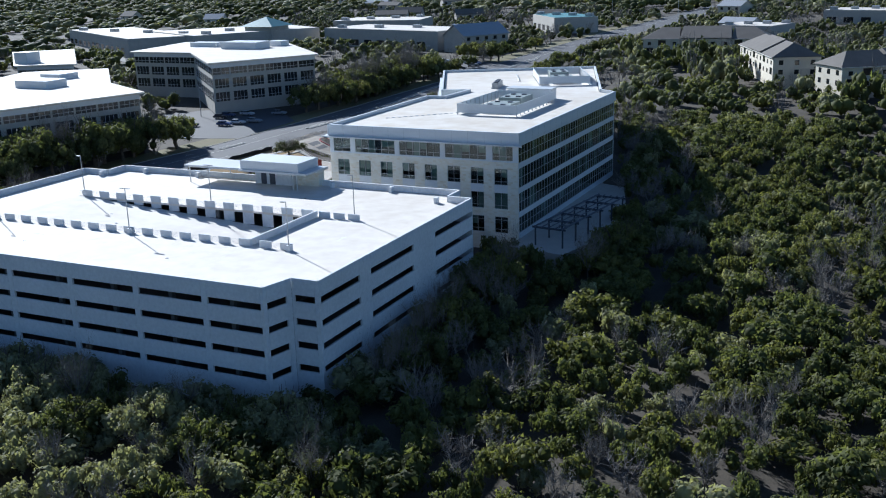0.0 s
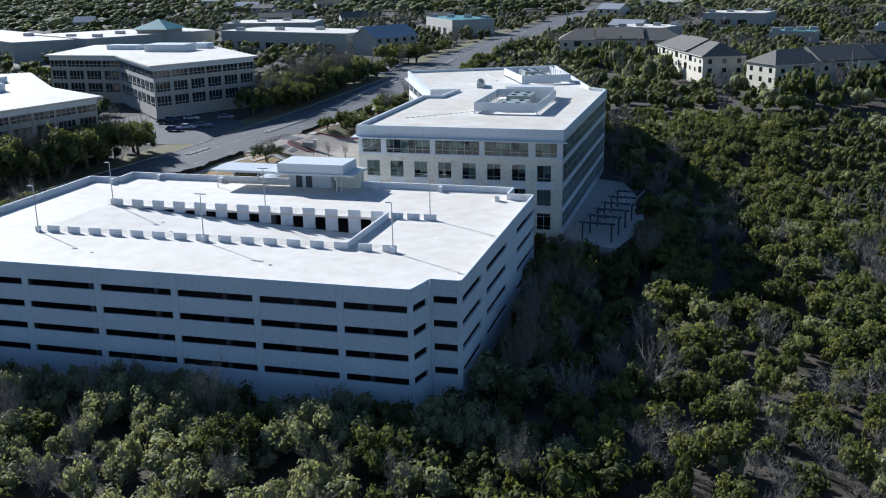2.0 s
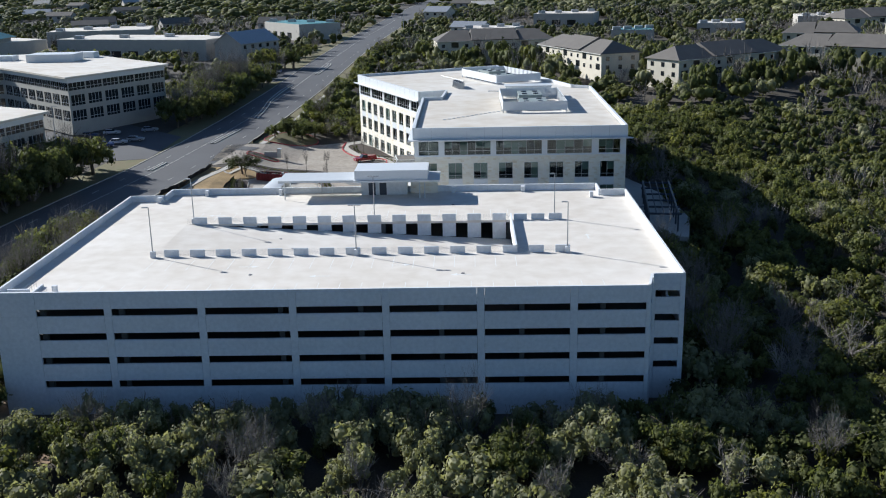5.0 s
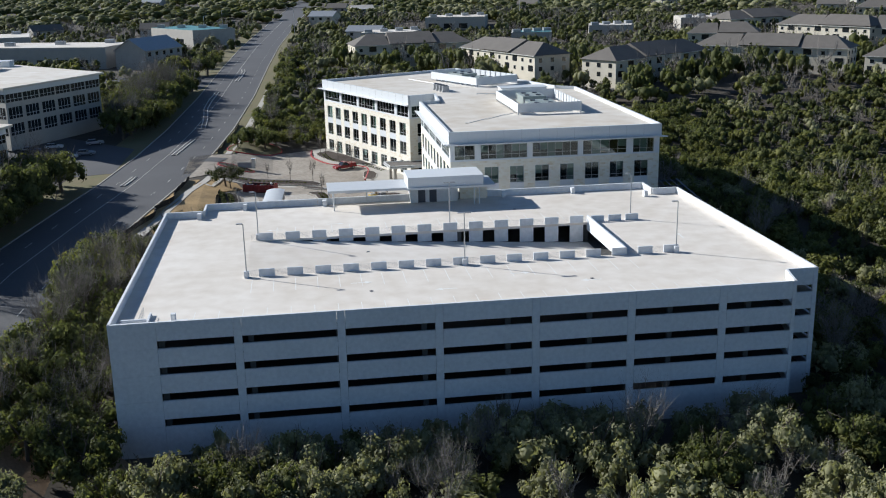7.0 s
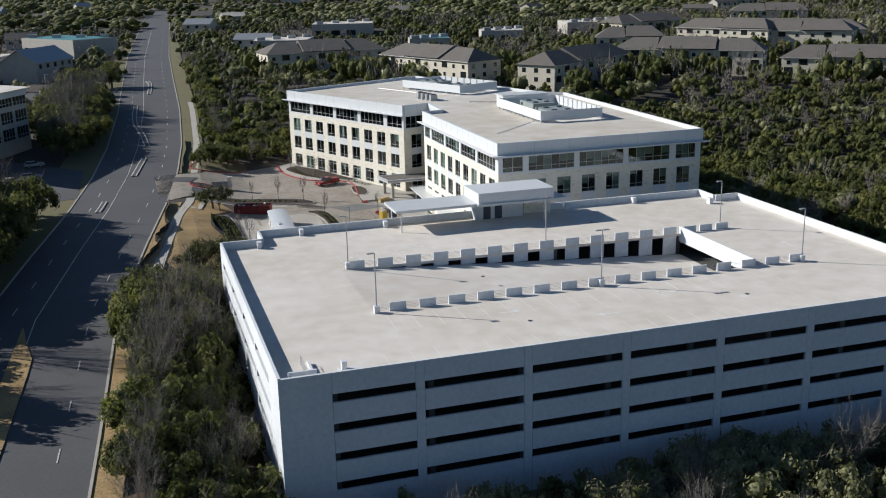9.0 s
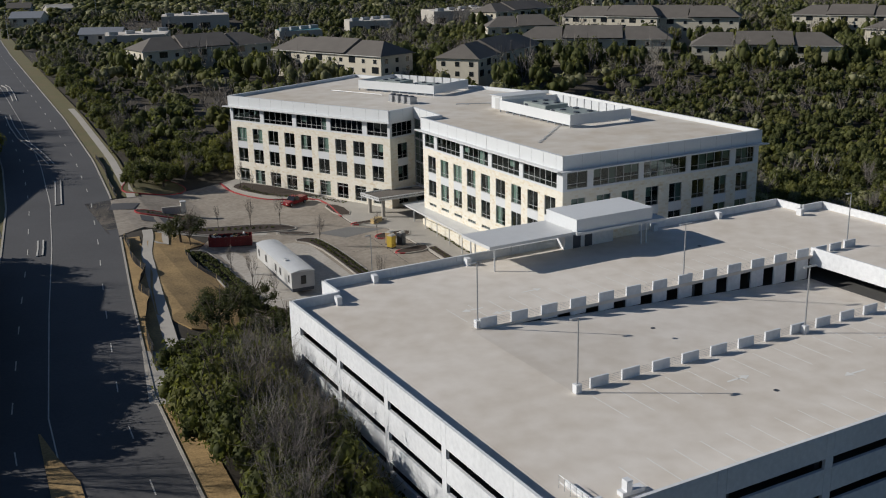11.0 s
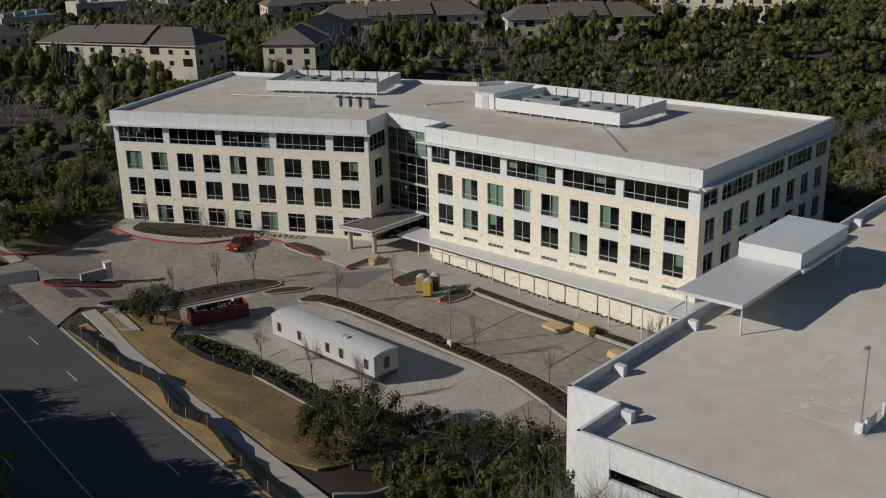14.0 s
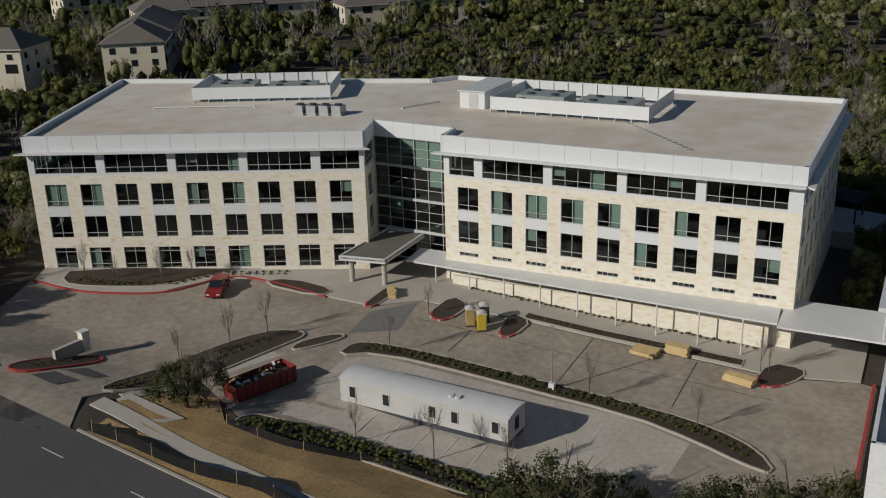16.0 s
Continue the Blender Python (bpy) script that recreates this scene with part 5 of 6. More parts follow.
def silt_fence(pts, label, tall=0.85):
    """Black cloth sagging between stakes."""
    ob = tagged(empty("silt_fence", pose(pts[0][0], pts[0][1], ground_level(*pts[0]))), label, "fence", "silt fences")
    line_pts = stroke(pts)
    bm = bmesh.new()
    rows = []
    rr = random.Random(8)
    for i, (x, y) in enumerate(line_pts):
        z = ground_level(x, y)
        lean = rr.uniform(0.0, 0.5)
        rows.append([bm.verts.new((x, y, z - 0.05)), bm.verts.new((x + lean, y + lean * 0.3, z + tall * rr.uniform(0.75, 1.05)))])
    for a, b in zip(rows, rows[1:]):
        bm.faces.new((a[0], b[0], b[1], a[1]))
    bmesh.ops.solidify(bm, geom=bm.faces[:], thickness=0.04)
    part("cloth", bm, M["black"], ob)
    for i in range(0, len(line_pts), 3):
        x, y = line_pts[i]
        z = ground_level(x, y)
        bm = bmesh.new()
        rod(bm, (x, y, z - 0.1), (x + 0.1, y, z + tall + 0.15), 0.03, sides=5)
        part("stake", bm, M["lumber"], ob)


silt_fence([(road_edge(y) + o, y) for y, o in ((159.8, 1.0), (170, 0.8), (178.5, 1.4), (185.3, 2.4), (190.4, 1.2), (197.2, 2.6), (204, 1.3), (212.5, 1.0), (217.6, 0.6))], "black silt fence sagging along the kerb", 1.15)
silt_fence([(road_edge(y) + o, y) for y, o in ((244.8, 1.2), (255, 1.0), (270.3, 1.4), (283.9, 1.0))], "black silt fence along the far verge")
silt_fence([(-144.5, 207.82), (-145.18, 200.6), (-143.14, 192.1), (-143.22, 181.9)], "black silt fence round the hedge bed")


# ---------------------------------------------------------------- other buildings
def hip_house(name, cx, cy, z, length, width, turn, wall_h, roof_h, label, cols=9):
    """A two-storey block of flats with hipped shingle roof and rows of windows."""
    at = pose(cx, cy, z, 0, 0, turn)
    ob = tagged(empty(name, at), label, "house", "apartment buildings")
    hl, hw = length / 2, width / 2
    bm = bmesh.new()
    box(bm, -hl, -hw, -4, hl, hw, wall_h)
    part("wall", bm, M["stucco"], ob, at=at)
    bm = bmesh.new()
    steps = 3 if length > 45 else 2
    cuts = [-hl - 0.7] + [-hl + length * (k + 1) / steps + (1.5 if k else -2.0) for k in range(steps - 1)] + [hl + 0.7]
    for k, (a, b) in enumerate(zip(cuts, cuts[1:])):
        o, up = 0.7 + 0.5 * (k % 2), 0.45 * (k % 2)
        e = [(a, -hw - o), (b, -hw - o), (b, hw + o), (a, hw + o)]
        v = [bm.verts.new((x, y, wall_h + 0.01 + up)) for x, y in e]
        rl = width * 0.42
        r0 = a + (rl if k == 0 else 0.6)
        r1 = b - (rl if k == steps - 1 else 0.6)
        t = [bm.verts.new((r0, 0, wall_h + roof_h + up)), bm.verts.new((r1, 0, wall_h + roof_h + up))]
        bm.faces.new((v[0], v[1], t[1], t[0]))
        bm.faces.new((v[2], v[3], t[0], t[1]))
        bm.faces.new((v[1], v[2], t[1]))
        bm.faces.new((v[3], v[0], t[0]))
        bm.faces.new(v[::-1])
    part("roof", bm, M["shingle"], ob, at=at)
    for s in (-1, 1):
        bm = bmesh.new()
        box(bm, -hl - 0.7, s * (hw + 0.72) - 0.06, wall_h - 0.22, hl + 0.7, s * (hw + 0.72) + 0.06, wall_h + 0.004)
        part("fascia", bm, M["line"], ob, at=at)
    for fl in range(2):
        for side in (-1, 1):
            for i in range(cols):
                x = -hl + length * (i + 0.5) / cols
                big = (i * 7 + fl) % 3 == 1
                w = 1.5 if big else 0.8
                z0 = wall_h - 2.6 - fl * 3.0
                bm = bmesh.new()
                y0, y1 = sorted((side * (hw + 0.004), side * (hw + 0.07)))
                box(bm, x - w, y0, z0, x + w, y1, z0 + (2.1 if big else 1.5))
                win = part("window", bm, M["darkglass"] if big else M["line"], ob, at=at)
                if not big:
                    bm = bmesh.new()
                    y0, y1 = sorted((side * (hw + 0.072), side * (hw + 0.09)))
                    box(bm, x - w + 0.12, y0, z0 + 0.1, x + w - 0.12, y1, z0 + 1.4)
                    part("pane", bm, M["darkglass"], win, at=at)
        for side in (-1, 1):
            for i in range(3):
                y = -hw + width * (i + 0.5) / 3
                z0 = wall_h - 2.5 - fl * 3.0
                bm = bmesh.new()
                x0, x1 = sorted((side * (hl + 0.004), side * (hl + 0.07)))
                box(bm, x0, y - 0.7, z0, x1, y + 0.7, z0 + 1.5)
                part("window", bm, M["darkglass"], ob, at=at)
    return ob


def along(ax, ay, bx, by, depth, eave):
    """Centre, length, width, turn and eave of a block whose front runs from a to b, its body to the left of the way."""
    d = Vector((bx - ax, by - ay))
    n = Vector((-d.y, d.x)).normalized() * depth / 2
    return ((ax + bx) / 2 + n.x, (ay + by) / 2 + n.y, d.length, depth, math.degrees(math.atan2(d.y, d.x)), eave - 7.76)


HOUSES = [along(-103, 411, -54, 417, 17, 16.2), along(-61.8, 393, -43.5, 343.5, 15, 15.9), along(-21, 320.5, 24, 352.5, 14.5, 15.4), along(42, 418, 68, 405, 14, 16.8),
          along(28, 374, 71, 337, 16, 15.4), along(72, 327, 108, 292, 16, 13.6), along(90, 432, 112, 393, 15, 18.8), along(112, 399, 138, 371, 15, 18.2), along(190, 541, 226, 518, 15, 19.5),
          (159.8, 442, 68, 18.7, -40, 8.07), (175.95, 297.5, 59.5, 18.7, -70, 7.65), (119, 518.5, 51, 17, 20, 9.35), (212.5, 374, 51, 17, -60, 8.5)]
OTHER_LOTS = []
for cx, cy, l, w, turn, z in HOUSES:
    hip_house("apartment_house", cx, cy, z - 0.3, l, w, turn, 6.46 + 1.6, 4.08, "two-storey cream stucco flats with hipped grey shingle roof", 10 if l > 40 else 6)
    c, s = math.cos(radians(turn)), math.sin(radians(turn))
    OTHER_LOTS.append([(cx + a * (l / 2 + 3.2) * c - b * (w / 2 + 3.2) * s, cy + a * (l / 2 + 3.2) * s + b * (w / 2 + 3.2) * c) for a, b in ((-1, -1), (1, -1), (1, 1), (-1, 1))])


def flat_office(name, poly, z0, z1, storeys, label, plant):
    """A flat-roofed office: pale walls, bands of windows, thin roof edge."""
    if area2(poly) < 0:
        poly = poly[::-1]
    cx, cy = sum(p[0] for p in poly) / len(poly), sum(p[1] for p in poly) / len(poly)
    ob = tagged(empty(name, pose(cx, cy, z0)), label, "building", "offices across the road")
    bm = bmesh.new()
    prism(bm, poly, z0 - 3, z1)
    part("wall", bm, M["stucco2"], ob)
    bm = bmesh.new()
    prism(bm, inset(poly, -0.12), z1 - 1.3, z1)
    part("parapet_band", bm, M["panel"], ob, "white metal band under the roof edge")
    bm = bmesh.new()
    prism(bm, inset(poly, -1.3), z1 + 0.004, z1 + 0.5)
    part("roof", bm, M["membrane"], ob)
    h = (z1 - z0) / storeys
    for a, b in zip(poly, poly[1:] + poly[:1]):
        d = Vector(b) - Vector(a)
        length = d.length
        if length < 6:
            continue
        d.normalize()
        out = Vector((d.y, -d.x))
        at = Matrix(((d.x, out.x, 0, a[0]), (d.y, out.y, 0, a[1]), (0, 0, 1, 0), (0, 0, 0, 1)))
        n = max(2, int(length / 5.5))
        for s in range(storeys):
            for i in range(n):
                u0, u1 = length * i / n + 0.7, length * (i + 1) / n - 0.7
                top = s == storeys - 1
                if top:
                    u0, u1 = u0 - 0.4, u1 + 0.4
                v0, v1 = z0 + s * h + 0.8, z0 + (s + 1) * h - (1.35 if top else 0.55)
                bm = bmesh.new()
                box(bm, u0, 0.004, v0, u1, 0.06, v1)
                win = part("window", bm, M["darkglass"], ob, at=at)
                bm = bmesh.new()
                for k in range(1, 4):
                    x = u0 + (u1 - u0) * k / 4
                    box(bm, x - 0.05, 0.062, v0, x + 0.05, 0.1, v1)
                box(bm, u0, 0.062, v0 + 0.7, u1, 0.09, v0 + 0.8)
                part("mullion", bm, M["mullion"], win, at=at)
    for px, py, l, w, hh in plant:
        bm = bmesh.new()
        box(bm, px - l / 2, py - w / 2, z1 + 0.504, px + l / 2, py + w / 2, z1 + 0.5 + hh)
        part("roof_plant", bm, M["panel"], ob)
    OTHER_LOTS.append(inset(poly, -7))
    return ob


flat_office("street_office", [(-199.75, 167.45), (-187.42, 209.53), (-212.5, 224.4), (-244.8, 258.4), (-264.35, 243.95), (-237.15, 173.4)], 5.27, 16.83, 3, "pale three-storey office with white flat roof across the road", [(-225.25, 212.5, 11.9, 7.65, 2.12), (-237.15, 231.2, 7.65, 7.65, 1.7)])
flat_office("street_office", [(-182.5, 289), (-199.5, 256.5), (-231, 288), (-258, 288), (-266, 328), (-228, 337)], 7.2, 19.75, 3, "pale three-storey office with white flat roof and dark windows", [(-222, 306, 15, 9, 2.4), (-243, 311, 12, 5, 1.6), (-216, 318, 6, 5, 1.8)])
flat_office("far_garage", [(-299.2, 299.2), (-317.9, 289), (-374, 340), (-357, 357)], 4.25, 13.6, 3, "open pale parking garage behind the offices", [(-323, 299.2, 6.8, 6.8, 4.25)])
# shopping centre beyond
SHOPS = [((-446, 446), (-349, 386), (-326, 414), (-420, 470), 8), ((-322, 402), (-289, 464), (-330, 490), (-372, 430), 9.5), ((-281, 456), (-206, 434), (-198, 462), (-272, 486), 8.5),
         ((-306, 506), (-255, 514), (-263, 548), (-310, 540), 8), ((-203, 555), (-178, 519), (-158, 532), (-184, 568), 8), ((-93.5, 527), (-68, 518.5), (-59.5, 544), (-88.4, 552.5), 6),
         ((34, 544), (56.1, 537.2), (62.9, 554.2), (39.1, 562.7), 6), ((-17, 510), (3.4, 506.6), (6.8, 520.2), (-13.6, 525.3), 6), ((93.5, 561), (127.5, 552.5), (132.6, 578), (98.6, 586.5), 7), ((-51, 595), (-17, 586.5), (-10.2, 612), (-44.2, 620.5), 7)]
for k, (*poly, tall) in enumerate(SHOPS):
    g = ground_level(*poly[0])
    cx, cy = sum(p[0] for p in poly) / 4, sum(p[1] for p in poly) / 4
    ob = tagged(empty("shop_block", pose(cx, cy, g)), "long low white flat-roofed shop building" if k < 3 else "low pale flat-roofed building among trees", "building", "far buildings")
    bm = bmesh.new()
    prism(bm, poly, g - 4, g + tall)
    part("wall", bm, M["walk"], ob)
    bm = bmesh.new()
    prism(bm, inset(poly if area2(poly) > 0 else poly[::-1], 0.5), g + tall - 0.6 + 0.604, g + tall + 0.1)
    part("roof", bm, M["teal"] if k in (4, 7) else M["membrane"], ob)
    for i in range(4):
        f = (i + 0.5) / 4
        px, py = poly[0][0] + (poly[2][0] - poly[0][0]) * f, poly[0][1] + (poly[2][1] - poly[0][1]) * f
        bm = bmesh.new()
        box(bm, px - 2, py - 1.5, g + tall + 0.1, px + 2, py + 1.5, g + tall + 1.6)
        part("roof_unit", bm, M["galv"], ob)
    a, b = Vector(poly[0]), Vector(poly[1])
    d = (b - a).normalized()
    out = Vector((d.y, -d.x)) * (1 if area2(poly) > 0 else -1)
    at = Matrix(((d.x, out.x, 0, a.x), (d.y, out.y, 0, a.y), (0, 0, 1, g), (0, 0, 0, 1)))
    n = int((b - a).length / 9)
    for i in range(n):
        bm = bmesh.new()
        box(bm, 2 + i * 9, 0.004, 0.5, 7 + i * 9, 0.08, 3.4)
        part("window", bm, M["darkglass"], ob, at=at)
    OTHER_LOTS.append(inset(poly, -8 if area2(poly) > 0 else 8))
# tower of the shops with its pyramid roof
for px, py in ((-309.5, 446),):
    g = 10.0
    ob = tagged(empty("shop_tower", pose(px, py, g)), "shop tower with teal pyramid roof", "tower", "far buildings")
    bm = bmesh.new()
    box(bm, px - 8, py - 8, g - 4, px + 8, py + 8, g + 9)
    part("wall", bm, M["walk"], ob)
    bm = bmesh.new()
    v = [bm.verts.new(p) for p in ((px - 10, py - 10, g + 9.01), (px + 10, py - 10, g + 9.01), (px + 10, py + 10, g + 9.01), (px - 10, py + 10, g + 9.01))]
    t = bm.verts.new((px, py, g + 13.6))
    bm.faces.new(v[::-1])
    for i in range(4):
        bm.faces.new((v[i], v[(i + 1) % 4], t))
    part("roof", bm, M["teal"], ob)


def gabled(name, cx, cy, turn, length, width, eave, rise, wall, roof, label, group):
    """A small building with a gable roof, overhanging eaves and windows on its long sides."""
    g = ground_level(cx, cy)
    at = pose(cx, cy, g, 0, 0, turn)
    ob = tagged(empty(name, at), label, "house", group)
    hl, hw = length / 2, width / 2
    bm = bmesh.new()
    box(bm, -hl, -hw, -4, hl, hw, eave)
    for s in (-hl, hl):
        q = [bm.verts.new((s, -hw, eave)), bm.verts.new((s, hw, eave)), bm.verts.new((s, 0, eave + rise))]
        bm.faces.new(q if s > 0 else q[::-1])
    part("wall", bm, wall, ob, at=at)
    bm = bmesh.new()
    for s in (-1, 1):
        low = eave - 0.6 * rise / hw
        q = [(-hl - 0.6, s * (hw + 0.6), low + 0.05), (hl + 0.6, s * (hw + 0.6), low + 0.05), (hl + 0.6, 0, eave + rise + 0.05), (-hl - 0.6, 0, eave + rise + 0.05)]
        lo = [bm.verts.new(p) for p in q]
        hi = [bm.verts.new((x, y, z + 0.2)) for x, y, z in q]
        bm.faces.new(lo)
        bm.faces.new(hi)
        for k in range(4):
            bm.faces.new((lo[k], lo[(k + 1) % 4], hi[(k + 1) % 4], hi[k]))
    bmesh.ops.recalc_face_normals(bm, faces=bm.faces[:])
    part("roof", bm, roof, ob, at=at)
    for i in range(max(2, int(length / 5))):
        x = -hl + length * (i + 0.5) / max(2, int(length / 5))
        bm = bmesh.new()
        box(bm, x - 0.9, -hw - 0.06, eave - 2.4, x + 0.9, -hw - 0.004, eave - 0.8)
        part("window", bm, M["darkglass"], ob, at=at)
    return ob


gabled("gabled_shop", -189, 440, 62, 26, 15, 7.5, 4.6, M["walk"], M["galv"], "white gabled shop with pale metal roof", "far buildings")
OTHER_LOTS.append([(-206, 424), (-180, 418), (-170, 456), (-196, 462)])
rr = random.Random(17)
for k in range(44):
    y = 560 + 640 * (k / 44) ** 1.3 + rr.uniform(-20, 20)
    x = -130 + rr.uniform(-1, 1) * (250 + y * 0.28)
    if abs(x - road_edge(y) + 9) < 28:
        continue
    gabled("far_house", x, y, rr.uniform(-40, 40), rr.uniform(12, 22), rr.uniform(9, 12), rr.uniform(4, 5.5), rr.uniform(2, 3.2), M[rr.choice(("stucco", "walk", "line"))],
           M[rr.choice(("shingle", "galv", "shingle", "membrane"))], "pale far house showing its roof above trees", "far houses")
    OTHER_LOTS.append([(x - 11, y - 12), (x + 11, y - 12), (x + 11, y + 8), (x - 11, y + 8)])
# parking lots of the shops and offices
for poly in ([(-188.7, 357), (-161.5, 361.25), (-157.25, 396.1), (-204, 402.9)], [(-197.2, 335.75), (-297.5, 368.9), (-399.5, 421.6), (-408, 399.5), (-293.25, 357)], [(-192.1, 222.7), (-170, 227.8), (-169.15, 255), (-195.5, 280.5), (-222.7, 251.6), (-219.3, 239.7)]):
    tagged(part("car_park", draped(poly, 8.0, 0.08, 0.2), M["asphalt"]), "grey asphalt car park across the road", "car park", kind="structure")
    OTHER_LOTS.append(poly)
rr = random.Random(4)
PAINTS = [mat("car_paint_" + c, v, 0.3, 0.05, 0.5, 5.0, 0.0) for c, v in (("white", (0.6, 0.6, 0.6)), ("silver", (0.3, 0.31, 0.33)), ("dark", (0.03, 0.03, 0.035)), ("blue", (0.05, 0.08, 0.2)))]
for k in range(26):
    f = rr.random()
    x, y = (-174.25 + rr.uniform(-12, 12), 365.5 + (k % 9) * 3.6) if k < 18 else (-192.1 + rr.uniform(-8, 14), 239.7 + (k - 18) * 3.4)
    vehicle("car", "parked car in the car park across the road", x, y, 8 + rr.uniform(-4, 4), PAINTS[k % 4], 4.5, 1.8, 1.5)
for x, y, h in ((-168.3, 595, 14), (-174.25, 544, 14), (-127.5, 586.5, 14), (17, 646, 16), (-68, 680, 16), (-182.75, 374, 9), (-204, 255, 9)):
    g = ground_level(x, y)
    ob = tagged(empty("street_lamp", pose(x, y, g)), "tall slim street lamp post among trees", "lamp", "street lamps")
    bm = bmesh.new()
    rod(bm, (x, y, g), (x, y, g + h), 0.14, 0.09, 6)
    part("pole", bm, M["galv"], ob)
    bm = bmesh.new()
    box(bm, x, y - 0.2, g + h, x + 1.6, y + 0.2, g + h + 0.15)
    part("lamp_head", bm, M["galv"], ob)

# ---------------------------------------------------------------- trees
ICO = bmesh.new()
bmesh.ops.create_icosphere(ICO, subdivisions=1, radius=1.0)
ICO_V = np.array([v.co[:] for v in ICO.verts])
ICO_F = np.array([[v.index for v in f.verts] for f in ICO.faces])
ICO.free()


def crown_template(seed, lobes, cards, size, flat=0.8, core=0.66, lobe=(0.26, 0.46), reach=0.62):
    """A crown of radius 1 standing on z = 0: lobes with leaf sprays on them. Returns vertices and triangles."""
    r = np.random.RandomState(seed)
    c, rad = [], []
    for i in range(lobes):
        a, k = r.uniform(0, 2 * np.pi), np.sqrt(r.uniform(0, 1)) * reach
        z = r.uniform(0.35, 1.0) * (1 - 0.5 * k) + 0.1
        c.append((k * np.cos(a), k * np.sin(a), z * flat * 1.35))
        rad.append(r.uniform(*lobe))
    c, rad = np.array(c), np.array(rad)
    verts, faces = [], []
    for p, q in zip(c, rad):
        faces.append(ICO_F + sum(len(v) for v in verts))
        verts.append(ICO_V * (q * core) * r.uniform(0.85, 1.15, (len(ICO_V), 1)) + p)
    per = r.choice(lobes, cards, p=rad ** 2 / (rad ** 2).sum())
    d = r.normal(size=(cards, 3))
    d[:, 2] = d[:, 2] * 0.9 + 0.25
    d /= np.linalg.norm(d, axis=1)[:, None]
    pos = c[per] + d * (rad[per] * r.uniform(0.7, 1.12, cards))[:, None]
    u = np.cross(d, r.normal(size=(cards, 3)))
    u /= np.linalg.norm(u, axis=1)[:, None] + 1e-6
    w = np.cross(d, u)
    s = size * r.uniform(0.6, 1.3, cards)[:, None]
    tip = d * r.uniform(-0.2, 0.9, cards)[:, None]
    tri = np.stack([pos + u * s, pos - u * s * 0.6 + w * s * 0.8 + tip * s, pos - u * s * 0.5 - w * s * 0.8 - tip * s * 0.3], 1)
    base = sum(len(v) for v in verts)
    verts.append(tri.reshape(-1, 3))
    faces.append(np.arange(cards * 3).reshape(-1, 3) + base)
    return np.concatenate(verts), np.concatenate(faces)


def bare_template(seed, limbs, twigs, girth=1.0):
    """A leafless crown: forking limbs and a haze of twigs as slim blades."""
    r = np.random.RandomState(seed)
    tri = []

    def blade(a, b, wd):
        a, b = np.array(a), np.array(b)
        s = np.cross(b - a, r.normal(size=3))
        s = s / (np.linalg.norm(s) + 1e-6) * wd * girth
        tri.append([a - s, a + s, b])

    for i in range(limbs):
        an = r.uniform(0, 2 * np.pi)
        out = r.uniform(0.25, 0.85)
        top = np.array([np.cos(an) * out, np.sin(an) * out, r.uniform(0.7, 1.5)])
        mid = top * np.array([0.45, 0.45, 0.5]) + r.normal(size=3) * 0.06
        blade((0, 0, 0), mid, 0.03)
        blade(mid, top, 0.018)
        for k in range(twigs):
            s = mid + (top - mid) * r.uniform(0, 1)
            e = s + r.normal(size=3) * 0.2 + np.array([0, 0, 0.16]) + (top - mid) * 0.2
            blade(s, e, 0.013)
    v = np.array(tri).reshape(-1, 3)
    return v, np.arange(len(v)).reshape(-1, 3)


NEAR = [crown_template(s, 11, 430, 0.085, lobe=(0.18, 0.42)) for s in range(5)]
MID = [crown_template(20 + s, 8, 125, 0.095, core=0.82, lobe=(0.2, 0.42)) for s in range(5)]
FAR = [crown_template(40 + s, 8, 46, 0.1, 0.7, 0.9, (0.2, 0.36), 0.75) for s in range(4)]
BARE = [bare_template(60 + s, 14, 24, 0.6) for s in range(3)]
BAREFAR = [bare_template(70 + s, 9, 9, 1.1) for s in range(2)]


def fast_mesh(name, verts, faces, mats, index=None):
    me = bpy.data.meshes.new(name)
    me.vertices.add(len(verts))
    me.vertices.foreach_set("co", np.asarray(verts, np.float32).ravel())
    me.loops.add(len(faces) * 3)
    me.loops.foreach_set("vertex_index", np.asarray(faces, np.int32).ravel())
    me.polygons.add(len(faces))
    me.polygons.foreach_set("loop_start", np.arange(0, len(faces) * 3, 3, dtype=np.int32))
    for m in mats:
        me.materials.append(m)
    if index is not None:
        me.polygons.foreach_set("material_index", np.asarray(index, np.int32))
    me.update(calc_edges=True)
    return me


class Wood:
    """Many crowns joined into one mesh."""

    def __init__(self):
        self.v, self.f, self.m, self.n = [], [], [], 0

    def add(self, tpl, x, y, z, r, h, turn, mat_index):
        v, f = tpl
        c, s = math.cos(turn), math.sin(turn)
        w = np.empty_like(v)
        w[:, 0] = (v[:, 0] * c - v[:, 1] * s) * r + x
        w[:, 1] = (v[:, 0] * s + v[:, 1] * c) * r + y
        w[:, 2] = v[:, 2] * h + z
        self.v.append(w)
        self.f.append(f + self.n)
        self.m.append(np.full(len(f), mat_index))
        self.n += len(v)

    def done(self, name, label):
        me = fast_mesh(name, np.concatenate(self.v), np.concatenate(self.f), [M["leaf"], M["juniper"], M["sage"], M["twig"]], np.concatenate(self.m))
        return tagged(new(name, me), label, "trees", kind="stuff")


KEEP_OUT = [inset(GARAGE, -2.2), inset(OF, -4.5), inset(DRIVE, -0.5), FRONT, LAWN] + OTHER_LOTS + [TER, APRON, DIRT]


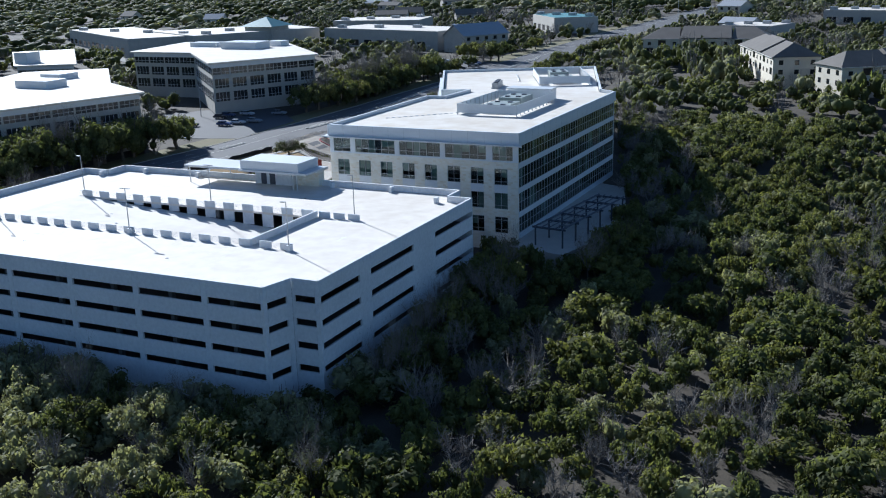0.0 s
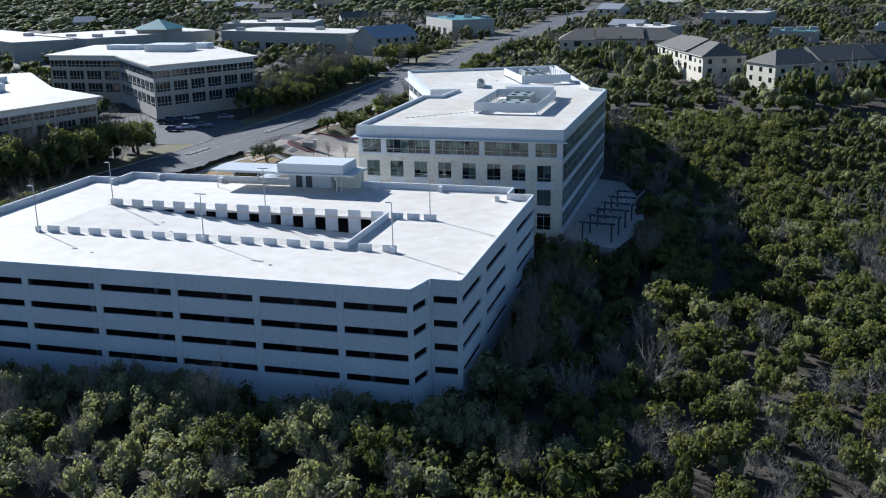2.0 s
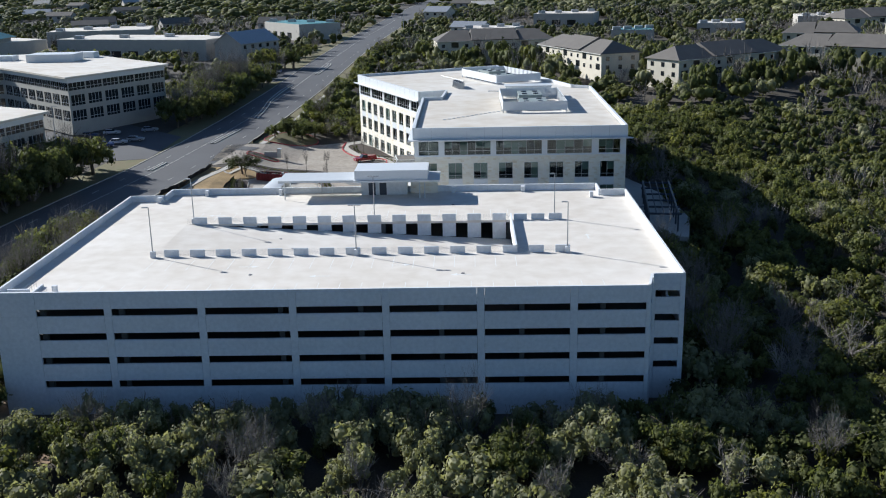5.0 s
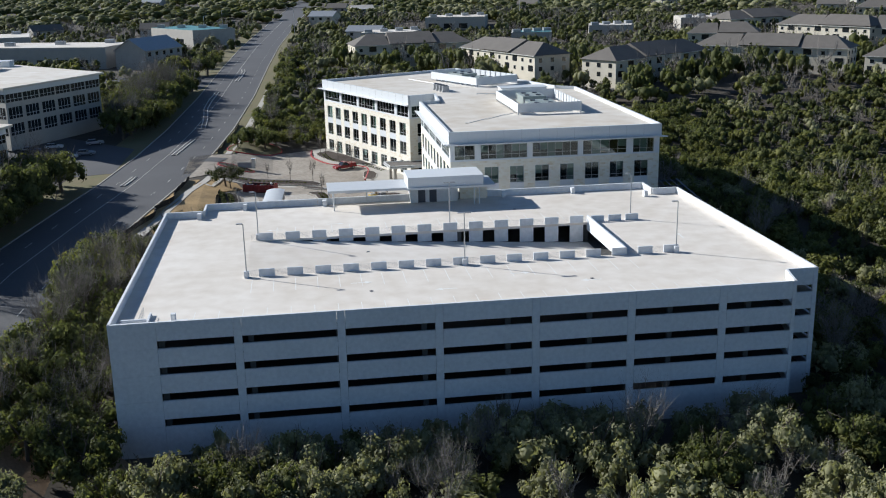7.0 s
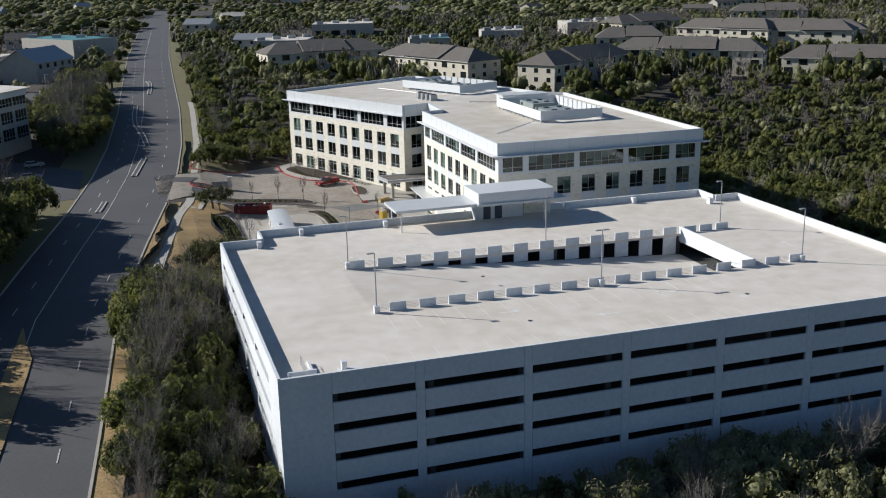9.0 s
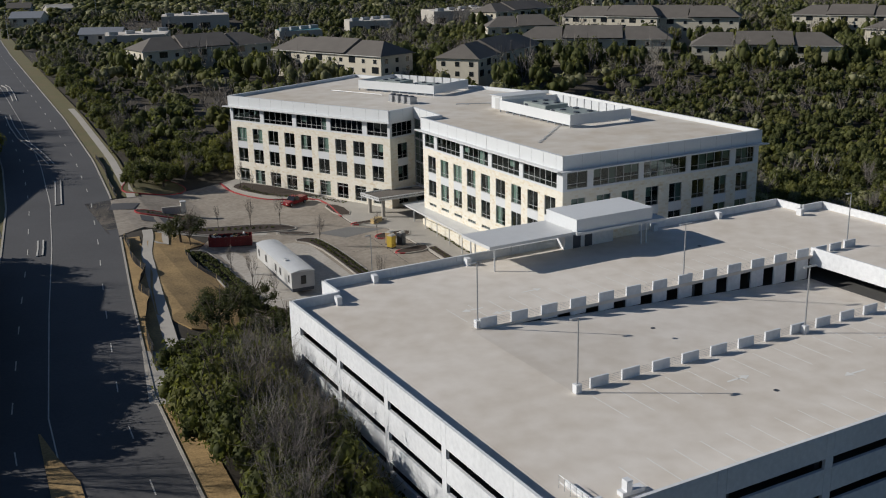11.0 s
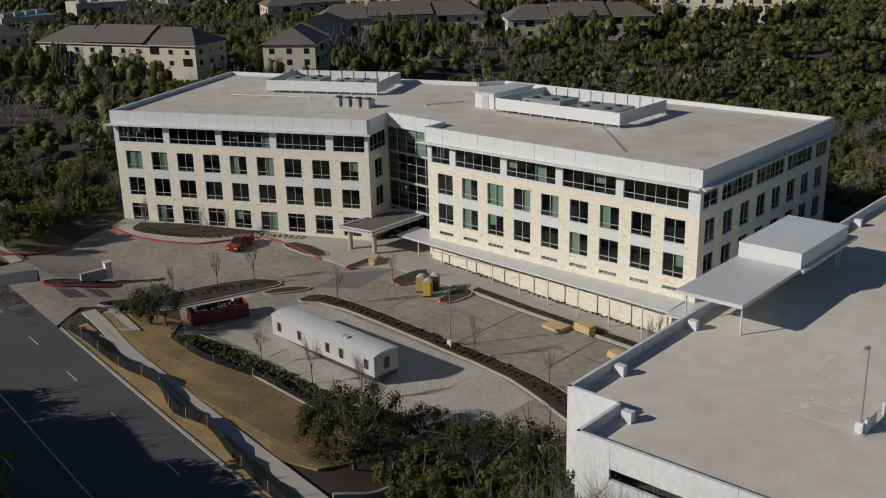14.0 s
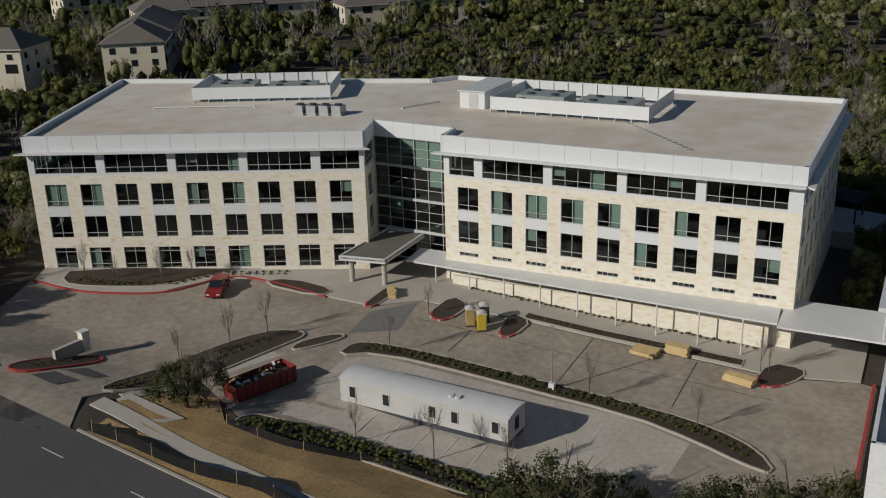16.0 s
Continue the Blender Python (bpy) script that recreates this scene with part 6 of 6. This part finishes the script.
def clear_of_things(x, y):
    e = road_edge(y)
    if e - ROAD_WIDTH - 3 < x < e + 5.5 and y < 1000:
        return False
    if e - ROAD_WIDTH - 40 < x <= e - ROAD_WIDTH - 3 and 216.75 < y < 280.5:
        return False
    if e - 2 < x < -95.2 and 153.85 < y < 257.55:
        return False
    if e < x < GX0 and 85 < y < 155.55:
        return False
    return not any(inside_poly(x, y, p) for p in KEEP_OUT)


def kind_of(x, y, r):
    """Which kind of tree grows here, in drifts: greyer towards the south-west edge."""
    g = noise.noise(Vector((x * 0.025, y * 0.025, 3.0)))
    k = r.random() + g * 0.55
    if y > 300 or x < road_edge(y) - ROAD_WIDTH:
        return 3 if k > 0.72 else 2 if k > 0.62 else 0 if r.random() < 0.75 else 1
    if x > -58 and y > 205:
        return 3 if k > 1.0 else 2 if k > 0.9 else 0 if r.random() < 0.6 else 1
    if y < 95.2 and x < -72.25 and 0.15 < k < 0.92:
        return 2
    if k > 0.84:
        return 3
    if k > 0.72:
        return 2
    return 0 if r.random() < 0.6 else 1


r = random.Random(11)
wood = Wood()
count = [0, 0, 0]
# the wood round the garage and office, tree by tree
x0, x1, y0, y1, step = -170, 93.5, 61.2, 293.25, 4.1
for iy in range(int((y1 - y0) / step)):
    for ix in range(int((x1 - x0) / step)):
        x, y = x0 + (ix + r.uniform(0.1, 0.9)) * step, y0 + (iy + r.uniform(0.1, 0.9)) * step
        if not clear_of_things(x, y) or r.random() < 0.02:
            continue
        k = kind_of(x, y, r)
        big = r.uniform(0.55, 1.0) + 0.8 * r.random() ** 3
        rad, tall = 2.75 * big, (3.6 + 0.9 * big) * r.uniform(0.75, 1.25)
        z = ground_level(x, y) - 0.2
        near = y < 199.75 or x < -17
        if k == 3:
            wood.add((BARE if near else BAREFAR)[r.randrange(2)], x, y, z + 0.5, rad * 1.15, tall * 0.75, r.uniform(0, 6.3), 3)
        else:
            wood.add(NEAR[r.randrange(5)] if near else MID[r.randrange(5)], x, y, z + tall * 0.1, rad, tall * 0.72, r.uniform(0, 6.3), k)
        count[0] += 1
wood.done("woodland", "dense evergreen oak and juniper wood with grey leafless trees")
# the wider country
wood = Wood()
step = 8.5
for iy in range(int((680 - 51) / step)):
    for ix in range(int((476 + 408) / step)):
        x, y = -408 + (ix + r.uniform(0.05, 0.95)) * step, 51 + (iy + r.uniform(0.05, 0.95)) * step
        if (x0 < x < x1 and y0 < y < y1) or not clear_of_things(x, y):
            continue
        if y < 127.5 and x < -195.5 or r.random() < (0.3 if x < -161.5 else 0.04):
            continue
        k = kind_of(x, y, r)
        big = r.uniform(0.75, 1.25)
        z = ground_level(x, y) - 0.3
        tall = 1.65 if any(math.hypot(x - hx, y - hy) < hl / 2 + 9 for hx, hy, hl, *_ in HOUSES) else 1.0
        if k == 3:
            wood.add(BAREFAR[r.randrange(2)], x, y, z + 0.5, 4.5 * big, 4.2 * big * tall, r.uniform(0, 6.3), 3)
        else:
            wood.add(MID[r.randrange(5)] if y < 442 else FAR[r.randrange(4)], x, y, z, 5.0 * big, 5.0 * big * tall, r.uniform(0, 6.3), k)
        count[1] += 1
for cx, cy, l, w, turn, z in HOUSES:
    c, s = math.cos(radians(turn)), math.sin(radians(turn))
    for side in (-1, 1):
        for i in range(int(l / 3.6)):
            u, v = -l / 2 + 3.6 * (i + r.random()), side * (w / 2 + r.uniform(3.6, 6.5))
            if r.random() < 0.82:
                k = r.choice((0, 0, 1, 3))
                wood.add(BAREFAR[r.randrange(2)] if k == 3 else MID[r.randrange(5)], cx + u * c - v * s, cy + u * s + v * c, z - 1.6, r.uniform(2.2, 3.2), r.uniform(3.0, 4.6), r.uniform(0, 6.3), k)
    for side in (-1, 1):
        for i in range(int(w / 3.6)):
            u, v = side * (l / 2 + r.uniform(3.6, 6.0)), -w / 2 + 3.6 * (i + r.random())
            k = r.choice((0, 0, 1, 3))
            wood.add(BAREFAR[r.randrange(2)] if k == 3 else MID[r.randrange(5)], cx + u * c - v * s, cy + u * s + v * c, z - 1.6, r.uniform(2.2, 3.2), r.uniform(3.0, 4.4), r.uniform(0, 6.3), k)
wood.done("far_woodland", "wooded country with oaks and leafless trees")
wood = Wood()
step = 23.0
for iy in range(88):
    for ix in range(130):
        x, y = -1300 + (ix + r.uniform(0, 1)) * step, 51 + (iy + r.uniform(0, 1)) * step
        if (-408 < x < 476 and y < 680) or abs(x + 130 - y * 0.0) > 250 + y * 1.1 or not clear_of_things(x, y):
            continue
        if r.random() < 0.08:
            continue
        k = kind_of(x, y, r)
        big = r.uniform(0.7, 1.3)
        wood.add(FAR[r.randrange(4)], x, y, ground_level(x, y) - 0.5, 12.5 * big, 6.5 * big, r.uniform(0, 6.3), min(k, 2))
        count[2] += 1
wood.done("horizon_woodland", "wooded hills reaching the horizon")


# ---------------------------------------------------------------- single trees
def trunk_bmesh(seed, tall, spread, girth):
    """A tapered trunk with forking limbs, standing on z = 0."""
    q = random.Random(seed)
    bm = bmesh.new()
    fork = Vector((q.uniform(-0.2, 0.2), q.uniform(-0.2, 0.2), tall * q.uniform(0.22, 0.34)))
    rod(bm, (0, 0, -0.3), fork, girth, girth * 0.75, 8)
    for i in range(6):
        a = 2 * math.pi * i / 6 + q.uniform(-0.4, 0.4)
        k = spread * q.uniform(0.45, 0.8)
        elbow = fork + Vector((math.cos(a) * k * 0.5, math.sin(a) * k * 0.5, tall * q.uniform(0.14, 0.24)))
        tip = fork + Vector((math.cos(a) * k, math.sin(a) * k, tall * q.uniform(0.35, 0.6)))
        rod(bm, fork, elbow, girth * 0.5, girth * 0.32, 6)
        rod(bm, elbow, tip, girth * 0.32, girth * 0.08, 5)
        for _ in range(3):
            e = tip.lerp(elbow, q.random()) + Vector((q.uniform(-1, 1), q.uniform(-1, 1), q.uniform(0.2, 1))) * spread * 0.3
            rod(bm, tip.lerp(elbow, q.random()), e, girth * 0.12, girth * 0.03, 4)
    return bm


def tree_model(kind, seed):
    """A tree about 7 m tall with trunk and crown, kept to be copied."""
    at = pose(0, 0, 0)
    ob = empty("tree", at)
    if kind == "bare":
        part("trunk", trunk_bmesh(seed, 7.0, 3.0, 0.15), M["bark"], ob)
        v, f = bare_template(90 + seed, 22, 34, 0.26)
        me = fast_mesh("crown", v * np.array([3.2, 3.2, 3.9]) + np.array([0, 0, 1.6]), f, [M["twig"]])
    elif kind == "young":
        bm = bmesh.new()
        rod(bm, (0, 0, -0.1), (0, 0, 2.6), 0.05, 0.025, 6)
        part("trunk", bm, M["bark"], ob)
        v, f = bare_template(120 + seed, 16, 20, 0.7)
        me = fast_mesh("crown", v * np.array([0.85, 0.85, 1.9]) + np.array([0, 0, 1.3]), f, [M["twig"]])
    elif kind == "liveoak":
        part("trunk", trunk_bmesh(seed, 6.5, 4.2, 0.24), M["bark"], ob)
        v, f = crown_template(180 + seed, 46, 6500, 0.021, 0.5, 0.42, (0.1, 0.22), 0.92)
        me = fast_mesh("crown", v * np.array([4.4, 4.4, 4.6]) + np.array([0, 0, 1.3]), f, [M["darkleaf"]])
    else:
        part("trunk", trunk_bmesh(seed, 7.0, 3.4, 0.26), M["bark"], ob)
        v, f = crown_template(150 + seed, 34, 2300, 0.042, 0.62, 0.66, (0.13, 0.27), 0.86)
        me = fast_mesh("crown", v * np.array([4.0, 4.0, 5.0]) + np.array([0, 0, 0.8]), f, [M["leaf" if kind == "oak" else "juniper" if kind == "juniper" else "sage"]])
    hang(new("crown", me), ob)
    return ob


LABELS = {"liveoak": "dark live oak with open spreading crown by the lawn", "oak": "evergreen live oak with spreading dark crown", "juniper": "dense olive-green juniper tree", "sage": "grey-green broad tree at the wood's edge",
          "bare": "grey leafless tree with fine twigs", "young": "slim young leafless tree in a planting bed"}
MODELS = {}


def plant(kind, x, y, size, seed):
    key = (kind, seed % 3)
    turn = (seed * 77) % 360
    m = pose(x, y, ground_level(x, y), 0, 0, turn) @ Matrix.Diagonal((size, size, size, 1))
    if key not in MODELS:
        MODELS[key] = tagged(tree_model(kind, seed % 3), LABELS[kind], "tree", "trees")
        MODELS[key].matrix_basis = m
        return
    copy_thing(MODELS[key], m).scale = (size, size, size)


r = random.Random(21)
# street trees and oaks beside the garage
k = 0
for x, y, kind, size in ((-145.78, 175.1, "liveoak", 1.3), (-149.6, 171.28, "liveoak", 1.1), (-139.6, 171.5, "liveoak", 0.7), (-144.07, 161.92, "liveoak", 1.4), (-138.97, 157.25, "liveoak", 1.4),
                         (-147.9, 156.4, "oak", 1.3), (-142.8, 151.72, "liveoak", 1.4), (-135.57, 153, "oak", 1.15), (-150.03, 162.78, "juniper", 1.0), (-153.85, 158.95, "oak", 0.8), (-143.6, 213.2, "liveoak", 1.0), (-142.38, 211.65, "bare", 0.8),
                         (-136, 255, "oak", 1.0), (-140.25, 257.55, "oak", 0.9), (-133.45, 260.1, "juniper", 0.9), (-142.8, 251.6, "oak", 0.7), (-134.72, 147.9, "liveoak", 1.4), (-138.55, 144.5, "oak", 1.6), (-153, 150.45, "bare", 1.0), (-152, 146, "bare", 1.6), (-151.8, 140, "liveoak", 1.5), (-152.6, 133, "bare", 1.6), (-155.5, 143, "bare", 1.4)):
    plant(kind, x, y, size, k)
    k += 1
y = 91.8
while y < 151.3:
    e = road_edge(y)
    for i in range(4):
        x = e + 4.6 + (GX0 - 3.0 - e - 4.6) * (i + r.uniform(0.1, 0.9)) / 4
        plant(r.choice(("oak", "bare", "bare", "oak", "juniper", "bare") if y < 133 else ("oak", "oak", "juniper", "oak", "bare")), x, y + r.uniform(-2, 2), r.uniform(0.9, 1.3) + 0.45 * smooth(106.25, 136, y), k)
        k += 1
    y += 5.2
y = 51
while y < 95.2:
    for _ in range(3):
        x = r.uniform(road_edge(y) + 7, -151.3)
        if not inside_poly(x, y, DIRT):
            plant(r.choice(("bare", "bare", "oak", "sage")), x, y, r.uniform(0.6, 1.0), k)
        k += 1
    y += 7.5
# across the road
y = 127.5
while y < 219.3:
    x = road_edge(y) - ROAD_WIDTH - r.uniform(4.5, 12)
    plant(r.choice(("oak", "oak", "juniper", "oak", "bare")), x, y, r.uniform(1.6, 2.3), k)
    k += 1
    y += 4.2
y = 256.7
while y < 343.4:
    for _ in range(2):
        x = road_edge(y) - ROAD_WIDTH - r.uniform(6, 19)
        if not any(inside_poly(x, y, p) for p in OTHER_LOTS):
            plant(r.choice(("oak", "oak", "juniper", "bare")), x, y + r.uniform(-2, 2), r.uniform(1.5, 2.0), k)
            k += 1
    y += 5.5
y = 280.5
while y < 476:
    for side in (-ROAD_WIDTH - r.uniform(4, 9), r.uniform(8, 11)):
        plant(r.choice(("oak", "bare", "oak", "juniper")), road_edge(y) + side, y, r.uniform(0.8, 1.2), k)
        k += 1
    y += 11
for _ in range(60):
    y = r.uniform(284, 405)
    x = road_edge(y) - ROAD_WIDTH - r.uniform(3.5, 19)
    if not any(inside_poly(x, y, p) for p in OTHER_LOTS):
        plant(r.choice(("oak", "oak", "juniper", "oak", "bare")), x, y, r.uniform(1.0, 1.7), k)
        k += 1
for _ in range(26):
    x, y = r.uniform(-222.7, -180.2), r.uniform(219.3, 284.75)
    if not any(inside_poly(x, y, p) for p in OTHER_LOTS):
        plant(r.choice(("oak", "oak", "bare")), x, y, r.uniform(0.7, 1.2), k)
        k += 1
# the edge of the wood before and beside the garage
for i in range(34):
    x = -146.2 + i * 2.8
    plant(r.choice(("sage", "oak", "sage", "sage", "bare")), x + r.uniform(-1.5, 1.5), 85 + r.uniform(-8, 5) * 0.85, r.uniform(0.75, 1.25), k)
    k += 1
for i in range(26):
    y = 102 + i * 2.72
    plant(r.choice(("oak", "juniper", "oak", "bare")), (-59.5 if y < 153 else -46.32) + r.uniform(-1.0, 3.5), y, r.uniform(0.85, 1.3), k)
    k += 1
for x, y in ((-134.64, 221.85), (-129.54, 218.96), (-124.44, 217.6), (-122.83, 202.47), (-122.23, 179.78), (-122.83, 168.72), (-111.77, 203.32), (-121.97, 247.78), (-117.81, 238.85), (-114.58, 236.47),
             (-120.7, 243.95), (-107.61, 164.56), (-107.95, 165.41), (-138.38, 181.9), (-139.4, 188.7), (-140.25, 196.35)):
    plant("young", x, y, r.uniform(1.0, 1.35), k)
    k += 1


# low shrubs in the beds
def shrubs(name, pts, gap, size, rows, label, mat_index=0):
    w = Wood()
    q = random.Random(len(pts) + int(gap * 100))
    for (ax, ay), (bx, by) in zip(pts, pts[1:]):
        d = math.hypot(bx - ax, by - ay)
        n = max(1, int(d / gap))
        for i in range(n):
            for j in range(rows):
                x = ax + (bx - ax) * (i + 0.5) / n + (by - ay) / d * (j - (rows - 1) / 2) * size * 2.1 + q.uniform(-0.1, 0.1)
                y = ay + (by - ay) * (i + 0.5) / n - (bx - ax) / d * (j - (rows - 1) / 2) * size * 2.1 + q.uniform(-0.1, 0.1)
                s = size * q.uniform(0.75, 1.2)
                w.add(MID[q.randrange(4)], x, y, ground_level(x, y) + 0.1, s, s * 0.75, q.uniform(0, 6), mat_index)
    ob = w.done(name, label)
    ob["category"] = "shrubs"


shrubs("median_shrubs", [(-122.91, 205.7), (-122.06, 200.6), (-121.89, 188.7), (-122.06, 175.1), (-123.42, 167.45), (-125.46, 163.2)], 0.85, 0.45, 2, "low brown and green shrubs in the median bed")
shrubs("hedge", [(-143.31, 206.55), (-141.95, 197.2), (-141.61, 188.7), (-141.95, 181.05), (-139.82, 177.22)], 0.7, 0.8, 2, "dark clipped hedge beside the car park")
shrubs("walk_hedge", [(-102.34, 202.3), (-102.34, 166.6)], 0.75, 0.38, 1, "dark low hedge along the garden wall")
shrubs("walk_shrubs", [(-106.5, 192.53), (-106.76, 167.88)], 0.8, 0.3, 1, "low dark shrubs beside the covered walk")
shrubs("front_shrubs", [(-121.21, 249.9), (-120.02, 242.67), (-116.45, 237.15), (-111.86, 234.94), (-107.61, 226.1)], 0.9, 0.36, 2, "low dark shrubs in the office front bed")
shrubs("drive_shrubs", [(-144.92, 222.02), (-136, 220.49), (-125.8, 216.41)], 1.0, 0.4, 2, "dry dark shrubs beside the drive")
shrubs("sign_shrubs", [(-144.92, 232.39), (-138.55, 229.84)], 0.7, 0.25, 2, "low green plants round the sign")
